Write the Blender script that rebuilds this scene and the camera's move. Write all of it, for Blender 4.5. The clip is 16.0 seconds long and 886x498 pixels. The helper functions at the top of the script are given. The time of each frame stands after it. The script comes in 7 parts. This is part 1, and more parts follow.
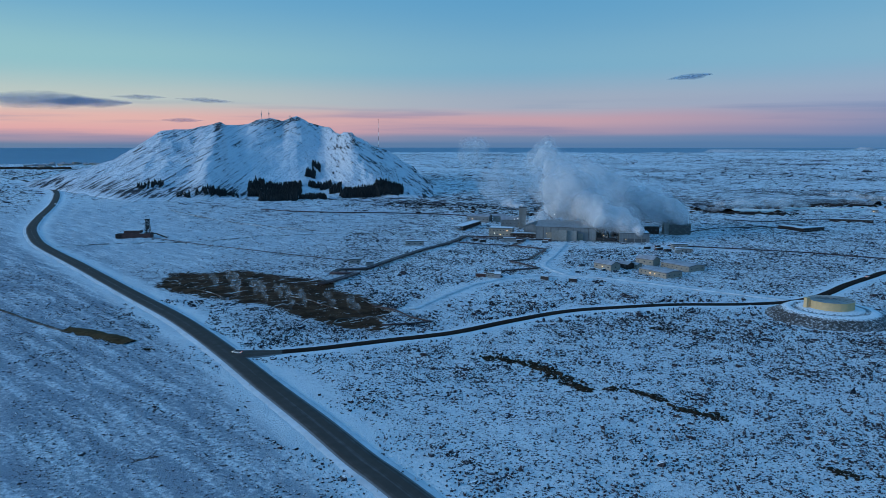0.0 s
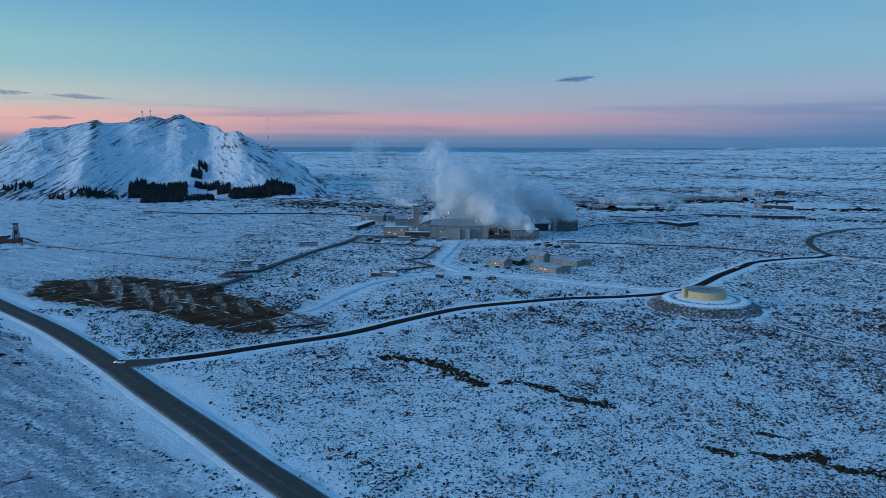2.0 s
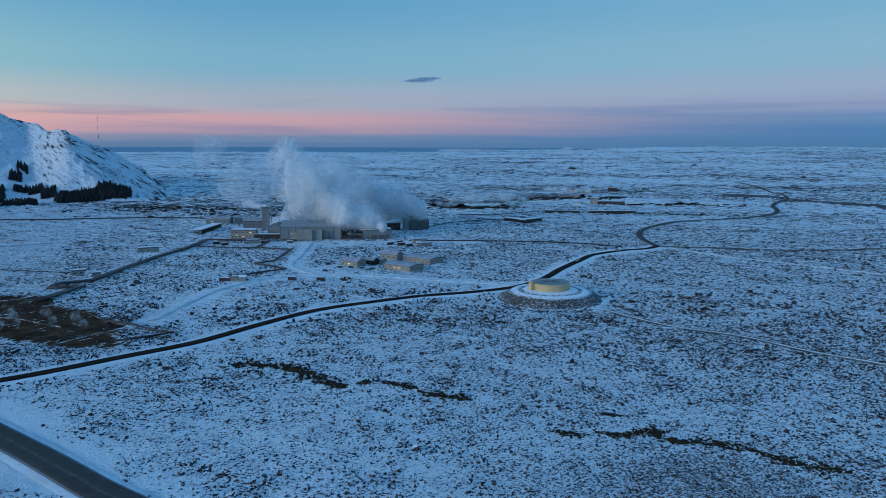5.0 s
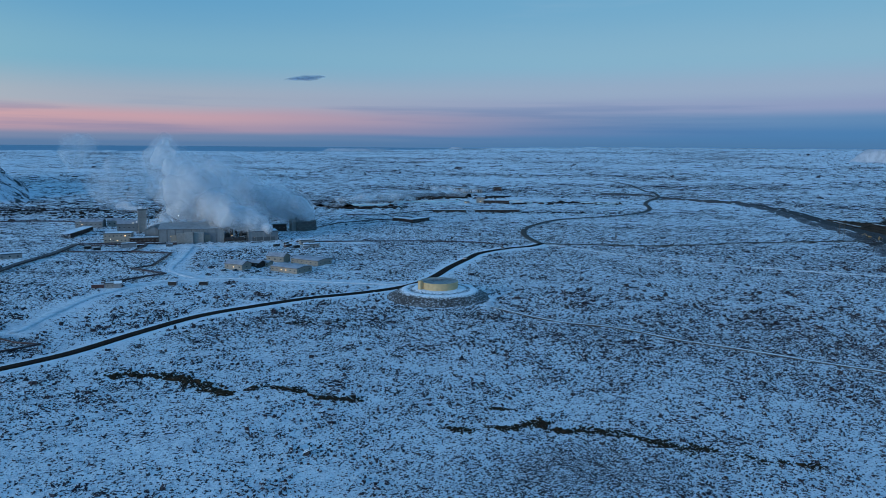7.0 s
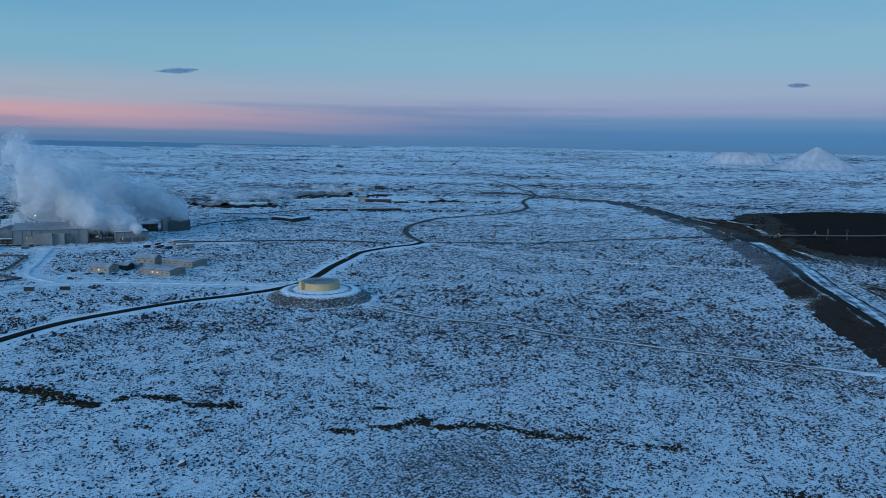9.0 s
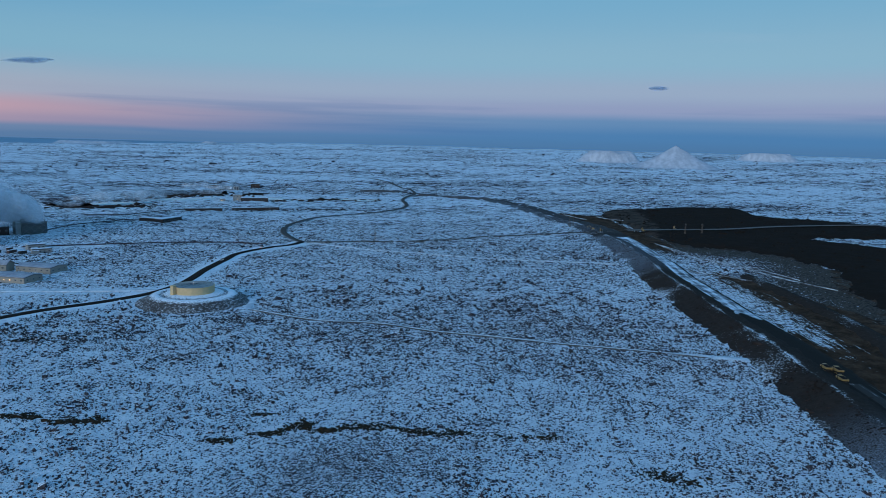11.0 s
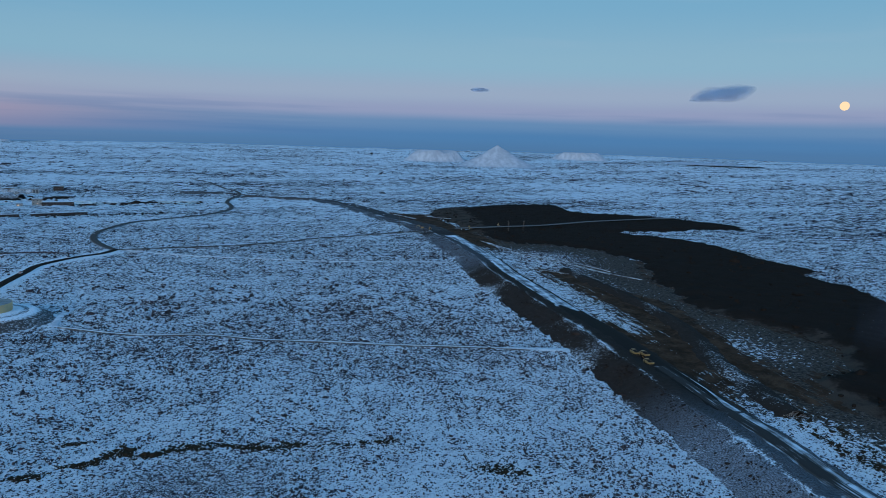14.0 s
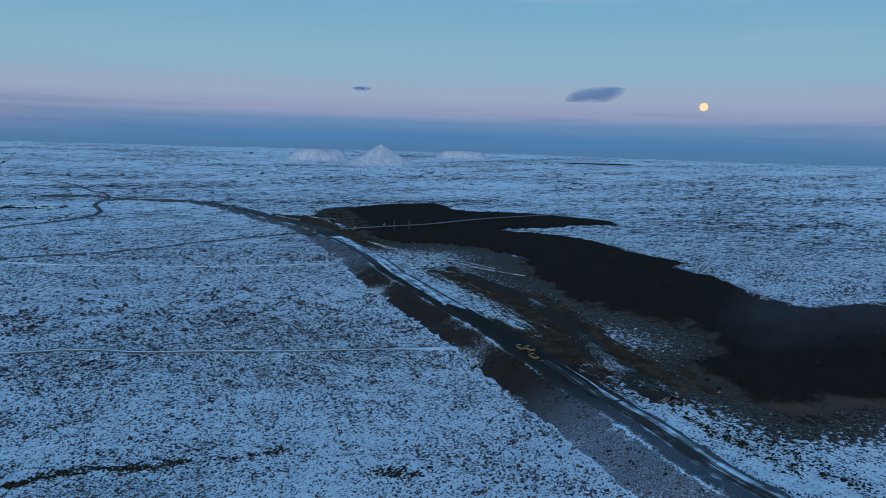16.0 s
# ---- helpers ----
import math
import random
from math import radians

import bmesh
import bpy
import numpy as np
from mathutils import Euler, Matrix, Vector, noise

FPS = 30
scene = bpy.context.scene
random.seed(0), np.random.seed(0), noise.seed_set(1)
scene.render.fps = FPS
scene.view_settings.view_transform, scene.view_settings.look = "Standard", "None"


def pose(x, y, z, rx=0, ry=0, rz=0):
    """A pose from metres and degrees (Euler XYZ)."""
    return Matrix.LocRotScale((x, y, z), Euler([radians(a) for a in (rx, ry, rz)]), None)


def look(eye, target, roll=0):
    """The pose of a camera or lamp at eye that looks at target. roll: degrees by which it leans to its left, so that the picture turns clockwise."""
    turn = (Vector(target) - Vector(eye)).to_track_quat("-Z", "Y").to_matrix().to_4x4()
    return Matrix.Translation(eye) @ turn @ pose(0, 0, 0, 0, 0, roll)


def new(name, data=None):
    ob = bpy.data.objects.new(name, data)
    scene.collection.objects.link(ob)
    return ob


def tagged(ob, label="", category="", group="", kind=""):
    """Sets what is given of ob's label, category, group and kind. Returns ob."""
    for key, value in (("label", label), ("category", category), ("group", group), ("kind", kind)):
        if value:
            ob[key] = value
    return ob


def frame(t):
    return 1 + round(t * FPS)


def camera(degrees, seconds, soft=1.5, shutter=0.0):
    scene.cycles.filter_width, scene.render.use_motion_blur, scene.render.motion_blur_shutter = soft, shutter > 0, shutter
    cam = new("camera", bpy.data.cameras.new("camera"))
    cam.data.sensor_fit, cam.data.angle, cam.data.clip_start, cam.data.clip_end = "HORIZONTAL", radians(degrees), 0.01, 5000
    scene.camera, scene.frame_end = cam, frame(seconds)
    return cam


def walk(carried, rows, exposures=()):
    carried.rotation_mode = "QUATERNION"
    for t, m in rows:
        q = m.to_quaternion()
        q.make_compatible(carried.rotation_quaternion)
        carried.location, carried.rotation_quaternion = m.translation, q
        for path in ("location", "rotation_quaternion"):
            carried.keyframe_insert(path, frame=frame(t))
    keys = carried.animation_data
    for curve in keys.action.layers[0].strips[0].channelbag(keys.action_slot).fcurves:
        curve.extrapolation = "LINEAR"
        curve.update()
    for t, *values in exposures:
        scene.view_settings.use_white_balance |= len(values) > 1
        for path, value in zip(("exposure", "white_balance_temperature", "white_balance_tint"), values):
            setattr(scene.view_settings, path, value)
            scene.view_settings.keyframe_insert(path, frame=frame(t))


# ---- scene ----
cam = camera(63.05, 16.0, soft=0.4)
PATH = [
    (0, -0, 0, 99.91, 81.803, -0.03, 4.107),
    (0.5, 0.05, 0.06, 99.84, 81.783, 0.059, 2.05),
    (1, 0.08, 0.12, 99.77, 81.792, 0.025, -0.038),
    (1.5, 0.08, 0.16, 99.71, 81.78, -0.021, -2.182),
    (2, 0.03, 0.19, 99.65, 81.783, -0.133, -4.287),
    (2.5, -0.07, 0.2, 99.59, 81.79, -0.173, -6.31),
    (3, -0.21, 0.2, 99.54, 81.774, -0.111, -8.328),
    (3.5, -0.4, 0.19, 99.49, 81.796, -0.133, -10.292),
    (4, -0.6, 0.16, 99.46, 81.794, -0.16, -12.128),
    (6.5, -1.47, -0.75, 99.87, 81.824, -0.307, -22.698),
    (7, -1.48, -0.9, 99.99, 81.822, -0.468, -24.968),
    (7.5, -1.46, -1.05, 100.12, 81.815, -0.7, -27.323),
    (8, -1.42, -1.2, 100.26, 81.814, -0.896, -29.653),
    (8.5, -1.38, -1.35, 100.42, 81.816, -1.01, -31.942),
    (9, -1.34, -1.51, 100.6, 81.824, -1.199, -34.256),
    (11.5, -1.39, -2.77, 102.31, 81.858, -1.629, -45.94),
    (12, -1.28, -2.64, 102.71, 81.9, -1.8, -48.072),
    (12.5, -1.16, -2.48, 103.11, 81.964, -1.974, -50.256),
    (13, -1.04, -2.29, 103.51, 82.012, -1.881, -52.582),
    (13.5, -0.95, -2.11, 103.91, 82.068, -1.661, -54.915),
    (14, -0.87, -1.94, 104.29, 82.102, -1.68, -57.166),
    (14.5, -0.82, -1.77, 104.67, 82.148, -1.748, -59.457),
    (15, -0.78, -1.62, 105.04, 82.206, -1.678, -61.738),
    (15.5, -0.75, -1.47, 105.4, 82.234, -1.557, -64.054),
    (16, -0.71, -1.31, 105.76, 82.241, -1.512, -66.293),
]
walk(cam, [(t, pose(x, y, z, a, b, c)) for t, x, y, z, a, b, c in PATH],
     ((0, 0.0, 6300, 9), (6, 0.0, 6350, 9), (10, 0.0, 6450, 10), (16, 0.0, 6650, 12)))

# ---- world and light: dusk just after sunset, the glow lies south-west, the earth's shadow opposite ----
world = bpy.data.worlds.new("dusk_sky")
scene.world = world
world.use_nodes = True
wn, wl = world.node_tree.nodes, world.node_tree.links
wn.clear()


def wmath(op, a, b=None, clamp=False):
    n = wn.new("ShaderNodeMath")
    n.operation, n.use_clamp = op, clamp
    for i, v in enumerate((a, b)):
        if v is None:
            continue
        if isinstance(v, (int, float)):
            n.inputs[i].default_value = v
        else:
            wl.new(v, n.inputs[i])
    return n.outputs[0]


def srgb(r, g, b):
    f = lambda c: (c / 255 / 12.92) if c <= 10 else ((c / 255 + 0.055) / 1.055) ** 2.4
    return (f(r), f(g), f(b), 1.0)


def wramp(fac, stops):
    n = wn.new("ShaderNodeValToRGB")
    n.color_ramp.interpolation = "EASE"
    el = n.color_ramp.elements
    while len(el) < len(stops):
        el.new(0.5)
    for e, (deg, col) in zip(el, stops):
        e.position = math.sqrt((math.sin(radians(deg)) + 0.02) / 1.02)
        e.color = srgb(*col)
    wl.new(fac, n.inputs[0])
    return n.outputs[0]


geo = wn.new("ShaderNodeTexCoord")
sep = wn.new("ShaderNodeSeparateXYZ")
wl.new(geo.outputs["Generated"], sep.inputs[0])
dx, dy, dz = sep.outputs
# slow waviness of the haze layers
wav = wn.new("ShaderNodeTexNoise")
wav.inputs["Scale"].default_value, wav.inputs["Detail"].default_value = 3.0, 3.0
wmap = wn.new("ShaderNodeMapping")
wmap.inputs["Scale"].default_value = (1.0, 1.0, 9.0)
wl.new(geo.outputs["Generated"], wmap.inputs[0])
wl.new(wmap.outputs[0], wav.inputs["Vector"])
zz = wmath("ADD", dz, wmath("MULTIPLY", wmath("SUBTRACT", wav.outputs[0], 0.5), 0.010))
height = wmath("SQRT", wmath("MULTIPLY", wmath("MAXIMUM", wmath("ADD", zz, 0.02), 0.0), 1 / 1.02))
SKY_WEST = [(-1, (70, 104, 146)), (0.0, (92, 124, 163)), (0.5, (112, 134, 168)), (1.05, (172, 150, 169)), (1.9, (197, 160, 170)),
            (3.1, (163, 172, 188)), (6.0, (124, 173, 198)), (11.5, (97, 158, 197)), (24, (88, 152, 204)), (85, (78, 144, 205))]
SKY_EAST = [(-1, (60, 100, 145)), (0.0, (76, 120, 164)), (1.0, (76, 126, 174)), (2.0, (98, 138, 180)), (2.9, (142, 156, 190)),
            (4.2, (150, 170, 196)), (6.5, (136, 178, 202)), (11.5, (116, 170, 202)), (24, (88, 152, 204)), (85, (78, 144, 205))]
SKY_GLOW = [(-1, (70, 104, 146)), (0.0, (104, 128, 160)), (0.5, (166, 148, 166)), (1.1, (226, 170, 168)), (2.0, (230, 182, 172)),
            (3.3, (190, 200, 193)), (6.0, (149, 193, 199)), (11.5, (106, 166, 201)), (24, (88, 152, 204)), (85, (78, 144, 205))]
west, east, glow = wramp(height, SKY_WEST), wramp(height, SKY_EAST), wramp(height, SKY_GLOW)


def bearing(az, lo, hi):
    """0 to 1 as a direction nears that azimuth."""
    c = wmath("ADD", wmath("MULTIPLY", dx, math.sin(radians(az))), wmath("MULTIPLY", dy, math.cos(radians(az))))
    n = wn.new("ShaderNodeMapRange")
    n.interpolation_type = "SMOOTHSTEP"
    wl.new(c, n.inputs[0])
    n.inputs[1].default_value, n.inputs[2].default_value = lo, hi
    return n.outputs[0]


def wmix(f, a, b):
    n = wn.new("ShaderNodeMix")
    n.data_type = "RGBA"
    wl.new(f, n.inputs[0])
    wl.new(a, n.inputs[6])
    wl.new(b, n.inputs[7])
    return n.outputs[2]


skycol = wmix(bearing(-60, 0.45, 0.95), wmix(bearing(70, 0.35, 1.0), west, east), glow)


def wstreaks(scale, lo, hi, z0, z1, amount, col):
    """Thin level streaks of haze or high cloud between two heights."""
    mp, nz = wn.new("ShaderNodeMapping"), wn.new("ShaderNodeTexNoise")
    mp.inputs["Scale"].default_value = scale
    nz.inputs["Scale"].default_value, nz.inputs["Detail"].default_value = 1.0, 5.0
    wl.new(geo.outputs["Generated"], mp.inputs[0])
    wl.new(mp.outputs[0], nz.inputs["Vector"])
    f = None
    for v, a, b in ((nz.outputs[0], lo, hi), (dz, z0, z0 + 0.02), (dz, z1 + 0.02, z1)):
        n = wn.new("ShaderNodeMapRange")
        n.interpolation_type = "SMOOTHSTEP"
        wl.new(v, n.inputs[0])
        n.inputs[1].default_value, n.inputs[2].default_value = a, b
        f = n.outputs[0] if f is None else wmath("MULTIPLY", f, n.outputs[0])
    c = wn.new("ShaderNodeRGB")
    c.outputs[0].default_value = srgb(*col)
    return wmix(wmath("MULTIPLY", f, amount), skycol, c.outputs[0])


skycol = wstreaks((3.0, 3.0, 70.0), 0.48, 0.72, -0.02, 0.045, 0.34, (70, 116, 166))
skycol = wstreaks((2.2, 2.2, 45.0), 0.52, 0.75, 0.03, 0.085, 0.06, (158, 160, 190))
skycol = wstreaks((2.6, 2.6, 26.0), 0.50, 0.80, 0.13, 0.30, 0.30, (176, 190, 208))
bg = wn.new("ShaderNodeBackground")
bg.inputs[1].default_value = 1.0
wl.new(skycol, bg.inputs[0])
wout = wn.new("ShaderNodeOutputWorld")
wl.new(bg.outputs[0], wout.inputs[0])

SUN_AZ, SUN_EL = -105.0, 12.0
sun = new("sun", bpy.data.lights.new("sun", "SUN"))
sun.data.energy, sun.data.angle, sun.data.color = 1.32, radians(22), (0.88, 0.955, 1.0)
sd = Vector((math.sin(radians(SUN_AZ)) * math.cos(radians(SUN_EL)), math.cos(radians(SUN_AZ)) * math.cos(radians(SUN_EL)), math.sin(radians(SUN_EL))))
sun.matrix_world = look(sd * 200, (0, 0, 0))
scene.cycles.transparent_max_bounces = 48


# ---- materials ----
def material(name, rough=0.8, spec=0.3):
    m = bpy.data.materials.new(name)
    m.use_nodes = True
    nt = m.node_tree
    b = nt.nodes["Principled BSDF"]
    b.inputs["Roughness"].default_value = rough
    b.inputs["Specular IOR Level"].default_value = spec
    return m, nt, b


class G:
    """Small helper round a node tree."""

    def __init__(self, nt):
        self.nt, self.n, self.l = nt, nt.nodes, nt.links
        self.tc = self.n.new("ShaderNodeTexCoord")

    def put(self, sock, v):
        if isinstance(v, (int, float, tuple)):
            sock.default_value = v
        else:
            self.l.new(v, sock)

    def coord(self, scale=(1, 1, 1), kind="Object", rot=(0, 0, 0)):
        m = self.n.new("ShaderNodeMapping")
        m.vector_type = "TEXTURE"
        m.inputs["Scale"].default_value, m.inputs["Rotation"].default_value = tuple(1 / max(s, 1e-6) for s in scale), rot
        self.l.new(self.tc.outputs[kind], m.inputs[0])
        return m.outputs[0]

    def noise(self, scale, detail=4.0, rough=0.55, vec=None, distortion=0.0):
        n = self.n.new("ShaderNodeTexNoise")
        n.inputs["Scale"].default_value, n.inputs["Detail"].default_value = scale, detail
        n.inputs["Roughness"].default_value, n.inputs["Distortion"].default_value = rough, distortion
        self.l.new(vec or self.tc.outputs["Object"], n.inputs["Vector"])
        return n.outputs["Fac"]

    def math(self, op, a, b=0.0, clamp=False):
        n = self.n.new("ShaderNodeMath")
        n.operation, n.use_clamp = op, clamp
        self.put(n.inputs[0], a)
        self.put(n.inputs[1], b)
        return n.outputs[0]

    def step(self, v, lo, hi):
        n = self.n.new("ShaderNodeMapRange")
        n.interpolation_type = "SMOOTHSTEP"
        self.put(n.inputs[0], v)
        n.inputs[1].default_value, n.inputs[2].default_value = lo, hi
        return n.outputs[0]

    def attr(self, name):
        n = self.n.new("ShaderNodeAttribute")
        n.attribute_name = name
        return n.outputs["Fac"]

    def mix(self, f, a, b):
        n = self.n.new("ShaderNodeMix")
        n.data_type = "RGBA"
        self.put(n.inputs[0], f)
        for s, v in ((n.inputs[6], a), (n.inputs[7], b)):
            self.put(s, (*v, 1.0) if isinstance(v, tuple) and len(v) == 3 else v)
        return n.outputs[2]

    def up(self):
        g = self.n.new("ShaderNodeNewGeometry")
        s = self.n.new("ShaderNodeSeparateXYZ")
        self.l.new(g.outputs["Normal"], s.inputs[0])
        return s.outputs[2]

    def rnd(self):
        return self.n.new("ShaderNodeObjectInfo").outputs["Random"]

    def bump(self, b, h, strength, dist):
        n = self.n.new("ShaderNodeBump")
        n.inputs["Strength"].default_value, n.inputs["Distance"].default_value = strength, dist
        self.l.new(h, n.inputs["Height"])
        self.l.new(n.outputs[0], b.inputs["Normal"])

    def color(self, b, c):
        self.put(b.inputs["Base Color"], (*c, 1.0) if isinstance(c, tuple) and len(c) == 3 else c)


SNOW, ROCK, MOSS = (0.84, 0.87, 0.91), (0.034, 0.024, 0.028), (0.052, 0.040, 0.038)


def mat_ground():
    m, nt, b = material("snowy_lava_field", 0.9, 0.05)
    g = G(nt)
    # hummocky lava poking through the snow: three sizes of clumps
    fine = g.noise(0.92, 4.5, 0.60)
    mid = g.noise(0.24, 4.0, 0.6, distortion=0.6)
    broad = g.noise(0.030, 4.0, 0.60)
    heath = g.noise(0.105, 6.0, 0.70, g.coord((0.26, 1.0, 0.2), rot=(0, 0, radians(-38))))
    plains = g.noise(0.0042, 4.0, 0.60, g.coord((0.35, 1.0, 0.2), rot=(0, 0, radians(-38))))
    heath = g.math("ADD", heath, g.math("MULTIPLY", g.math("SUBTRACT", plains, 0.5), 0.42))
    clump = g.noise(0.40, 3.0, 0.62)
    v = g.math("ADD", g.math("ADD", g.math("MULTIPLY", g.math("SUBTRACT", fine, 0.5), g.attr("grain")), 0.385), g.math("MULTIPLY", mid, 0.20))
    v = g.math("ADD", v, g.math("MULTIPLY", broad, 0.15))
    v = g.math("ADD", v, g.math("MULTIPLY", g.attr("bare"), 0.30))
    v = g.math("ADD", v, g.math("MULTIPLY", g.math("SUBTRACT", heath, 0.5), g.attr("far")))
    v = g.math("ADD", v, g.math("MULTIPLY", g.math("SUBTRACT", g.noise(0.15, 5.0, 0.7), 0.5), g.attr("hummock")))
    v = g.math("ADD", v, g.math("MULTIPLY", g.math("SUBTRACT", clump, 0.5), g.attr("clump")))
    rock = g.step(v, 0.712, 0.745)
    # thin dusting: grey-blue half-covered ground
    dust = g.step(g.math("ADD", v, g.math("MULTIPLY", g.noise(0.05, 4.0), 0.2)), 0.74, 0.98)
    dark = g.mix(g.step(g.noise(0.2, 3.0), 0.45, 0.75), (0.034, 0.022, 0.030), (0.074, 0.054, 0.058))
    snow = g.mix(g.noise(0.02, 4.0), (0.80, 0.84, 0.89), (0.90, 0.92, 0.94))
    crust = g.math("ADD", g.math("MULTIPLY", g.noise(0.62, 5.0, 0.70), 0.6), g.math("MULTIPLY", g.noise(0.11, 4.0, 0.65, distortion=0.5), 0.4))
    snow = g.mix(g.math("MULTIPLY", g.step(crust, 0.46, 0.64), g.attr("crust")), snow, (0.33, 0.37, 0.44))
    col = g.mix(g.math("MULTIPLY", dust, 0.16), snow, (0.13, 0.12, 0.12))
    # grey-blue thin snow; on the road slope this tone also paints in shade
    thin = g.math("MULTIPLY", g.attr("thin"), g.step(g.math("ADD", g.noise(0.45, 5.0, 0.75), g.math("MULTIPLY", g.noise(1.0, 4.0, 0.62, g.coord((0.018, 0.15, 0.05), rot=(0, 0, radians(-41)))), 0.9)), 0.74, 1.04))
    col = g.mix(thin, col, (0.26, 0.31, 0.38))
    col = g.mix(rock, col, dark)
    # grey-brown ash blown over the snow beside the fresh lava
    ash = g.step(g.math("ADD", g.noise(0.33, 4.0, 0.68), g.math("MULTIPLY", g.attr("ash"), 0.34)), 0.67, 0.72)
    col = g.mix(ash, col, g.mix(g.step(g.noise(0.5, 5.0, 0.7), 0.35, 0.7), (0.030, 0.022, 0.018), (0.150, 0.118, 0.098)))
    # churned soil without snow
    ruts = g.noise(1.0, 5.0, 0.68, g.coord((0.030, 0.34, 0.1), rot=(0, 0, radians(43))), distortion=0.9)
    soil = g.step(g.math("ADD", g.math("ADD", g.attr("soil"), g.math("MULTIPLY", g.math("SUBTRACT", ruts, 0.5), 2.3)), g.math("MULTIPLY", g.math("SUBTRACT", g.noise(0.13, 7.0, 0.7), 0.5), 1.3)), 0.44, 0.54)
    earth = g.mix(g.step(g.noise(0.07, 7.0, 0.72), 0.35, 0.75), (0.036, 0.018, 0.010), (0.125, 0.068, 0.040))
    col = g.mix(soil, col, earth)
    g.color(b, col)
    g.bump(b, g.math("ADD", g.math("MULTIPLY", v, 1.2), g.noise(1.4, 3.0)), 0.9, 1.0)
    return m


def mat_rock(name="snow_capped_lava_rock", one=ROCK, two=MOSS, snowline=0.74):
    m, nt, b = material(name, 0.9, 0.04)
    g = G(nt)
    cap = g.step(g.math("ADD", g.up(), g.math("MULTIPLY", g.math("SUBTRACT", g.noise(1.1, 4.0), 0.5), 1.1)), snowline, snowline + 0.25)
    dark = g.mix(g.step(g.noise(0.25, 3.0), 0.45, 0.65), one, two)
    dark = g.mix(g.math("MULTIPLY", g.step(g.noise(0.9, 4.0, 0.7), 0.42, 0.62), 0.40), dark, (0.16, 0.17, 0.20))
    g.color(b, g.mix(cap, dark, (0.88, 0.90, 0.93)))
    return m


def mat_moss():
    m, nt, b = material("bare_moss", 0.95, 0.02)
    g = G(nt)
    c = g.mix(g.noise(0.4, 5.0), (0.020, 0.014, 0.011), (0.064, 0.046, 0.028))
    cap = g.step(g.math("ADD", g.up(), g.math("MULTIPLY", g.math("SUBTRACT", g.noise(0.7, 4.0), 0.5), 2.0)), 1.15, 1.35)
    g.color(b, g.mix(cap, c, SNOW))
    g.bump(b, g.noise(2.5, 4.0), 0.6, 0.3)
    return m


def mat_mountain(name="snowy_mountain", bias=0.0):
    m, nt, b = material(name, 0.85, 0.04)
    g = G(nt)
    # thin tilted strata: one dip on the western flank, another on the eastern shoulder
    west_l = g.noise(1.0, 4.0, 0.62, g.coord((0.026, 0.012, 0.31), rot=(0, radians(-29), radians(20))))
    east_l = g.noise(1.0, 4.0, 0.62, g.coord((0.040, 0.018, 0.17), rot=(0, radians(36), radians(9))))
    f = g.attr("flank")
    lines = g.math("ADD", g.math("MULTIPLY", west_l, g.math("SUBTRACT", 1.0, f)), g.math("MULTIPLY", east_l, f))
    crag = g.noise(0.15, 6.0, 0.74)
    v = g.math("ADD", g.math("MULTIPLY", lines, 0.66), g.math("MULTIPLY", crag, 0.34))
    v = g.math("ADD", v, g.math("MULTIPLY", g.math("SUBTRACT", g.noise(0.018, 3.0), 0.5), 0.22))
    v = g.math("ADD", v, g.math("MULTIPLY", g.attr("crag"), 0.10))
    rock = g.step(v, 0.574 - bias, 0.604 - bias)
    thin = g.step(v, 0.47 - bias, 0.59 - bias)
    snow = g.mix(g.math("MULTIPLY", thin, 0.48), g.mix(g.noise(0.02, 5.0), (0.62, 0.67, 0.74), (0.76, 0.80, 0.86)), (0.30, 0.34, 0.41))
    g.color(b, g.mix(rock, snow, g.mix(crag, (0.034, 0.036, 0.044), (0.080, 0.080, 0.090))))
    g.bump(b, g.math("ADD", v, g.noise(0.06, 6.0)), 0.85, 9.0)
    return m


def mat_hill():
    """Snow over fine gullies that run straight down the slope."""
    m, nt, b = material("far_snowy_hill", 0.85, 0.04)
    g = G(nt)
    v = g.noise(1.0, 5.0, 0.66, g.coord((0.060, 0.060, 0.010)))
    v = g.math("ADD", v, g.math("MULTIPLY", g.attr("crag"), 0.10))
    snow = g.mix(g.step(v, 0.36, 0.62), (0.50, 0.54, 0.60), (0.37, 0.41, 0.47))
    g.color(b, g.mix(g.step(v, 0.70, 0.75), snow, (0.060, 0.058, 0.064)))
    g.bump(b, v, 0.5, 3.0)
    return m


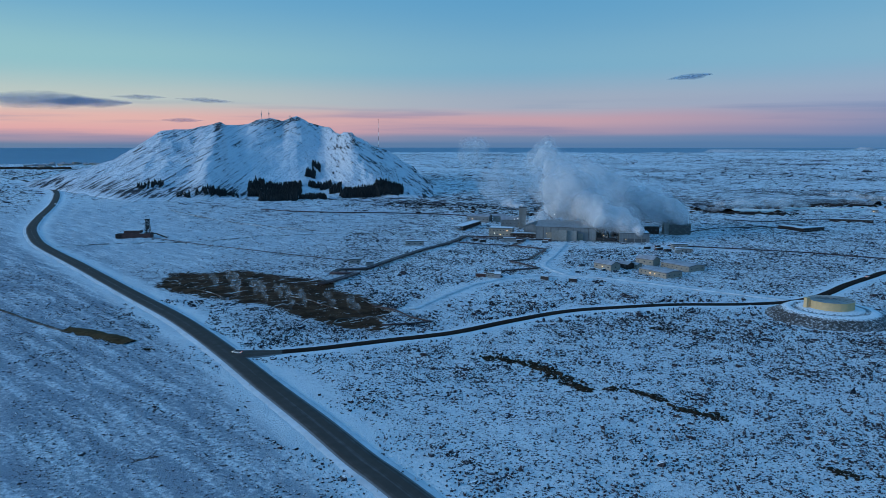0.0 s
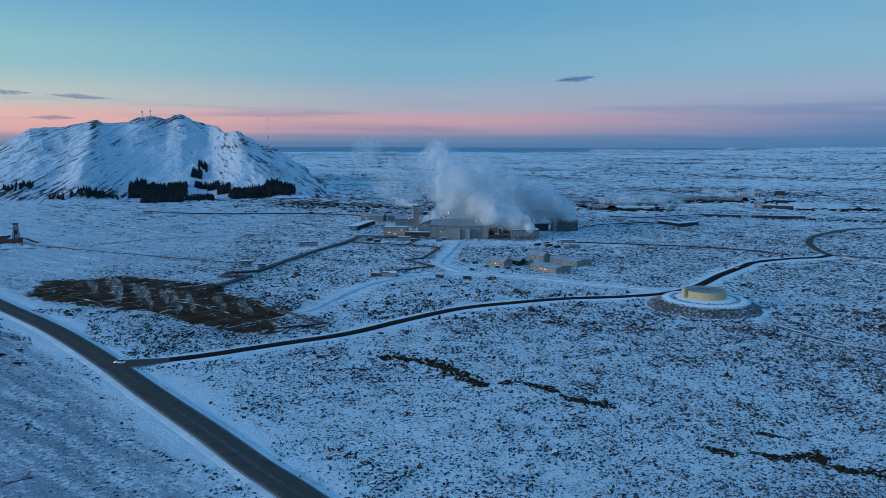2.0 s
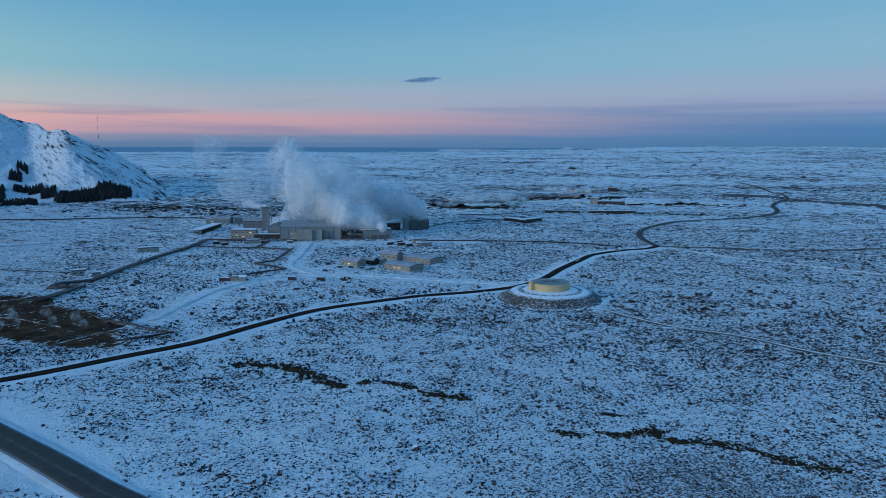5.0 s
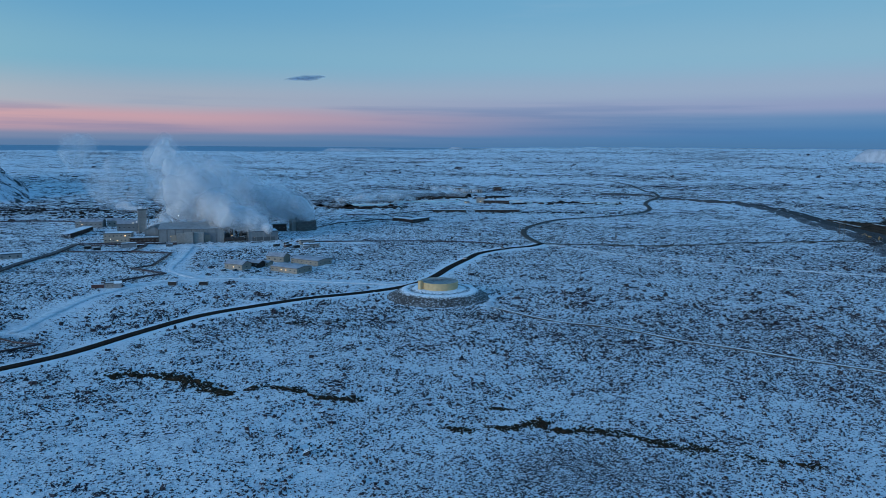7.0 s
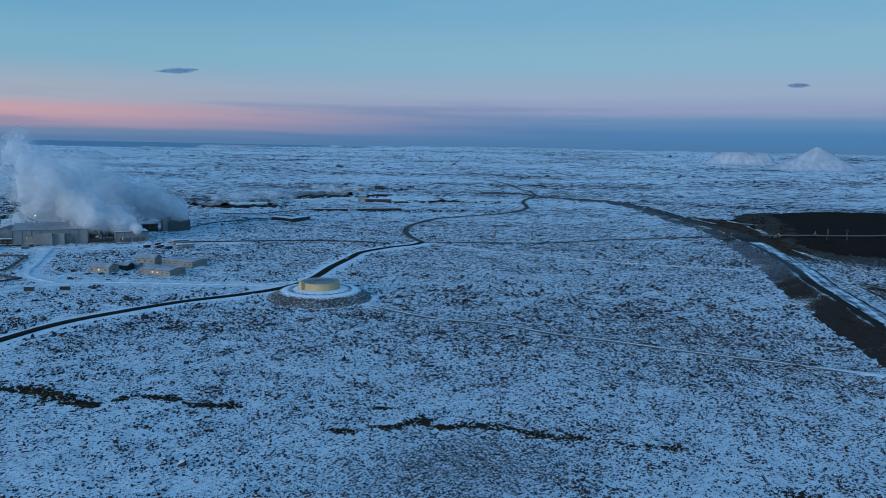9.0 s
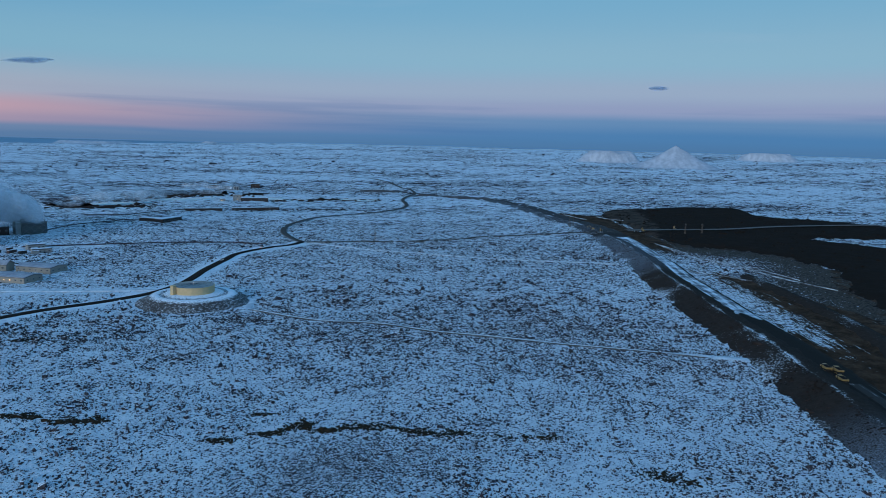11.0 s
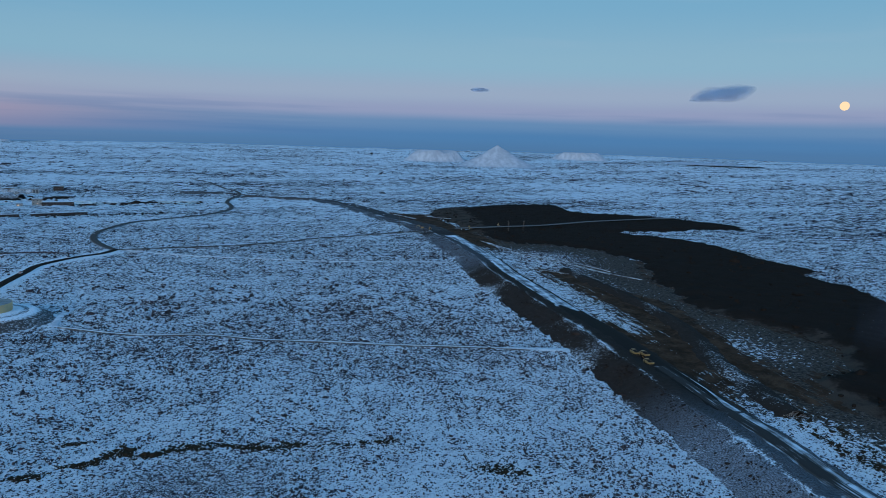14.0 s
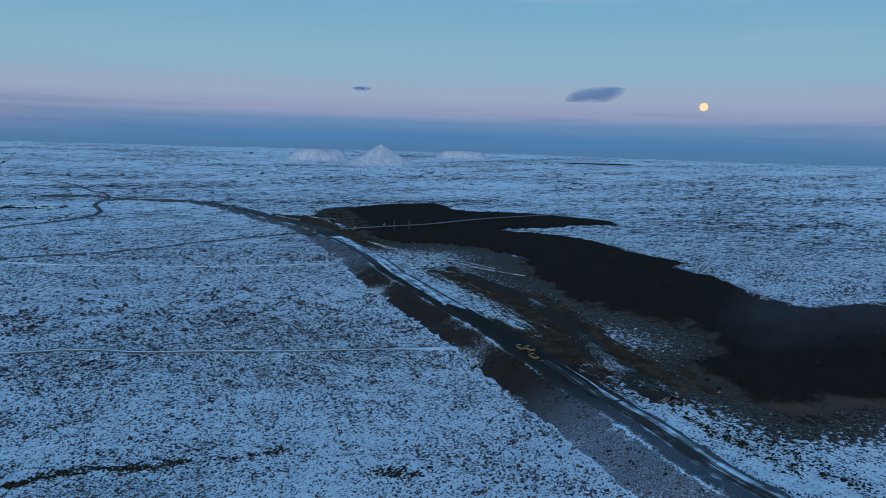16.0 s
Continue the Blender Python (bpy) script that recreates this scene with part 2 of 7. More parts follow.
def mat_road(name="asphalt_road", dirt=0.0):
    m, nt, b = material(name, 0.85, 0.10)
    g = G(nt)
    uv = g.n.new("ShaderNodeSeparateXYZ")
    g.l.new(g.tc.outputs["UV"], uv.inputs[0])
    u = uv.outputs[0]
    off = g.math("ABSOLUTE", g.math("SUBTRACT", u, 0.5))
    streak = g.noise(1.0, 4.0, 0.6, g.coord((9.0, 0.012, 1.0), "UV"))
    blot = g.noise(0.25, 4.0)
    wheel = g.math("ABSOLUTE", g.math("SUBTRACT", off, 0.20))
    slush = g.math("ADD", g.math("MULTIPLY", streak, 0.55), g.math("MULTIPLY", g.step(wheel, 0.02, 0.16), 0.30))
    slush = g.math("ADD", slush, g.math("MULTIPLY", blot, 0.18))
    slush = g.math("ADD", slush, g.math("MULTIPLY", g.step(off, 0.40, 0.5), 0.35))
    base = g.mix(blot, (0.056, 0.046, 0.041), (0.095, 0.080, 0.071))
    col = g.mix(g.math("MULTIPLY", g.step(slush, 0.60 - dirt, 1.0 - dirt), 0.35 + dirt), base, (0.42, 0.44, 0.47))
    g.color(b, col)
    g.bump(b, g.noise(3.0, 3.0), 0.3, 0.05)
    return m


def mat_track(name, snowy=0.6, scale=9.0, bare=(0.085, 0.070, 0.060)):
    """Snow packed by wheels, with ruts along it."""
    m, nt, b = material(name, 0.9, 0.06)
    g = G(nt)
    ruts = g.noise(1.0, 5.0, 0.65, g.coord((scale, 0.02, 1.0), "UV"))
    blot = g.noise(0.12, 4.0)
    v = g.math("ADD", g.math("MULTIPLY", ruts, 0.7), g.math("MULTIPLY", blot, 0.45))
    col = g.mix(g.step(v, snowy - 0.08, snowy + 0.14), SNOW, bare)
    g.color(b, col)
    g.bump(b, ruts, 0.5, 0.25)
    return m


def mat_berm(name="gravel_embankment", patchy=0.9, low=(0.020, 0.014, 0.011), high=(0.062, 0.043, 0.034)):
    m, nt, b = material(name, 0.9, 0.04)
    g = G(nt)
    c = g.mix(g.noise(0.4, 5.0), low, high)
    s = g.math("ADD", g.math("MULTIPLY", g.up(), 0.8), g.math("MULTIPLY", g.math("SUBTRACT", g.noise(0.85, 6.0, 0.72), 0.5), 1.1))
    s = g.math("ADD", s, g.math("MULTIPLY", g.math("SUBTRACT", g.noise(0.025, 3.0), 0.5), patchy))
    s = g.math("ADD", s, g.math("MULTIPLY", g.attr("dust"), 0.26))
    c = g.mix(g.math("MULTIPLY", g.attr("powder"), g.step(g.noise(1.7, 6.0, 0.78), 0.38, 0.62)), c, (0.36, 0.40, 0.46))
    g.color(b, g.mix(g.step(s, 0.80, 1.06), c, SNOW))
    g.bump(b, g.noise(1.2, 5.0), 0.7, 0.5)
    return m


def mat_lava():
    m, nt, b = material("fresh_black_lava", 1.0, 0.02)
    g = G(nt)
    n1 = g.noise(0.06, 6.0, 0.7)
    c = g.mix(n1, (0.018, 0.0125, 0.0095), (0.034, 0.024, 0.019))
    rim = g.math("ADD", g.attr("rim"), g.math("MULTIPLY", g.math("SUBTRACT", g.noise(0.05, 6.0, 0.7), 0.5), 1.6))
    c = g.mix(g.step(rim, 0.62, 0.95), c, (0.080, 0.058, 0.045))
    g.color(b, c)
    g.bump(b, g.noise(0.5, 6.0, 0.7), 0.9, 1.2)
    return m


def mat_plain(name, col, rough=0.6, spec=0.3, var=0.18, scale=0.6, metal=0.0):
    m, nt, b = material(name, rough, spec)
    g = G(nt)
    n1 = g.noise(scale, 5.0, 0.6)
    n2 = g.noise(scale * 0.12, 3.0)
    f = g.math("ADD", g.math("MULTIPLY", n1, 0.5), g.math("MULTIPLY", n2, 0.5))
    lo = tuple(c * (1 - var) for c in col)
    hi = tuple(min(1.0, c * (1 + var)) for c in col)
    g.color(b, g.mix(g.step(f, 0.3, 0.7), lo, hi))
    b.inputs["Metallic"].default_value = metal
    g.bump(b, n1, 0.15, 0.05)
    return m


def mat_siding(name, col, pitch=1.0, rough=0.55):
    """Ribbed metal cladding."""
    m, nt, b = material(name, rough, 0.4)
    g = G(nt)
    w = g.n.new("ShaderNodeTexWave")
    w.inputs["Scale"].default_value, w.inputs["Distortion"].default_value = pitch, 0.0
    g.l.new(g.coord((1, 1, 0)), w.inputs["Vector"])
    n1 = g.noise(0.25, 5.0)
    streak = g.noise(0.7, 3.0, 0.6, g.coord((1, 1, 0.08)))
    f = g.math("ADD", g.math("MULTIPLY", n1, 0.5), g.math("MULTIPLY", streak, 0.5))
    g.color(b, g.mix(g.step(f, 0.3, 0.72), tuple(c * 0.78 for c in col), tuple(min(1, c * 1.12) for c in col)))
    g.bump(b, w.outputs["Fac"], 0.3, 0.08)
    return m


def mat_snow(name="snow_cover", dull=(0.70, 0.74, 0.79), clean=SNOW):
    m, nt, b = material(name, 0.8, 0.3)
    g = G(nt)
    g.color(b, g.mix(g.step(g.noise(0.15, 6.0, 0.65), 0.3, 0.7), dull, clean))
    g.bump(b, g.noise(0.8, 4.0), 0.3, 0.2)
    return m


def mat_glow(name, col, strength):
    m = bpy.data.materials.new(name)
    m.use_nodes = True
    nt = m.node_tree
    nt.nodes.clear()
    e = nt.nodes.new("ShaderNodeEmission")
    e.inputs[0].default_value, e.inputs[1].default_value = (*col, 1.0), strength
    nt.links.new(e.outputs[0], nt.nodes.new("ShaderNodeOutputMaterial").inputs[0])
    return m


def mat_vapour(name, opacity, col=(0.90, 0.91, 0.93), scale=0.05, fade=None, soft=(0.18, 0.62)):
    """Thin veil of droplets: scatters light, lets part of it through. fade: (reach) metres from the object's own origin."""
    m = bpy.data.materials.new(name)
    m.use_nodes = True
    nt = m.node_tree
    nt.nodes.clear()
    g = G(nt)
    d, t, tr = g.n.new("ShaderNodeBsdfDiffuse"), g.n.new("ShaderNodeBsdfTranslucent"), g.n.new("ShaderNodeBsdfTransparent")
    d.inputs[0].default_value = t.inputs[0].default_value = (*col, 1.0)
    body = g.n.new("ShaderNodeMixShader")
    body.inputs[0].default_value = 0.5
    g.l.new(d.outputs[0], body.inputs[1])
    g.l.new(t.outputs[0], body.inputs[2])
    a = g.step(g.noise(scale, 2.5, 0.5, distortion=0.4), *soft)
    a = g.math("MULTIPLY", a, opacity)
    if fade:
        ln = g.n.new("ShaderNodeVectorMath")
        ln.operation = "LENGTH"
        g.l.new(g.tc.outputs["Object"], ln.inputs[0])
        a = g.math("MULTIPLY", a, g.math("SUBTRACT", 1.0, g.step(ln.outputs["Value"], fade[0], fade[1])))
    mx = g.n.new("ShaderNodeMixShader")
    g.l.new(a, mx.inputs[0])
    g.l.new(tr.outputs[0], mx.inputs[1])
    g.l.new(body.outputs[0], mx.inputs[2])
    g.l.new(mx.outputs[0], g.n.new("ShaderNodeOutputMaterial").inputs[0])
    return m


M_GROUND, M_ROCK, M_MOSS, M_MOUNT = mat_ground(), mat_rock(), mat_moss(), mat_mountain()
M_LANE = mat_snow("driven_snow", (0.45, 0.49, 0.54), (0.76, 0.80, 0.84))
M_HILL = mat_hill()
M_MOUND = mat_berm("grey_gravel_mound", 0.15, (0.040, 0.036, 0.036), (0.115, 0.105, 0.100))
M_ROAD, M_BERM, M_LAVA, M_SNOW = mat_road(), mat_berm(), mat_lava(), mat_snow()
M_TRACK, M_HAUL = mat_track("packed_snow_track", 0.52, 5.0), mat_track("rutted_haul_road", 0.44, 7.0)
M_WET = mat_plain("wet_black_asphalt", (0.026, 0.016, 0.012), 0.85, 0.04, 0.3)
M_VERGE = mat_plain("ploughed_snow_verge", (0.62, 0.65, 0.69), 0.9, 0.05, 0.16, 0.3)
M_HALL = mat_siding("grey_metal_cladding", (0.22, 0.24, 0.255))
M_HALLD = mat_siding("dark_grey_cladding", (0.10, 0.11, 0.12))
M_LOUVRE = mat_siding("louvred_tower_wall", (0.12, 0.14, 0.13), 3.0)
M_CREAM = mat_plain("cream_render", (0.30, 0.27, 0.23), 0.8)
M_CONC = mat_plain("weathered_concrete", (0.28, 0.28, 0.27), 0.85)
M_TANK = mat_plain("yellow_tank_cladding", (0.62, 0.45, 0.25), 0.6, 0.15, 0.10)
M_ROOFT = mat_plain("tank_roof_metal", (0.12, 0.13, 0.15), 0.28, 0.5, 0.5, 0.2, 0.55)
M_STEEL = mat_plain("galvanised_steel", (0.30, 0.31, 0.32), 0.45, 0.5, 0.2, 0.6, 0.6)
M_DARK = mat_plain("dark_machinery", (0.035, 0.033, 0.034), 0.6, 0.3, 0.3)
M_GLASS = mat_plain("dark_window_glass", (0.03, 0.04, 0.05), 0.12, 0.6, 0.1)
M_RED = mat_plain("rust_red_paint", (0.085, 0.045, 0.042), 0.6)
M_YEL = mat_plain("digger_yellow_paint", (0.36, 0.23, 0.09), 0.5)
M_WHITE = mat_plain("white_car_paint", (0.72, 0.72, 0.72), 0.3, 0.5, 0.05)
M_CARD = mat_plain("dark_car_paint", (0.05, 0.055, 0.07), 0.3, 0.5, 0.1)
M_TYRE = mat_plain("tyre_rubber", (0.02, 0.02, 0.02), 0.85)
M_BROWN = mat_plain("brown_timber_cladding", (0.050, 0.038, 0.034), 0.8, 0.1)
M_WOOD = mat_plain("timber_pole", (0.13, 0.10, 0.08), 0.85)
M_CONIF = mat_plain("dark_conifer", (0.028, 0.032, 0.034), 0.95, 0.1, 0.4, 0.3)
M_POOL = mat_plain("milky_blue_water", (0.38, 0.56, 0.62), 0.15, 0.5, 0.06)
M_LAMP, M_WARM, M_RED_L = mat_glow("lamp_white", (1.0, 0.93, 0.80), 3.0), mat_glow("lamp_warm", (1.0, 0.62, 0.30), 1.8), mat_glow("lamp_red", (1.0, 0.25, 0.15), 3.0)
M_MOON = mat_glow("moon_light", (1.0, 0.74, 0.46), 1.05)


def mat_sea():
    m, nt, b = material("dusk_sea", 0.55, 0.25)
    g = G(nt)
    g.color(b, g.mix(g.noise(0.004, 4.0, 0.6, g.coord((1, 1, 1))), (0.16, 0.27, 0.36), (0.20, 0.32, 0.42)))
    return m


M_SEA = mat_sea()


# ---- shared builders ----
def smooth(a, b, x):
    t = np.clip((np.asarray(x, float) - a) / (b - a), 0, 1)
    return t * t * (3 - 2 * t)


def mesh_of(name, verts, faces, mat, flat=True):
    me = bpy.data.meshes.new(name)
    me.from_pydata([tuple(v) for v in verts], [], faces)
    if mat:
        me.materials.append(mat)
    if not flat:
        me.polygons.foreach_set("use_smooth", [True] * len(me.polygons))
    me.update()
    return me


def quad_mesh(name, verts, quads, mat, flat=False):
    """Fast mesh from numpy arrays of vertices and equal-sized faces."""
    verts, quads = np.asarray(verts, np.float32), np.asarray(quads, np.int32)
    me = bpy.data.meshes.new(name)
    k = quads.shape[1]
    me.vertices.add(len(verts))
    me.vertices.foreach_set("co", verts.ravel())
    me.loops.add(quads.size)
    me.loops.foreach_set("vertex_index", quads.ravel())
    me.polygons.add(len(quads))
    me.polygons.foreach_set("loop_start", np.arange(0, quads.size, k, dtype=np.int32))
    me.polygons.foreach_set("use_smooth", np.full(len(quads), not flat))
    me.materials.append(mat)
    me.update(calc_edges=True)
    me.validate()
    return me


def set_attr(me, name, values):
    at = me.attributes.new(name, "FLOAT", "POINT")
    at.data.foreach_set("value", np.asarray(values, np.float32))


def part(name, bm, mat, parent, label=""):
    me = bpy.data.meshes.new(name)
    bm.to_mesh(me)
    bm.free()
    if mat:
        me.materials.append(mat)
    ob = new(name, me)
    ob.parent = parent
    if label:
        tagged(ob, label)
    return ob


def piece(name, me, parent, m=None):
    """Another object on a shared mesh."""
    ob = new(name, me)
    ob.parent = parent
    if m is not None:
        ob.matrix_basis = m
    return ob


def thing(name, label, category, group="", m=None, kind=""):
    ob = tagged(new(name), label, category, group, kind)
    ob.empty_display_size = 0.5
    if m is not None:
        ob.matrix_basis = m
    return ob


def box(bm, x0, x1, y0, y1, z0, z1, bevel=0.0):
    r = bmesh.ops.create_cube(bm, size=1.0, matrix=Matrix.Translation(((x0 + x1) / 2, (y0 + y1) / 2, (z0 + z1) / 2)) @ Matrix.Diagonal((x1 - x0, y1 - y0, z1 - z0, 1)))
    if bevel:
        es = list({e for v in r["verts"] for e in v.link_edges})
        bmesh.ops.bevel(bm, geom=es, offset=bevel, segments=1, affect="EDGES")
    return bm


def boxes(*specs, bevel=0.0):
    bm = bmesh.new()
    for s in specs:
        box(bm, *s, bevel=bevel)
    return bm


def cyl(bm, p, q, r, r2=None, seg=12):
    p, q = Vector(p), Vector(q)
    d = q - p
    m = Matrix.Translation((p + q) / 2) @ d.to_track_quat("Z", "Y").to_matrix().to_4x4()
    bmesh.ops.create_cone(bm, cap_ends=True, segments=seg, radius1=r, radius2=r if r2 is None else r2, depth=d.length, matrix=m)
    return bm


def spline(points, step):
    """Catmull-Rom through plan points, at about even steps."""
    p = [np.array(q, float) for q in points]
    p = [2 * p[0] - p[1]] + p + [2 * p[-1] - p[-2]]
    out = []
    for i in range(1, len(p) - 2):
        n = max(1, int(np.linalg.norm(p[i + 1] - p[i]) / step))
        for k in range(n):
            t = k / n
            out.append(0.5 * (2 * p[i] + (p[i + 1] - p[i - 1]) * t + (2 * p[i - 1] - 5 * p[i] + 4 * p[i + 1] - p[i + 2]) * t ** 2
                              + (3 * p[i] - p[i - 1] - 3 * p[i + 1] + p[i + 2]) * t ** 3))
    out.append(p[-2])
    return np.array(out)


def normals(line):
    t = np.gradient(line[:, :2], axis=0)
    t /= np.linalg.norm(t, axis=1)[:, None] + 1e-9
    return np.stack([-t[:, 1], t[:, 0]], 1)


def seg_dist(px, py, line):
    """Distance of many plan points to a polyline."""
    best = np.full(np.shape(px), 1e9)
    for a, b in zip(line[:-1], line[1:]):
        a, b = np.array(a[:2], float), np.array(b[:2], float)
        d = b - a
        t = np.clip(((px - a[0]) * d[0] + (py - a[1]) * d[1]) / (d @ d + 1e-9), 0, 1)
        best = np.minimum(best, np.hypot(px - a[0] - t * d[0], py - a[1] - t * d[1]))
    return best


def inside(px, py, poly):
    r = np.zeros(np.shape(px), bool)
    for (x0, y0), (x1, y1) in zip(poly, poly[1:] + poly[:1]):
        if y0 == y1:
            continue
        c = ((y0 > py) != (y1 > py)) & (px < (x1 - x0) * (py - y0) / (y1 - y0) + x0)
        r ^= c
    return r


def signed(px, py, poly):
    """Metres inside (positive) or outside a plan outline."""
    d = seg_dist(px, py, poly + poly[:1])
    return np.where(inside(px, py, poly), d, -d)


# ---- the plan: roads, tracks and areas, in metres from the point below the camera ----
MAIN_ROAD = [(-1382, 1981), (-1190, 1793), (-1004, 1575), (-882, 1399), (-728, 1139), (-631, 958), (-556, 827), (-486, 727), (-437, 668), (-356, 582),
             (-286, 507), (-230, 447), (-186, 400), (-153, 361), (-123, 323), (-92, 282), (-63, 245), (-42, 217), (-28, 200), (10, 150), (60, 80), (120, -10)]
ACCESS_ROAD = [(-124, 327), (-110, 331), (-87, 340), (-56, 357), (-22, 376), (9, 404), (43, 430), (79, 444), (116, 455), (152, 459), (184, 467), (210, 483),
               (229, 502), (253, 530), (289, 567), (313, 590), (353, 606), (380, 610), (403, 624)]
LAGOON_ROAD = [(401, 622), (410, 656), (429, 703), (461, 751), (498, 784), (550, 818), (602, 831), (668, 840), (730, 864), (794, 914), (858, 999), (930, 1071),
               (998, 1125), (1062, 1206), (1111, 1299), (1199, 1468), (1225, 1594), (1177, 1710), (1080, 1900)]
EAST_TRACK = [(401, 622), (448, 598), (498, 570), (559, 555), (598, 554), (659, 535), (726, 518), (776, 500)]
FIELD_TRACK = [(212, 390), (228, 342), (252, 312), (265, 280), (282, 254), (302, 219), (320, 191), (338, 161), (351, 141)]
FIELD_TRACK_FAR = [(406, 610), (425, 546), (452, 496), (478, 449), (510, 407), (544, 368), (558, 349)]
LAVA_ROAD = [(776, 480), (839, 449), (909, 416), (1024, 384), (1133, 336), (1203, 298)]
YARD_ROAD = [(240, 700), (191, 718), (150, 728), (100, 733), (60, 745), (20, 760)]
SNOW_LANE = [(205, 468), (150, 503), (100, 536), (60, 552), (20, 545), (-10, 520), (-30, 480), (-50, 430)]
CROSS_LANE = [(58, 552), (42, 600), (55, 660), (72, 738)]
PATCH = [(-242, 490), (-255, 545), (-221, 550), (-202, 562), (-180, 550), (-153, 535), (-121, 521), (-107, 485), (-84, 467), (-64, 430), (-59, 420), (-64, 410),
         (-57, 382), (-65, 376), (-85, 382), (-94, 390), (-109, 402), (-128, 420), (-145, 437), (-163, 440), (-175, 451), (-191, 455), (-208, 467), (-226, 476)]
LAVA = [(927, 614), (1037, 686), (1118, 668), (1246, 644), (1324, 582), (1199, 504), (1175, 462), (1212, 402), (1208, 339), (1192, 295), (1179, 235), (1150, 198),
        (1098, 197), (1081, 232), (990, 276), (922, 329), (915, 263), (919, 226), (881, 181), (835, 139), (782, 100), (750, 65), (724, 68), (681, 37), (648, 12),
        (606, -10), (581, -29), (579, -44), (604, -68), (632, -96), (640, -260), (360, -200), (352, -58), (350, -50), (326, -36), (316, -20), (322, -16),
        (334, -5), (338, 6), (341, 16), (355, 25), (380, 30), (405, 15), (441, 24), (468, 46), (486, 78), (488, 93), (493, 102), (524, 126), (567, 142),
        (580, 169), (652, 197), (703, 218), (729, 252), (746, 285), (750, 328), (728, 360), (725, 380), (760, 422), (844, 522)]
CREST = [(120, -130), (170, -60), (220, 0), (234, 16), (252, 31), (274, 50), (290, 67), (312, 86), (336, 108), (366, 134), (397, 164), (427, 194), (464, 229),
         (517, 281), (578, 333), (652, 403), (712, 462), (790, 545), (860, 660), (950, 790), (1022, 930), (1030, 1030)]
_c = spline(CREST, 8.0)
_c = (_c - normals(_c) * 22.0)
_c = _c[(_c[:, 0] > 262) & (_c[:, 0] < 800)]
SOIL = [tuple(p) for p in _c] + [(850, 640), (930, 700), (940, 620), (840, 522), (770, 440), (720, 385), (640, 330), (600, 290), (567, 216), (533, 174), (509, 131), (439, 83), (379, 42), (333, 10), (296, -4)]

SOIL_BANK = [(594, 248), (558, 212), (526, 178), (482, 136), (435, 101), (377, 72), (357, 56), (337, 43), (316, 28), (296, 14), (277, -8), (262, -22)]


def ground_z(x, y):
    """Flat lava plain that rises gently to the far heaths; lowest towards the southern shore."""
    x, y = np.asarray(x, float), np.asarray(y, float)
    r, az = np.hypot(x, y), np.degrees(np.arctan2(x, y))
    rim = 8 + 46 * smooth(-28, -12, az) + 40 * smooth(10, 40, az) - 14 * smooth(70, 90, az)
    rim = np.where(np.abs(az) > 120, 60, rim)
    z = rim * smooth(1500, 4850, r)
    roll = np.sin(x / 61 + 1.3) * np.cos(y / 83) + 0.6 * np.sin((x + y) / 37) * np.sin((x - 2 * y) / 71 + 0.7)
    return z + roll * (0.25 + 2.2 * smooth(900, 2500, r))


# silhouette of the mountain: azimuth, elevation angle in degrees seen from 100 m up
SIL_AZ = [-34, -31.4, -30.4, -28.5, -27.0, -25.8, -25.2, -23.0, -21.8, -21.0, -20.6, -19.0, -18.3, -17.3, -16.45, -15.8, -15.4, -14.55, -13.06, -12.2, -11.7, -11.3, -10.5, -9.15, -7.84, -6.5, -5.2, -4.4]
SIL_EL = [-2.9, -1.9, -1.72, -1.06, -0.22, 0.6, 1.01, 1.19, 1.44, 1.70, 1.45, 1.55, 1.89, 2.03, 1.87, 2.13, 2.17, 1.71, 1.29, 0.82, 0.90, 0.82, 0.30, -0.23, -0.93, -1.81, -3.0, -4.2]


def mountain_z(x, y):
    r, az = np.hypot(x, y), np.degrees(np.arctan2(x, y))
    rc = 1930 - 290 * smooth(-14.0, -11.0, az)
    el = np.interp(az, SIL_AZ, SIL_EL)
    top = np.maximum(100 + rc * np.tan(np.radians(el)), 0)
    rb = 1400 + 500 * smooth(-27, -34, az) - 30 * smooth(-12, -6, az)
    u = (r - rb) / (rc - rb)
    spur = np.exp(-((az + 21.2 + 1.2 * (1 - u)) / 1.1) ** 2) + 0.9 * np.exp(-((az + 11.4 - 3.0 * (1 - u)) / 1.3) ** 2)
    bowl = np.exp(-((az + 17.0) / 2.0) ** 2) + 0.8 * np.exp(-((az + 13.6) / 0.9) ** 2)
    p = 1.15 - 0.35 * np.clip(spur, 0, 1) + 0.30 * bowl
    front = np.clip(u, 0, 1) ** p
    back = 1 - smooth(0, 1, (r - rc) / 620)
    return top * np.where(u < 1, front, back) - 6 * (u <= 0)


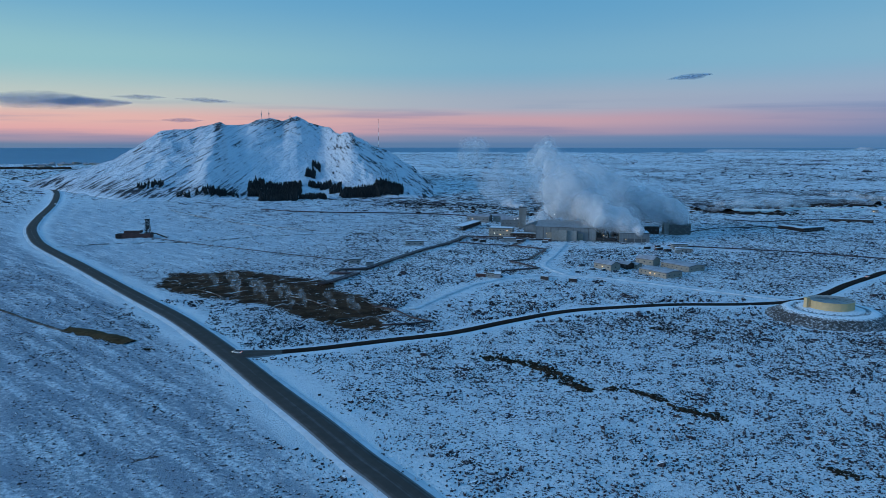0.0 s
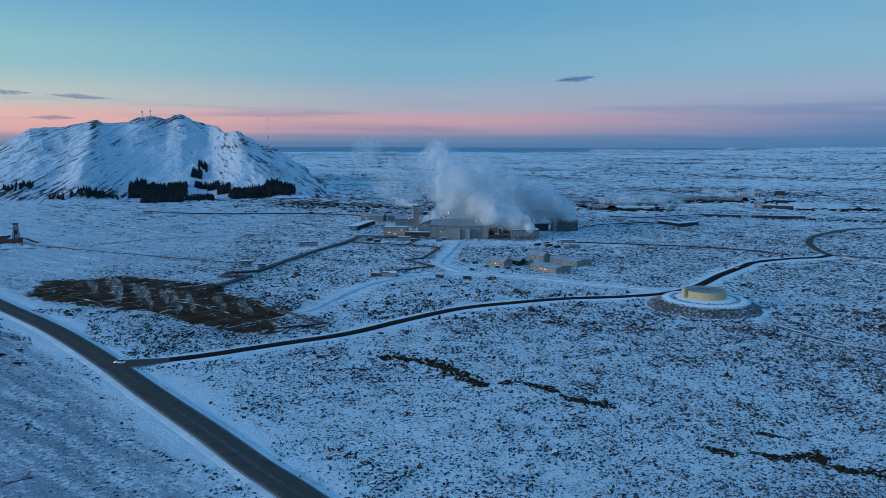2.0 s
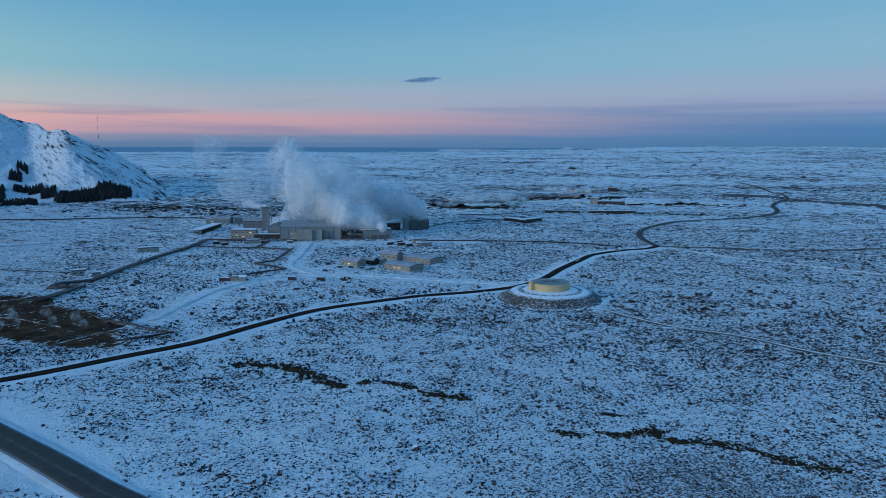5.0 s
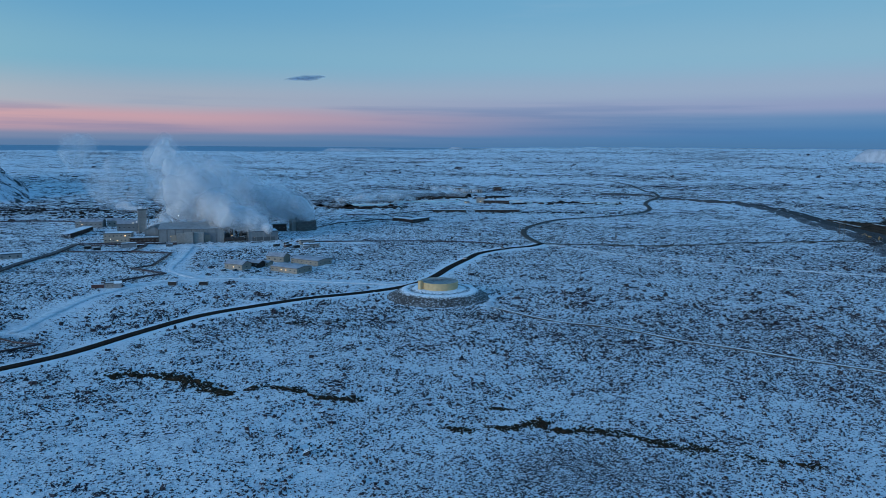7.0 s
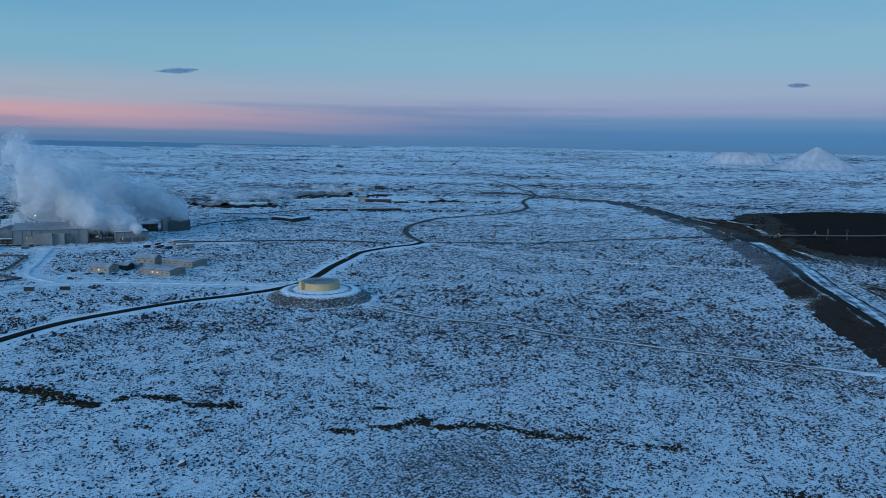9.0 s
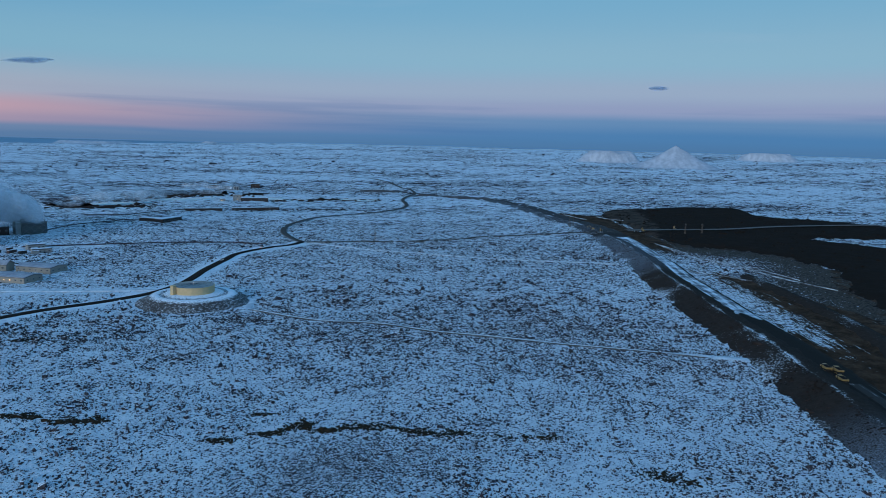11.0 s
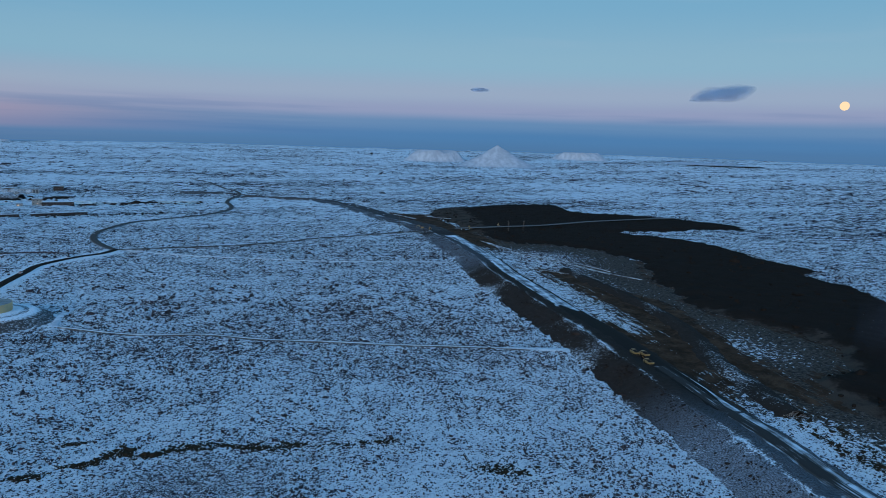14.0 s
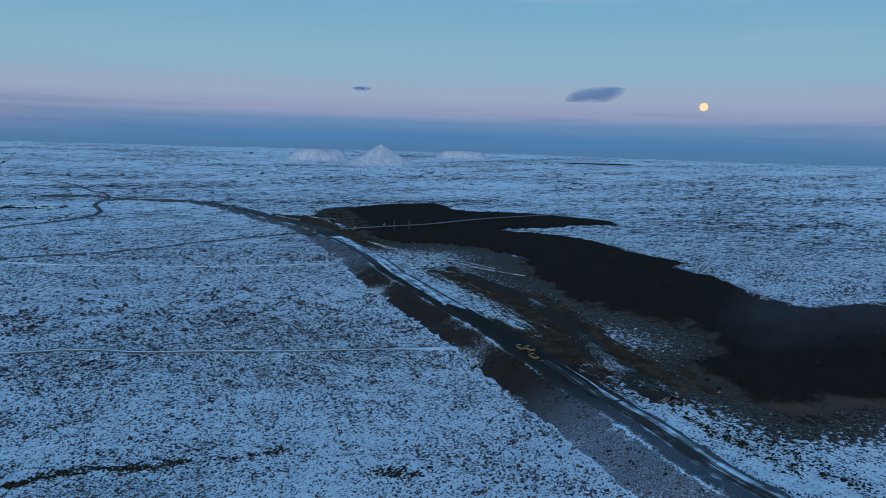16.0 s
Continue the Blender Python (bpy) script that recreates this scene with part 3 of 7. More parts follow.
# ---- ground: one sheet to the horizon ----
def build_ground():
    az = np.concatenate([np.arange(-180, -42, 6.0), np.arange(-42, 108, 0.26), np.arange(108, 180, 6.0)])
    r = np.concatenate([[0.0], 18 * 1.0128 ** np.arange(441)])
    r = r[r < 4860]
    A, R = np.meshgrid(np.radians(az), r)
    X, Y = R * np.sin(A), R * np.cos(A)
    Z = ground_z(X, Y)
    # micro-relief of the lava field
    rng = np.random.default_rng(4)
    Z = Z + rng.normal(0, 1, Z.shape) * np.clip(R * 0.0006 - 0.03, 0.0, 0.8)
    nr, na = X.shape
    i = np.arange(nr - 1)[:, None] * na + np.arange(na)[None]
    j = np.arange(nr - 1)[:, None] * na + (np.arange(na)[None] + 1) % na
    quads = np.stack([i, j, j + na, i + na], -1).reshape(-1, 4)[:, ::-1]
    x, y = X.ravel(), Y.ravel()
    rr, aa = R.ravel(), np.degrees(A.ravel())
    bare = 0.50 - 0.13 * smooth(620, 420, rr)
    bare -= 0.11 * smooth(-60, -130, x + 0.55 * (y - 330) * (y < 1400)) * smooth(1700, 900, rr)   # smooth drifts by the main road
    bare += 0.03 * smooth(600, 1100, rr) * smooth(40, 62, aa) - 0.06 * smooth(800, 1500, rr) - 0.07 * smooth(1500, 2600, rr)
    bare -= 0.16 * smooth(-110, -200, x) * smooth(520, 640, y) * smooth(1500, 1250, y)
    bare += 0.06 * np.exp(-((x - 300) / 90) ** 2 - ((y - 240) / 110) ** 2)
    bare += 0.22 * smooth(1100, 1250, rr) * smooth(1700, 1350, rr) * smooth(-14, -6, aa) * smooth(26, 8, aa)
    road = np.minimum(seg_dist(x, y, MAIN_ROAD), seg_dist(x, y, ACCESS_ROAD) + 9)
    bare -= 0.5 * smooth(26, 10, road) * (rr < 2500)
    for lane, w in ((YARD_ROAD, 10), (SNOW_LANE, 12), (CROSS_LANE, 9)):
        bare -= 0.24 * smooth(w * 1.3, w * 0.5, seg_dist(x, y, lane))
    for cx, cy, w in ((70, 575, 34), (40, 745, 40), (110, 725, 40), (-10, 560, 22), (-70, 690, 40), (-10, 430, 40), (160, 470, 26)):
        bare -= 0.13 * smooth(w, w * 0.3, np.hypot(x - cx, y - cy))
    lv = signed(x, y, LAVA)
    bare += 0.15 * smooth(-120, -25, lv) * smooth(640, 560, y) * smooth(10, 60, y) * smooth(760, 700, x)
    yard = smooth(-10, 10, signed(x, y, SOIL)) * smooth(300, 380, x)
    drift = smooth(14, 30, seg_dist(x, y, CREST)) * smooth(72, 45, seg_dist(x, y, CREST)) * smooth(400, 450, x) * smooth(720, 640, x)
    soil = 0.80 * smooth(-6, 6, signed(x, y, PATCH)) + yard * (0.52 + 0.42 * smooth(40, 14, seg_dist(x, y, SOIL_BANK)) + 0.60 * smooth(640, 760, x) - 0.30 * drift)
    soil += 0.55 * smooth(40, 26, seg_dist(x, y, CREST)) * smooth(275, 310, x) * smooth(450, 405, x) * smooth(-14, -2, signed(x, y, SOIL))
    soil = np.maximum(soil, 0.5 * smooth(-14, 2, lv) * (rr < 1600))
    ash = smooth(-1, 0, (lv + 4) / (44 + 72 * smooth(10, 110, y))) * smooth(640, 560, y) * smooth(-140, -60, y) * (x < 480 + y) * (x < 800)
    bare += 0.10 * np.exp(-((x + 175) / 60) ** 2 - ((y - 640) / 60) ** 2) + 0.12 * np.exp(-((x + 125) / 45) ** 2 - ((y - 395) / 26) ** 2)
    me = quad_mesh("ground", np.stack([x, y, Z.ravel()], 1), quads, M_GROUND)
    set_attr(me, "bare", bare)
    set_attr(me, "soil", soil)
    set_attr(me, "ash", ash)
    # hummocks stand as geometry near by, so that the sheet itself stays whiter there
    set_attr(me, "crust", 0.62 - 0.45 * smooth(26, 10, road))
    set_attr(me, "grain", 0.66 - 0.40 * smooth(300, 900, rr))
    set_attr(me, "clump", 0.10 + 0.42 * smooth(220, 480, rr) * (1 - 0.8 * smooth(800, 1500, rr)))
    set_attr(me, "hummock", 0.06 + 0.32 * smooth(400, 900, rr) * smooth(2600, 1300, rr))
    # thin, wind-scoured snow: the slope below the main road, with its shade away from the glow painted in, and the
    # ground next to the warm areas
    thin = 0.85 * smooth(-40, -120, x + 0.75 * (y - 250)) * smooth(900, 560, y) + 0.08
    thin += 0.3 * smooth(-60, -4, signed(x, y, PATCH)) + 0.42 * smooth(-60, -230, x) * smooth(480, 640, y) * smooth(1600, 1200, rr)
    set_attr(me, "thin", np.clip(thin, 0, 0.9) * (1 - 0.7 * smooth(22, 12, road)))
    set_attr(me, "far", 0.12 + 1.05 * smooth(600, 1700, rr) * (1 - 0.25 * smooth(2200, 3600, rr)))
    return tagged(new("ground", me), "snow-dusted rough lava plain with dark rock showing", "ground", kind="structure")


build_ground()


def build_sea():
    az = np.radians(np.arange(-75, 40, 0.5))
    r = np.array([3700, 4100, 4500, 4890])
    z = np.array([-3.0, 2.0, 40, 82.0])
    A, R = np.meshgrid(az, r)
    Z = np.repeat(z[:, None], len(az), 1)
    na = len(az)
    i = np.arange(len(r) - 1)[:, None] * na + np.arange(na - 1)[None]
    me = quad_mesh("sea", np.stack([(R * np.sin(A)).ravel(), (R * np.cos(A)).ravel(), Z.ravel()], 1), np.stack([i, i + 1, i + 1 + na, i + na], -1).reshape(-1, 4)[:, ::-1], M_SEA)
    return tagged(new("water", me), "dark blue open sea along the horizon", "sea", kind="structure")


build_sea()


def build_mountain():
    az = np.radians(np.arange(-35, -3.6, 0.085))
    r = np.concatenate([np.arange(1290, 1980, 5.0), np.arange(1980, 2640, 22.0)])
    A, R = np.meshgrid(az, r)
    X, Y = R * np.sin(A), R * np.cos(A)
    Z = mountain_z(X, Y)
    hgt = np.clip(Z / 60, 0, 1)
    n1 = np.array([noise.ridged_multi_fractal(Vector((x * 0.012, y * 0.006, 3.1)), 0.9, 2.1, 5, 1.0, 2.0) for x, y in zip(X.ravel(), Y.ravel())]).reshape(X.shape)
    front = smooth(1.02, 0.9, (R - 1400) / 500)
    Z = Z + (n1 - 1.2) * 9.0 * hgt * (0.3 + 0.7 * front)
    Z = np.where(Z > 0.3, Z, -4)
    az_d = np.degrees(A)
    u = np.clip((R - 1400) / 530, 0, 1)
    crag = 0.55 * smooth(120, 165, Z) + 0.9 * np.exp(-((az_d + 21.15 + 0.25 * (1 - u)) / 0.22) ** 2) * smooth(0.35, 0.6, u)
    crag += 0.02 * smooth(-20.6, -21.6, az_d) * hgt - 0.45 * np.exp(-((az_d + 16.4) / 3.0) ** 2) * smooth(160, 110, Z)
    crag += smooth(-12.2, -11.4, az_d) * (-0.05 + 0.5 * smooth(0.35, 0.47, u) + 0.6 * np.exp(-((az_d + 11.6 - 6.5 * (0.45 - u)) / 0.45) ** 2)) * hgt
    crag += 0.8 * smooth(40, 12, Z) * smooth(0, 8, Z) * (az_d < -19) + 0.8 * np.exp(-((az_d + 5.3) / 0.7) ** 2)
    nr, na = X.shape
    i = np.arange(nr - 1)[:, None] * na + np.arange(na - 1)[None]
    me = quad_mesh("mountain", np.stack([X.ravel(), Y.ravel(), Z.ravel()], 1), np.stack([i, i + 1, i + 1 + na, i + na], -1).reshape(-1, 4)[:, ::-1], M_MOUNT)
    set_attr(me, "crag", crag.ravel())
    set_attr(me, "flank", smooth(-16.5, -12.5, az_d).ravel())
    return tagged(new("mountain", me), "broad snow-covered mountain with dark rocky crags", "mountain")


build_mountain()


def hill(label, az, el, half, rough=0.3, flat=0.0, dist=4600, seed=1):
    """Far snowy hill: top at that elevation angle, half its width in degrees."""
    w = dist * math.tan(radians(half))
    n = 45
    g = np.linspace(-1.25, 1.25, n)
    U, V = np.meshgrid(g, g)
    d = np.hypot(U, V)
    base = float(ground_z(dist * math.sin(radians(az)), dist * math.cos(radians(az)))) - 4
    top = 104 + dist * math.tan(radians(el)) - base
    h = np.clip(1 - d / 1.2, 0, 1) ** 1.3 if not flat else smooth(1.0, flat, d)
    nz = np.array([noise.fractal(Vector((u * 3, v * 3, seed * 7.7)), 1.0, 2.0, 4) for u, v in zip(U.ravel(), V.ravel())]).reshape(U.shape)
    Z = np.clip(top * (h + rough * nz * np.clip(h, 0, 0.5)), -2, top)
    i = np.arange(n - 1)[:, None] * n + np.arange(n - 1)[None]
    me = quad_mesh("hill", np.stack([U.ravel() * w, V.ravel() * w * 0.5, Z.ravel()], 1), np.stack([i, i + 1, i + 1 + n, i + n], -1).reshape(-1, 4), M_HILL)
    set_attr(me, "crag", 0.35 * smooth(0.3, 1.0, h.ravel()))
    ob = tagged(new("hill", me), label, "hill", "far hills")
    ob.matrix_basis = pose(dist * math.sin(radians(az)), dist * math.cos(radians(az)), base, 0, 0, -az)
    return ob


hill("pointed snow cone standing alone on the plain", 61.47, 0.44, 3.0, 0.05, dist=3000, seed=1)
hill("low snowy ridge with gullies beside the cone", 56.6, -0.10, 2.8, 0.5, 0.45, dist=3250, seed=2)
hill("flat-topped snowy table hill", 67.8, 0.02, 2.4, 0.5, 0.5, dist=3700, seed=3)
hill("long low rocky hill under snow", 76.6, -0.45, 3.6, 0.9, 0.4, dist=3700, seed=4)
hill("small snow dome on the horizon", 26.0, -0.20, 0.9, 0.2, 0.3, seed=5)
hill("low snow hill on the horizon", 39.0, -0.16, 1.7, 0.5, 0.3, seed=6)
hill("low rough hills on the horizon", 18.5, -0.35, 3.2, 0.9, 0.6, seed=7)


# ---- roads and tracks ----
def ribbon(name, line, width, mat, lift=0.15, step=6.0, crown=0.08):
    """A road bed draped on the ground with shoulders that drop at its edges. Its UV runs across and along."""
    c = spline(line, step)
    nrm = normals(c)
    wv = np.broadcast_to(np.asarray(width, float), (len(c),)) if np.ndim(width) else np.full(len(c), float(width))
    offs = np.array([-0.56, -0.5, -0.25, 0.0, 0.25, 0.5, 0.56])
    zs = np.array([-0.5, 0.0, crown * 0.7, crown, crown * 0.7, 0.0, -0.5])
    us = np.array([0.0, 0.0, 0.25, 0.5, 0.75, 1.0, 1.0])
    k = len(offs)
    x = c[:, 0, None] + nrm[:, 0, None] * offs * wv[:, None]
    y = c[:, 1, None] + nrm[:, 1, None] * offs * wv[:, None]
    rr = np.hypot(c[:, 0], c[:, 1])
    z = ground_z(c[:, 0], c[:, 1])[:, None] + zs + (lift + 0.0005 * rr)[:, None]
    i = np.arange(len(c) - 1)[:, None] * k + np.arange(k - 1)[None]
    me = quad_mesh(name, np.stack([x.ravel(), y.ravel(), z.ravel()], 1), np.stack([i, i + 1, i + 1 + k, i + k], -1).reshape(-1, 4)[:, ::-1], mat)
    along = np.concatenate([[0], np.cumsum(np.linalg.norm(np.diff(c, axis=0), axis=1))])
    uv = np.stack([np.broadcast_to(us, x.shape).ravel(), np.broadcast_to(along[:, None], x.shape).ravel()], 1)
    lay = me.uv_layers.new(name="UVMap")
    vi = np.empty(len(me.loops), np.int32)
    me.loops.foreach_get("vertex_index", vi)
    lay.data.foreach_set("uv", uv[vi].astype(np.float32).ravel())
    return new(name, me)


def tapered(line, width, step=6.0):
    n = len(spline(line, step))
    return width * (0.12 + 0.88 * np.clip(np.sin(np.linspace(0, math.pi, n)) * 2.2, 0, 1))


tagged(ribbon("road_verge", MAIN_ROAD, 15, M_VERGE, 0.22), "ploughed snow verge along the main road", "verge", kind="structure")
tagged(ribbon("road", MAIN_ROAD, 11.0, M_ROAD, 0.40), "two-lane asphalt road with slush between the wheel tracks", "road", kind="structure")
tagged(ribbon("access_road_verge", ACCESS_ROAD, 9.5, M_SNOW, 0.08), "snow bank beside the access road", "verge", kind="structure")
tagged(ribbon("access_road", ACCESS_ROAD, 6.5, M_WET, 0.36), "narrow wet black access road through the snow", "road", kind="structure")
tagged(ribbon("lagoon_road", LAGOON_ROAD, 7, M_ROAD, 0.3), "winding asphalt road across the lava field", "road", kind="structure")
tagged(ribbon("east_track", EAST_TRACK, 6, M_HAUL, 0.3), "muddy gravel track to the embankment", "track", kind="structure")
tagged(ribbon("field_track_edge", FIELD_TRACK, 4.4, M_HAUL, 0.16), "worn dark edge of the field track", "track", kind="structure")
tagged(ribbon("field_track", FIELD_TRACK, 1.7, M_LANE, 0.30), "snowy footpath track across the field", "track", kind="structure")
tagged(ribbon("track_mouth", [(332, 172), (340, 158), (347, 147), (353, 138)], np.linspace(2, 7, len(spline([(332, 172), (340, 158), (347, 147), (353, 138)], 3.0))), M_LANE, 0.24, 3.0), "widened snowy end of the field track", "track", kind="structure")
tagged(ribbon("far_field_track", FIELD_TRACK_FAR, 2.6, M_LANE, 0.3), "snow-covered track across the lava", "track", kind="structure")
tagged(ribbon("cross_lane", CROSS_LANE, 4, M_LANE, 0.25), "snow-covered lane through the well field", "road", kind="structure")
tagged(ribbon("works_lane", SNOW_LANE, 4.5, M_LANE, 0.25), "snow-covered works lane past the offices", "road", kind="structure")
tagged(ribbon("yard_road", YARD_ROAD, 5, M_LANE, 0.25), "snow-covered works road", "road", kind="structure")


# drifted snow left in lines on the warm ground, and wheel tracks on the works ground
for ln in ([(-208, 481), (-194, 502), (-176, 520)], [(-207, 481), (-189, 468), (-174, 450)], [(-135, 463), (-121, 454), (-107, 439), (-95, 428)],
           [(-90, 390), (-88, 402), (-70, 406), (-59, 399)], [(-86, 458), (-71, 434), (-59, 423)]):
    tagged(ribbon("snow_ridge", ln, 0.7, M_HAUL, 0.4, 3.0), "thin ridge of snow on the dark warm ground", "snow", kind="structure")
for ln, w in (([(719, 407), (655, 324), (629, 262), (603, 213), (592, 178)], 2.6), ([(712, 395), (660, 318), (640, 262), (612, 213)], 1.3), ([(574, 315), (578, 263), (570, 212)], 1.4),
              ([(560, 300), (540, 262), (520, 240)], 1.4)):
    tagged(ribbon("wheel_track", ln, tapered(ln, w, 5.0), M_TRACK, 0.35, 5.0), "snow-filled wheel track on churned ground", "track", kind="structure")
tagged(ribbon("snow_path", [(207, 382), (226, 407), (243, 424)], 4.0, M_LANE, 0.2), "short snowy path beside the tank mound", "track", kind="structure")
tagged(ribbon("ditch_line", [(-330, 428), (-300, 410), (-262, 384), (-228, 362)], 1.6, M_HAUL, 0.2), "dark ditch line across the slope", "ditch", kind="structure")
tagged(ribbon("rig_road", [(-430, 675), (-387, 703), (-308, 726), (-256, 769), (-180, 800), (-100, 815)], 3.0, M_TRACK, 0.25), "snowy service road past the drilling rig", "road", kind="structure")
tagged(ribbon("plain_track", [(-503, 1083), (-420, 990), (-332, 907), (-207, 825)], 3.0, M_TRACK, 0.25), "faint snowy track over the plain", "track", kind="structure")
MOUTH = [(-124, 326), (-118, 328.2), (-111, 330.4), (-102, 333)]
tagged(ribbon("road_mouth", MOUTH, np.linspace(17, 6.4, len(spline(MOUTH, 2.0))), M_ROAD, 0.41, 2.0), "widened asphalt mouth of the road junction", "road", kind="structure")


# ---- fresh lava and the embankment against it ----
def build_lava():
    cell = 4.0
    xs, ys = np.arange(300, 1340, cell), np.arange(-260, 700, cell)
    X, Y = np.meshgrid(xs, ys)
    jit = np.random.default_rng(8)
    X = X + jit.uniform(-1.2, 1.2, X.shape)
    Y = Y + jit.uniform(-1.2, 1.2, Y.shape)
    d = signed(X, Y, LAVA)
    rag = np.array([noise.fractal(Vector((x * 0.03, y * 0.03, 0.5)), 0.8, 2.0, 4) for x, y in zip(X.ravel(), Y.ravel())]).reshape(X.shape)
    d = d + rag * 9
    lump = np.array([noise.fractal(Vector((x * 0.06, y * 0.06, 9.5)), 0.7, 2.2, 4) for x, y in zip(X.ravel(), Y.ravel())]).reshape(X.shape)
    Z = ground_z(X, Y) + 3.2 * smooth(0, 16, d) - 0.4 + lump * 1.1 * smooth(0, 14, d)
    ok = d > -3.5
    n = X.shape[1]
    i = np.arange(X.shape[0] - 1)[:, None] * n + np.arange(n - 1)[None]
    q = np.stack([i, i + 1, i + 1 + n, i + n], -1).reshape(-1, 4)
    q = q[ok.ravel()[q].all(1)]
    used = np.unique(q)
    remap = np.full(X.size, -1)
    remap[used] = np.arange(len(used))
    co = np.stack([X.ravel(), Y.ravel(), Z.ravel()], 1)[used]
    me = quad_mesh("lava_flow", co, remap[q], M_LAVA)
    near = smooth(600, 420, np.hypot(co[:, 0], co[:, 1])) * 0.5 + 0.5
    packed = smooth(-12, 25, signed(co[:, 0], co[:, 1], [(1049, 720), (1150, 690), (911, 499), (735, 389), (652, 393), (721, 477)]))
    set_attr(me, "rim", np.maximum(smooth(34, 0, d.ravel()[used]) * near * smooth(700, 300, co[:, 1]), packed * 0.85))
    return tagged(new("lava_flow", me), "fresh black lava flow stopped short of the embankment", "lava", kind="structure")


build_lava()
tagged(ribbon("lava_road", LAVA_ROAD, 7, mat_plain("grey_gravel", (0.13, 0.125, 0.12), 0.9), 4.2), "grey gravel road laid over the fresh lava", "road", kind="structure")


def build_berm():
    c = spline(CREST, 4.0)
    nrm = normals(c)
    low = 1 - 0.75 * smooth(720, 950, np.hypot(c[:, 0], c[:, 1]))
    offs = np.array([19, 16, 10, 4, 1.2, 0, -3, -6, -8, -13, -24, -30])
    zs = np.array([-0.5, 0.3, 2.4, 5.0, 6.0, 6.1, 5.9, 5.6, 4.9, 3.0, 2.6, -0.5])
    dust = np.array([0.2, -0.1, -0.3, -0.3, -0.15, 0.25, -0.7, -1.1, -1.2, -1.2, -0.9, 0.0])
    k = len(offs)
    rng = np.random.default_rng(5)
    o = offs + rng.normal(0, 0.6, (len(c), k))
    x = c[:, 0, None] + nrm[:, 0, None] * o
    y = c[:, 1, None] + nrm[:, 1, None] * o
    z = ground_z(x, y) + zs * low[:, None] + rng.normal(0, 0.22, x.shape) * (zs > 0)
    i = np.arange(len(c) - 1)[:, None] * k + np.arange(k - 1)[None]
    me = quad_mesh("embankment", np.stack([x.ravel(), y.ravel(), z.ravel()], 1), np.stack([i, i + 1, i + 1 + k, i + k], -1).reshape(-1, 4), M_BERM)
    near = smooth(320, 255, np.hypot(c[:, 0], c[:, 1]))[:, None]
    far = (smooth(590, 660, np.hypot(c[:, 0], c[:, 1])) * smooth(890, 820, np.hypot(c[:, 0], c[:, 1])))[:, None]
    set_attr(me, "dust", (dust + near * np.where(offs > 0.5, 0.15, 0.40) + 0 * x).ravel())
    set_attr(me, "powder", (np.maximum(np.maximum(near * 0.85, far * 0.55), 0.40 * smooth(840, 960, np.hypot(c[:, 0], c[:, 1]))[:, None]) * np.where(offs > 0.5, 1.0, 0.5) + 0 * x).ravel())
    return tagged(new("embankment", me), "long dark gravel embankment dusted with snow on top", "embankment", kind="structure")


build_berm()
cl = spline(CREST[:17], 6.0)
bench = cl - normals(cl) * 15.0
HAUL_NEAR = [tuple(p) for p in bench[bench[:, 0] < 345][::4]]
HAUL_MID = [tuple(p) for p in bench[(bench[:, 0] > 285) & (bench[:, 0] < 452)][::4]]
HAUL_FAR = [tuple(p) for p in bench[bench[:, 0] > 425][::4]]
M_MUD = mat_track("churned_wet_mud", 0.20, 5.0, (0.024, 0.019, 0.016))
tagged(ribbon("snowy_haul_road", HAUL_FAR, 15, mat_track("driven_snow_road", 0.54, 4.0, (0.12, 0.12, 0.13)), 2.9), "snowy haul road with curving wheel ruts", "track", kind="structure")
tagged(ribbon("muddy_haul_road", HAUL_MID, tapered(HAUL_MID, 14), M_MUD, 2.98), "dark churned mud where the machines stand on the haul road", "track", kind="structure")
tagged(ribbon("haul_road_edge", HAUL_NEAR, 15, mat_track("trodden_snow_edge", 0.52, 6.0), 2.86), "trodden snow beside the haul road", "track", kind="structure")
LANE = [tuple(p) for p in (bench - normals(cl) * 1.5)[bench[:, 0] < 350][::4]]
tagged(ribbon("haul_road", LANE, 5.2, mat_track("rutted_wet_lane", 0.40, 6.0, (0.050, 0.044, 0.040)), 3.06), "dark rutted lane of the haul road between snowy edges", "track", kind="structure")


def ridge(name, label, line, half, height, mat, seed=1):
    """A low bank of rubble along a line."""
    c = spline(line, 8.0)
    nrm = normals(c)
    rng = np.random.default_rng(seed)
    offs, zs = np.array([-1.0, -0.5, -0.15, 0.15, 0.5, 1.0]) * half, np.array([-0.1, 0.6, 1.0, 0.95, 0.5, -0.1]) * height
    o = offs + rng.normal(0, half * 0.08, (len(c), len(offs)))
    x, y = c[:, 0, None] + nrm[:, 0, None] * o, c[:, 1, None] + nrm[:, 1, None] * o
    z = ground_z(x, y) + zs * (1 + rng.normal(0, 0.15, x.shape)) - 0.2
    k = len(offs)
    i = np.arange(len(c) - 1)[:, None] * k + np.arange(k - 1)[None]
    me = quad_mesh(name, np.stack([x.ravel(), y.ravel(), z.ravel()], 1), np.stack([i, i + 1, i + 1 + k, i + k], -1).reshape(-1, 4), mat)
    if mat.name.startswith(("gravel", "grey")):
        set_attr(me, "dust", np.full(x.size, -0.2))
    return tagged(new(name, me), label, "embankment", kind="structure")


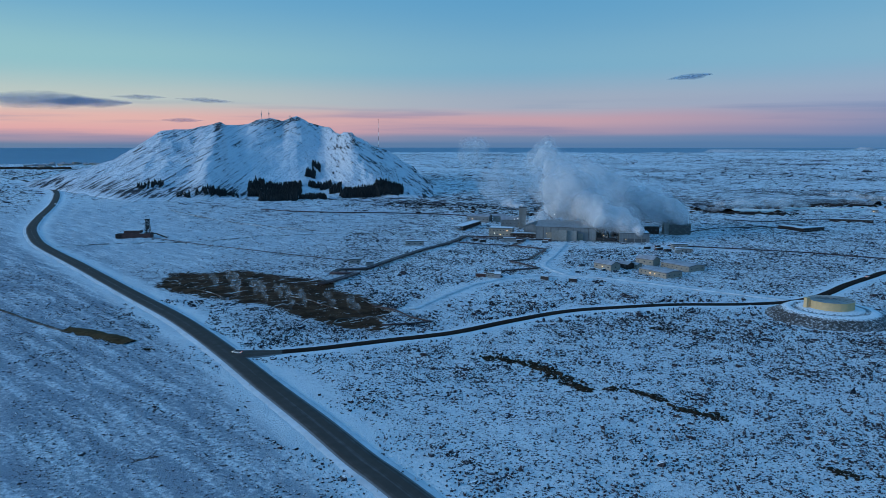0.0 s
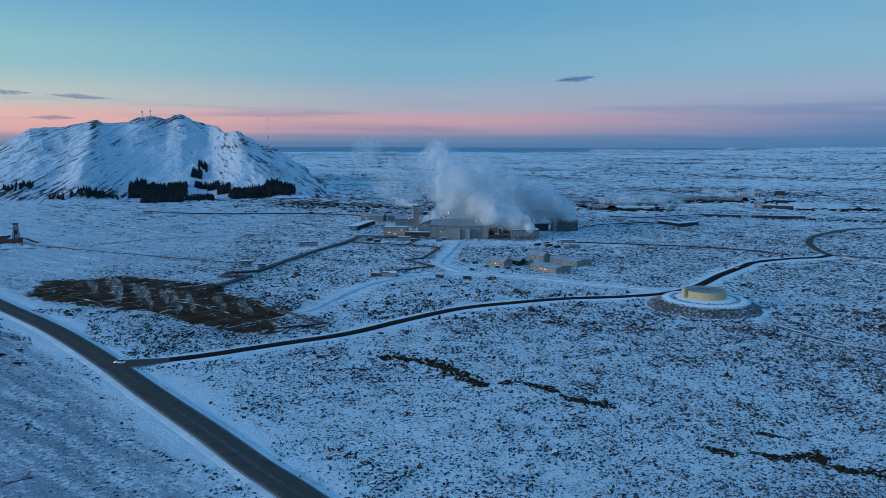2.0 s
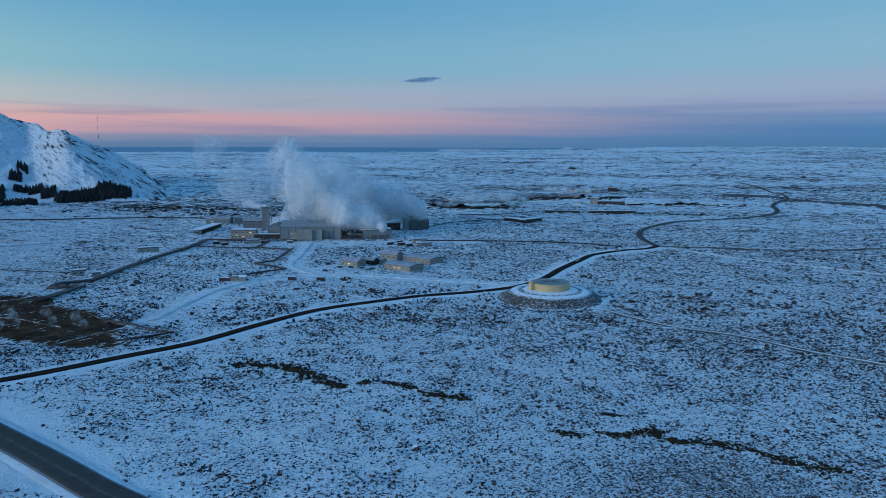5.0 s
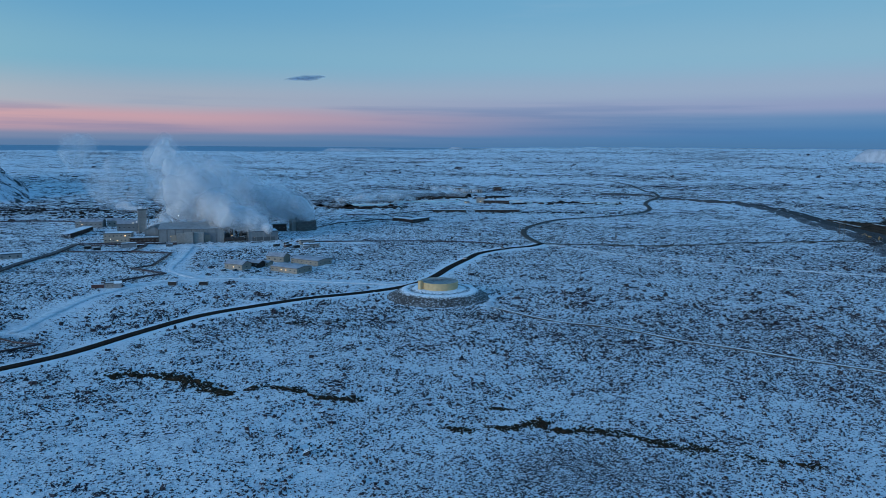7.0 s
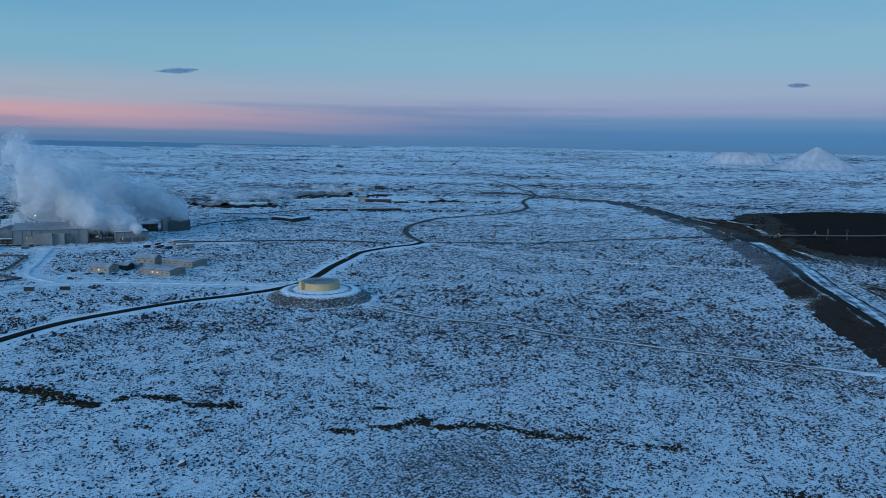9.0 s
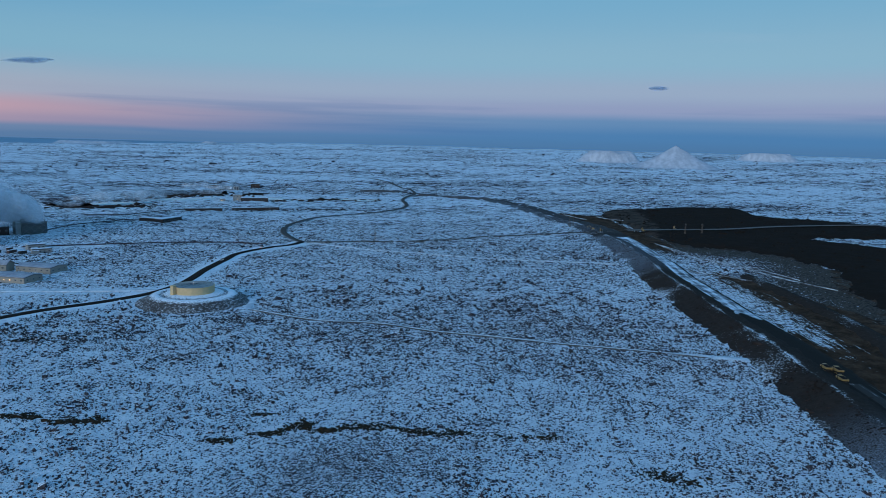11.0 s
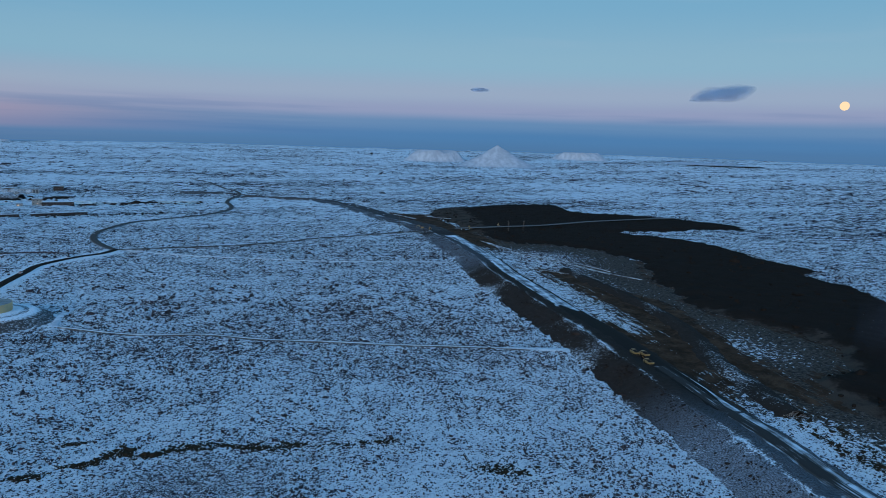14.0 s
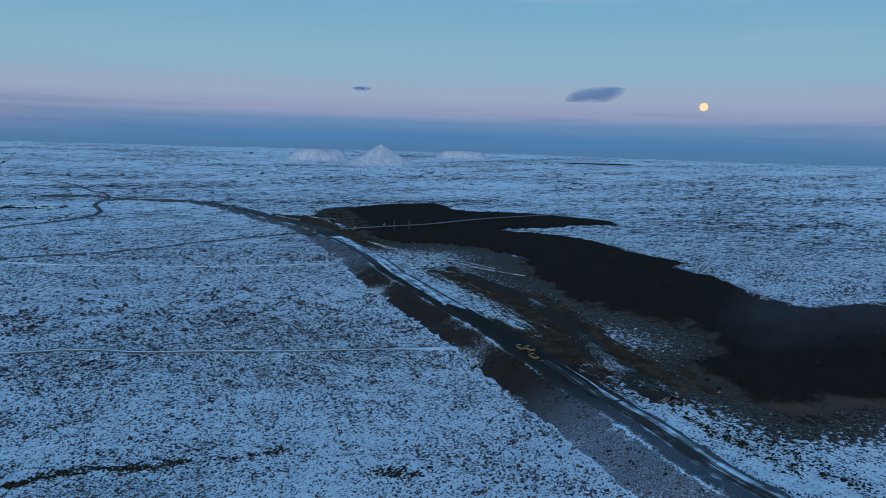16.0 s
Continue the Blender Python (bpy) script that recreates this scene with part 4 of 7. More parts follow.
ridge("soil_bank", "low dark bank of bulldozed soil before the lava", SOIL_BANK[:9], 8, 2.6, M_BERM, 3)
ridge("far_embankment", "dark protective embankment before the coastal town", [(-2000, 2700), (-1900, 2722), (-1790, 2738), (-1671, 2753)], 16, 9, M_BERM, 1)
M_RUBBLE = mat_berm("grey_brown_rubble", 0.3, (0.075, 0.058, 0.056), (0.150, 0.120, 0.112))
ridge("low_bank", "low grey-brown rubble bank running on from the embankment", [(1033, 943), (1015, 991), (1002, 1056), (995, 1106)], 16, 3.0, M_RUBBLE, 7)
ridge("low_bank", "low grey-brown rubble bank beside the far road", [(946, 1243), (985, 1213), (1011, 1152)], 26, 2.5, M_RUBBLE, 8)
for ln, w in (([(1009, 835), (997, 750), (978, 668)], 7), ([(1039, 874), (1030, 792), (1012, 713)], 5), ([(899, 665), (861, 600)], 6), ([(914, 617), (904, 582), (911, 556)], 6)):
    tagged(ribbon("snow_strip", ln, w * 0.6, M_TRACK, 1.6), "strip of clean snow along the dark works ground", "snow", kind="structure")
M_RIDGE = mat_rock("bare_lava_ridge", (0.034, 0.026, 0.026), (0.066, 0.052, 0.048), 0.92)
ridge("lava_ridge", "tall dark lava ridge behind the bathing lagoon", [(462, 1278), (510, 1277), (567, 1290), (604, 1294), (638, 1252)], 24, 6.5, M_RIDGE, 9)
ridge("lava_ridge", "dark rounded lava knoll beside the steaming lagoon", [(312, 1139), (335, 1142), (348, 1104)], 20, 5.5, M_RIDGE, 10)
tagged(ribbon("far_road", [(-1382, 1981), (-1420, 2060), (-1500, 2263), (-1623, 2584), (-1640, 2740)], 8, M_ROAD, 0.6), "distant road towards the coastal town", "road", kind="structure")


# ---- buildings of the geothermal plant and round it ----
WIN_MESH, SHARED = {}, {}


def window_mesh(w, h):
    key = (round(w, 2), round(h, 2))
    if key not in WIN_MESH:
        f = boxes((-w / 2, w / 2, -0.10, 0.0, -h / 2, -h / 2 + 0.12), (-w / 2, w / 2, -0.10, 0.0, h / 2 - 0.12, h / 2), (-w / 2, -w / 2 + 0.12, -0.10, 0.0, -h / 2, h / 2),
                  (w / 2 - 0.12, w / 2, -0.10, 0.0, -h / 2, h / 2), (-0.05, 0.05, -0.09, 0.0, -h / 2, h / 2))
        fm = bpy.data.meshes.new("window")
        f.to_mesh(fm)
        f.free()
        fm.materials.append(M_CONC)
        p = boxes((-w / 2 + 0.1, w / 2 - 0.1, -0.045, -0.004, -h / 2 + 0.1, h / 2 - 0.1))
        pm = bpy.data.meshes.new("pane")
        p.to_mesh(pm)
        p.free()
        pm.materials.append(M_GLASS)
        WIN_MESH[key] = (fm, pm)
    return WIN_MESH[key]


def lit_pane(w, h):
    key = ("lit", round(w, 2), round(h, 2))
    if key not in WIN_MESH:
        p = boxes((-w / 2 + 0.1, w / 2 - 0.1, -0.045, -0.004, -h / 2 + 0.1, h / 2 - 0.1))
        pm = bpy.data.meshes.new("pane")
        p.to_mesh(pm)
        p.free()
        pm.materials.append(M_WARM)
        WIN_MESH[key] = pm
    return WIN_MESH[key]


def add_window(house, x, z, face, w, d, ww, wh, lit=False):
    """One window on a wall: face 0 is the front (towards -y), 1 the right, 2 the back, 3 the left."""
    fm, pm = window_mesh(ww, wh)
    place = [pose(x, -d / 2, z), pose(w / 2, x, z, 0, 0, 90), pose(x, d / 2, z, 0, 0, 180), pose(-w / 2, x, z, 0, 0, -90)][face]
    win = piece("window", fm, house, place)
    piece("pane", lit_pane(ww, wh) if lit else pm, win)
    return win


def roof_flat(w, d, h):
    bm = boxes((-w / 2 - 0.3, w / 2 + 0.3, -d / 2 - 0.3, d / 2 + 0.3, h, h + 0.35))
    box(bm, -w / 2 - 0.3, w / 2 + 0.3, -d / 2 - 0.3, -d / 2 + 0.1, h + 0.35, h + 0.9)
    box(bm, -w / 2 - 0.3, w / 2 + 0.3, d / 2 - 0.1, d / 2 + 0.3, h + 0.35, h + 0.9)
    return bm


def roof_gable(w, d, h, rise, thick=0.3, grow=0.5, lift=0.0):
    bm = bmesh.new()
    pr = [(-d / 2 - grow, h - grow * rise / (d / 2)), (0, h + rise), (d / 2 + grow, h - grow * rise / (d / 2))]
    rows = []
    for x in (-w / 2 - grow, w / 2 + grow):
        rows.append([bm.verts.new((x, y, z + lift)) for y, z in pr] + [bm.verts.new((x, y, z + lift + thick)) for y, z in reversed(pr)])
    a, b = rows
    n = len(a)
    for k in range(n):
        bm.faces.new((a[k], a[(k + 1) % n], b[(k + 1) % n], b[k]))
    for r in rows:
        bm.faces.new((r[0], r[1], r[4], r[5]))
        bm.faces.new((r[1], r[2], r[3], r[4]))
    bmesh.ops.recalc_face_normals(bm, faces=bm.faces)
    return bm


M_THIN = mat_snow("thin_roof_snow", (0.24, 0.24, 0.27), (0.44, 0.45, 0.49))


def house(name, label, x, y, rot, w, d, h, wall, roof="flat", rise=2.0, rows=0, cols=0, ww=1.6, wh=1.3, faces=(0,), category="building", snow=True, lit=(), door=None, group=""):
    z = float(ground_z(x, y)) - 0.15
    e = thing(name, label, category, group, pose(x, y, z, 0, 0, rot))
    bm = boxes((-w / 2, w / 2, -d / 2, d / 2, -0.8, h))
    box(bm, -w / 2 - 0.12, w / 2 + 0.12, -d / 2 - 0.12, d / 2 + 0.12, -0.8, 0.5)
    if roof == "gable":
        for sx in (-1, 1):
            v = [bm.verts.new((sx * w / 2, -d / 2, h)), bm.verts.new((sx * w / 2, d / 2, h)), bm.verts.new((sx * w / 2, 0, h + rise))]
            bm.faces.new(v if sx > 0 else v[::-1])
    part("wall", bm, wall, e)
    if roof == "gable":
        part("roof", roof_gable(w, d, h, rise), M_HALLD, e)
        if snow:
            part("snow_layer", roof_gable(w, d, h, rise, 0.22, 0.35, 0.305), M_SNOW if rows != 1 else M_THIN, e, "thin snow lying on the roof")
    else:
        part("roof", roof_flat(w, d, h), M_HALLD if wall is not M_HALLD else M_CONC, e)
        if snow:
            part("snow_layer", boxes((-w / 2 - 0.2, w / 2 + 0.2, -d / 2 + 0.12, d / 2 - 0.12, h + 0.354, h + 1.0), bevel=0.15), M_SNOW, e, "snow lying on the roof")
    for fc in faces:
        run = w if fc in (0, 2) else d
        n = cols if fc in (0, 2) else max(1, int(cols * d / w))
        for r in range(rows):
            for c in range(n):
                px = -run / 2 + run * (c + 0.5) / n
                add_window(e, px, h * (r + 0.55) / rows, fc, w, d, ww, wh, (r, c) in lit and fc == 0)
    if door:
        px, dw, dh = door
        part("door", boxes((px - dw / 2, px + dw / 2, -d / 2 - 0.16, -d / 2 - 0.004, 0, dh), bevel=0.03), M_CREAM, e, "pale roller door")
    return e


hall = house("turbine_hall", "large grey metal-clad turbine hall with pale roller doors", 80, 790, -12, 64, 44, 13.5, M_HALL, "gable", 4.5, rows=0, snow=False)
part("roof_sheet", roof_gable(64, 44, 13.5, 4.5, 0.12, 0.4, 0.305), mat_plain("grey_sheet_roof", (0.27, 0.29, 0.31), 0.6, 0.2, 0.2, 0.3), hall, "pale grey sheet roof without snow")
part("annex", boxes((-14, 12, -28, -22.004, -0.8, 10.5), (-6, 2, -31, -28.004, -0.8, 11.6), bevel=0.06), M_CONC, hall, "projecting concrete front block")
for px in (-17.5, 15.5):
    part("roller_door", boxes((px - 2.6, px + 2.6, -22.25, -22.004, 0.2, 7.2), (px - 2.9, px + 2.9, -22.32, -22.254, 7.2, 7.7)), M_CREAM, hall, "pale tall roller door")
for k in range(6):
    part("roof_vent", cyl(bmesh.new(), (-24 + k * 9, 8, 16.3), (-24 + k * 9, 8, 18.8), 1.1, 0.9), M_STEEL, hall)
for k in range(9):
    part("wall_rib", boxes((-31.6 + k * 7.9 - 0.2, -31.6 + k * 7.9 + 0.2, -22.22, -22.004, 0, 13.2)), M_HALLD, hall)
part("stair_tower", boxes((32.004, 38, -14, -4, -0.8, 16.0), bevel=0.05), M_HALLD, hall, "dark stair tower at the end of the hall")

house("turbine_annex", "gabled grey annex at the end of the turbine hall", 44, 812, 78, 30, 17, 11, M_HALL, "gable", 3.0, snow=False)


def container(x, y, rot, w=6.1, paint=None, label="steel shipping container with snow on top"):
    e = thing("container", label, "container", "containers", pose(x, y, float(ground_z(x, y)) + 0.02, 0, 0, rot))
    bm = boxes((-w / 2, w / 2, -1.2, 1.2, 0.1, 2.6), bevel=0.05)
    for k in range(int(w / 0.5)):
        box(bm, -w / 2 + 0.2 + k * 0.5, -w / 2 + 0.42 + k * 0.5, -1.25, -1.204, 0.25, 2.45)
    part("shell", bm, paint or M_HALLD, e)
    part("snow_layer", boxes((-w / 2 + 0.05, w / 2 - 0.05, -1.12, 1.12, 2.604, 2.85), bevel=0.08), M_SNOW, e)
    for s in (-0.55, 0.55):
        part("door_leaf", boxes((w / 2 + 0.004, w / 2 + 0.06, s - 0.52, s + 0.52, 0.25, 2.45)), M_STEEL, e)
    return e


for cx, cy, cr, cp2 in ((52, 745, -10, M_HALLD), (56, 757, -12, M_RED), (26, 750, 0, M_BROWN), (-20, 758, 10, M_BROWN), (-12, 745, 10, M_DARK), (2, 548, -10, M_CONC), (-10, 545, -14, M_RED), (38, 536, -30, M_DARK),
                        (148, 706, 20, M_DARK), (158, 700, 30, M_RED), (164, 690, 15, M_DARK), (172, 684, 0, M_CONC), (176, 702, 20, M_CONC), (160, 716, 40, M_BROWN), (58, 528, -20, M_DARK)):
    container(cx, cy, cr, 8.0 if cp2 is M_RED else 6.1, cp2, {M_RED: "rust-red steel container with snow on top", M_CONC: "pale container cabin with snow on top", M_BROWN: "brown steel container under snow"}.get(cp2, "dark steel container with snow on top"))


cond = house("condenser_building", "low pale plant building with a dark base band", 145, 763, -4, 30, 20, 9.5, M_HALL, rows=0, faces=(0,))
part("upper_block", boxes((-15, -4, -6, 9, 9.95, 13.5), bevel=0.05), M_CONC, cond)
part("gate", boxes((-11, 12, -10.25, -10.004, 0.3, 4.2)), M_HALLD, cond, "dark recessed gate band")
for k in range(5):
    part("pilaster", boxes((-15 + k * 7.4, -14.4 + k * 7.4, -10.4, -10.004, -0.4, 9.5)), M_CONC, cond)


def cooling_tower(x, y, rot, w, d, h, cells):
    e = thing("cooling_tower", "dark louvred cooling tower with fan stacks on its roof", "cooling tower", "", pose(x, y, float(ground_z(x, y)) - 0.2, 0, 0, rot))
    part("casing", boxes((-w / 2, w / 2, -d / 2, d / 2, -0.8, h), bevel=0.08), M_LOUVRE, e)
    part("deck", boxes((-w / 2 - 0.5, w / 2 + 0.5, -d / 2 - 0.5, d / 2 + 0.5, h, h + 0.4)), M_HALLD, e)
    for c in range(cells):
        cx = -w / 2 + w * (c + 0.5) / cells
        st = part("fan_stack", cyl(bmesh.new(), (cx, 0, h + 0.4), (cx, 0, h + 3.2), w / cells * 0.40, w / cells * 0.34, 20), M_CONC, e)
        part("rim", cyl(bmesh.new(), (cx, 0, h + 3.204), (cx, 0, h + 3.5), w / cells * 0.37, None, 20), M_HALLD, st)
        for s in range(2):
            part("louvre_bank", boxes(*[(cx - w / cells * 0.42, cx + w / cells * 0.42, -d / 2 - 0.35, -d / 2 - 0.004, z, z + 0.35) for z in np.arange(1.0 + s * h / 2, (s + 1) * h / 2 - 0.6, 0.9)]), M_HALLD, e)
            part("brace", cyl(cyl(bmesh.new(), (cx - w / cells * 0.45, -d / 2 - 0.3, 0.5 + s * h / 2), (cx + w / cells * 0.45, -d / 2 - 0.3, (s + 1) * h / 2), 0.16, None, 6), (cx + w / cells * 0.45, -d / 2 - 0.3, 0.5 + s * h / 2), (cx - w / cells * 0.45, -d / 2 - 0.3, (s + 1) * h / 2), 0.16, None, 6), M_STEEL, e)
    part("side_duct", boxes((-w / 2 - 5, -w / 2 - 0.004, -d / 2 + 2, d / 2 - 2, -0.8, h + 1.2), bevel=0.1), M_CONC, e)
    return e


cooling_tower(208, 832, 2, 24, 15, 12, 3)
cooling_tower(146, 790, -8, 30, 14, 10, 3)
house("process_building", "brown low process building behind the plant", 172, 835, 0, 28, 12, 8, M_BROWN, rows=1, cols=5)
st = house("exhaust_tower", "tall square concrete exhaust tower", 34, 880, 0, 9, 9, 25, M_CONC, snow=False)
part("flue", cyl(bmesh.new(), (6.5, 0, -0.8), (6.5, 0, 28), 0.7, 0.6), M_STEEL, st)
part("ladder", boxes((-3.2, -3.0, -4.75, -4.65, 0, 25), (-2.4, -2.2, -4.75, -4.65, 0, 25), *[(-3.0, -2.4, -4.74, -4.66, z, z + 0.08) for z in np.arange(0.6, 24.6, 1.0)]), M_STEEL, st)
house("control_building", "two-storey pale control building with rows of windows", 8, 801, -12, 26, 14, 9.0, M_CREAM, rows=2, cols=7, faces=(0, 3, 1), lit=((0, 3), (1, 5)))
house("workshop", "gabled grey workshop under snow", 20, 896, 0, 24, 16, 9, M_HALL, "gable", 3, rows=1, cols=5)
house("store", "long grey store building with snowy roof", -20, 952, -14, 30, 16, 7, M_HALL, "gable", 2.5, rows=1, cols=6, lit=((0, 1),))
house("store", "small gabled store with snowy roof", 6, 955, 0, 16, 14, 7, M_CONC, "gable", 2.5, rows=1, cols=3)
house("pump_house", "long low brown pump house with snow on the roof", 34, 790, -12, 32, 7, 4.2, M_BROWN, rows=1, cols=8, wh=1.0)
cp = thing("vehicle_shelter", "long open shelter with a snow-covered roof on posts", "shelter", "", pose(-33, 882, float(ground_z(-33, 882)), 0, 0, -18))
part("roof", boxes((-6, 6, -34, 34, 4.2, 4.7), bevel=0.05), M_HALLD, cp)
part("snow_layer", boxes((-5.8, 5.8, -33.8, 33.8, 4.704, 5.05), bevel=0.1), M_SNOW, cp)
for k in range(8):
    for sx in (-5.3, 5.3):
        part("post", boxes((sx - 0.15, sx + 0.15, -32 + k * 9.1 - 0.15, -32 + k * 9.1 + 0.15, -0.5, 4.196)), M_STEEL, cp)
part("back_wall", boxes((5.5, 5.8, -33, 33, -0.5, 4.19)), M_BROWN, cp)

# vessels and pipework between the halls
sep_grp = "steam separators"


def vessel(x, y, r, h, lying=False, rot=0):
    e = thing("separator_vessel", "dark steel steam separator with pipe stubs", "vessel", sep_grp, pose(x, y, float(ground_z(x, y)) - 0.1, 0, 0, rot))
    bm = bmesh.new()
    if lying:
        cyl(bm, (-h / 2, 0, r + 1.2), (h / 2, 0, r + 1.2), r, None, 20)
        bmesh.ops.create_uvsphere(bm, u_segments=16, v_segments=8, radius=r, matrix=Matrix.Translation((-h / 2, 0, r + 1.2)))
        bmesh.ops.create_uvsphere(bm, u_segments=16, v_segments=8, radius=r, matrix=Matrix.Translation((h / 2, 0, r + 1.2)))
        part("shell", bm, M_DARK, e)
        for px in (-h / 3, h / 3):
            part("saddle", boxes((px - 0.4, px + 0.4, -r * 0.8, r * 0.8, -0.4, 1.6)), M_CONC, e)
    else:
        cyl(bm, (0, 0, 1.0), (0, 0, h), r, None, 20)
        bmesh.ops.create_uvsphere(bm, u_segments=16, v_segments=8, radius=r, matrix=Matrix.Translation((0, 0, h)))
        part("shell", bm, M_DARK, e)
        part("skirt", cyl(bmesh.new(), (0, 0, -0.4), (0, 0, 0.996), r * 0.85, None, 16), M_CONC, e)
    part("pipe_stub", cyl(cyl(bmesh.new(), (0, 0, h * 0.6), (r + 3, 0, h * 0.6), 0.4, None, 8), (r + 3, 0, h * 0.6), (r + 3, 0, -0.4), 0.4, None, 8), M_STEEL, e)
    return e


for vx, vy, vr, vh, ly in ((114, 764, 1.6, 12, 0), (119, 766, 1.3, 14, 0), (124, 763, 1.5, 9, 0), (112, 757, 1.7, 10, 1), (121, 755, 1.5, 9, 1), (127, 768, 1.2, 15, 0), (52, 815, 1.6, 13, 0), (60, 826, 1.3, 16, 0), (40, 820, 1.8, 11, 0)):
    vessel(vx, vy, vr, vh, bool(ly), -10)
house("switch_house", "small white cabin with dark windows beside the plant", 180, 714, 0, 14, 8, 4.0, M_CONC, rows=1, cols=4)
house("switch_house", "low white cabin under snow", 178, 688, -5, 15, 6, 3.2, M_CONC, rows=1, cols=4)
house("valve_house", "small concrete valve house in the snow", -80, 716, 10, 18, 8, 4.0, M_CONC, rows=1, cols=3)
house("valve_house", "small pale shed in the well yard", 16, 756, 0, 13, 6, 3.5, M_HALL, rows=0)
house("wellhead_cabin", "small pale wellhead cabin on the drill pad", -2, 543, -10, 6, 4, 3.2, M_CONC, rows=1, cols=2, ww=1, wh=0.9)
house("wellhead_dome", "small grey wellhead shelter on the drill pad", 3, 541, -10, 4.5, 4.5, 3.4, M_STEEL, "gable", 1.2)
house("wellhead_cabin", "small pale hut beside the pipe bend", -119, 604, 15, 9, 5, 3.2, M_CONC, rows=1, cols=2)
house("wellhead_cabin", "low steel hut beside the pipe", -104, 592, 15, 6, 4, 2.6, M_HALL)

# the offices and workshops in front of the plant
house("office_building", "long cream office building with small windows and snowy roof", 129, 564, -56, 28, 17, 4.0, M_CREAM, "gable", 1.2, rows=1, cols=6, ww=1.4, wh=1.1, faces=(0, 1), lit=((0, 2), (0, 3)))
house("site_hut", "low cream hut with a pinkish roof beside the offices", 115, 599, -40, 11, 8, 3.0, M_CREAM, "gable", 1.0, rows=1, cols=3, ww=1.2, wh=1.0)
house("site_hut", "small cream hut behind the offices", 134, 621, -56, 9, 8, 4.6, M_CREAM, "flat", rows=1, cols=3, ww=1.2, wh=1.0)
house("office_building", "cream office wing behind, with snowy roof", 154, 597, -56, 30, 18, 4.0, M_CREAM, "gable", 1.2, rows=1, cols=6, ww=1.4, wh=1.1, faces=(0, 1))
house("service_shed", "cream gabled shed beside the yard", 92, 590, -50, 18, 11, 4.4, M_CREAM, "gable", 2.2, rows=1, cols=3, lit=((0, 1),), faces=(0, 1))
house("service_shed", "cream shed with two small dormers", 130, 616, -45, 17, 10, 5.0, M_CREAM, "gable", 2.4, rows=1, cols=3)
house("service_shed", "dark low shed with snowy roof", 108, 596, -50, 11, 8, 3.6, M_BROWN, "gable", 1.6, rows=1, cols=2)

# outlying buildings
house("lagoon_shed", "dark flat-roofed building with snow on its long roof", 370, 874, 30, 36, 12, 4.0, M_BROWN, rows=1, cols=9, wh=1.1)
house("lagoon_shed", "dark wing of the flat-roofed building", 352, 884, 30, 9, 26, 4.2, M_BROWN)
ret = house("hotel", "pale long hotel front with dark window slots", 708, 1370, -32, 40, 14, 7.5, M_CONC, rows=0)
for k in range(8):
    part("window_bay", boxes((-17 + k * 4.9 - 1.1, -17 + k * 4.9 + 1.1, -7.3, -7.004, 1.0, 6.8), bevel=0.05), M_GLASS, ret, "tall dark window bay")
house("hotel_wing", "dark timber wing beside the pale hotel front", 705, 1427, -32, 26, 12, 6.5, M_BROWN, rows=1, cols=4)
house("hotel_wing", "dark timber wing at the far end of the hotel", 797, 1422, -32, 18, 12, 7.5, M_BROWN, rows=1, cols=3)
house("bath_house", "dark timber bath house beside the pool", 620, 1110, -25, 44, 18, 5.0, M_BROWN, rows=1, cols=10)
house("bath_house", "pale tall block of the bath house", 598, 1128, -25, 14, 10, 9.5, M_CONC, rows=2, cols=3, lit=((0, 1),))
house("long_shed", "long low brown shed with snowy roof", 468, 982, -20, 50, 9, 3.2, M_BROWN, rows=1, cols=9, wh=1.0)
house("long_shed", "long low dark shed behind the lava", 538, 960, -15, 68, 9, 3.2, M_BROWN, rows=1, cols=12, wh=1.0)
house("pool_kiosk", "small white cabin with a lit front by the pool", 566, 1118, -20, 8, 6, 4, M_CONC, rows=1, cols=2, lit=((0, 0),))
house("farm_building", "tall dark box building beside the far road", -1243, 2000, 25, 21, 14, 13, M_BROWN, rows=0)

# drilling rig
rig = thing("drilling_rig", "dark red drilling rig with a tall lattice derrick", "drilling rig", "", pose(-388, 756, float(ground_z(-388, 756)), 0, 0, 8))
part("substructure", boxes((-15, 15, -6, 6, -0.6, 5.0), (-13, 4, -4, 5, 5.004, 8.0), bevel=0.08), M_RED, rig)
part("snow_layer", boxes((-12.8, 3.8, -3.8, 4.8, 8.004, 8.4), (4.3, 8.5, -5.6, 5.6, 5.004, 5.3), bevel=0.1), M_SNOW, rig)
part("engine_house", boxes((-22, -15.004, -5, 4, -0.6, 4.2), bevel=0.08), M_BROWN, rig)
der = bmesh.new()
for sx in (-1, 1):
    for sy in (-1, 1):
        cyl(der, (11 + sx * 2.6, sy * 2.6, 4.8), (11 + sx * 1.6, sy * 1.6, 19), 0.32, 0.25, 6)
for k in range(5):
    z0, z1 = 5 + k * 2.8, 7.8 + k * 2.8
    a, b = 2.6 - (z0 - 5) / 14, 2.6 - (z1 - 5) / 14
    for s in (-1, 1):
        cyl(der, (11 - a, s * a, z0), (11 + b, s * b, z1), 0.16, None, 5)
        cyl(der, (11 + a, s * a, z0), (11 - b, s * b, z1), 0.16, None, 5)
        cyl(der, (11 + s * a, -a, z0), (11 + s * b, b, z1), 0.16, None, 5)
        cyl(der, (11 - b, s * b, z1), (11 + b, s * b, z1), 0.16, None, 5)
part("derrick", der, M_DARK, rig)
part("crown_block", boxes((8.8, 13.2, -2.2, 2.2, 19.0, 20.2)), M_DARK, rig)
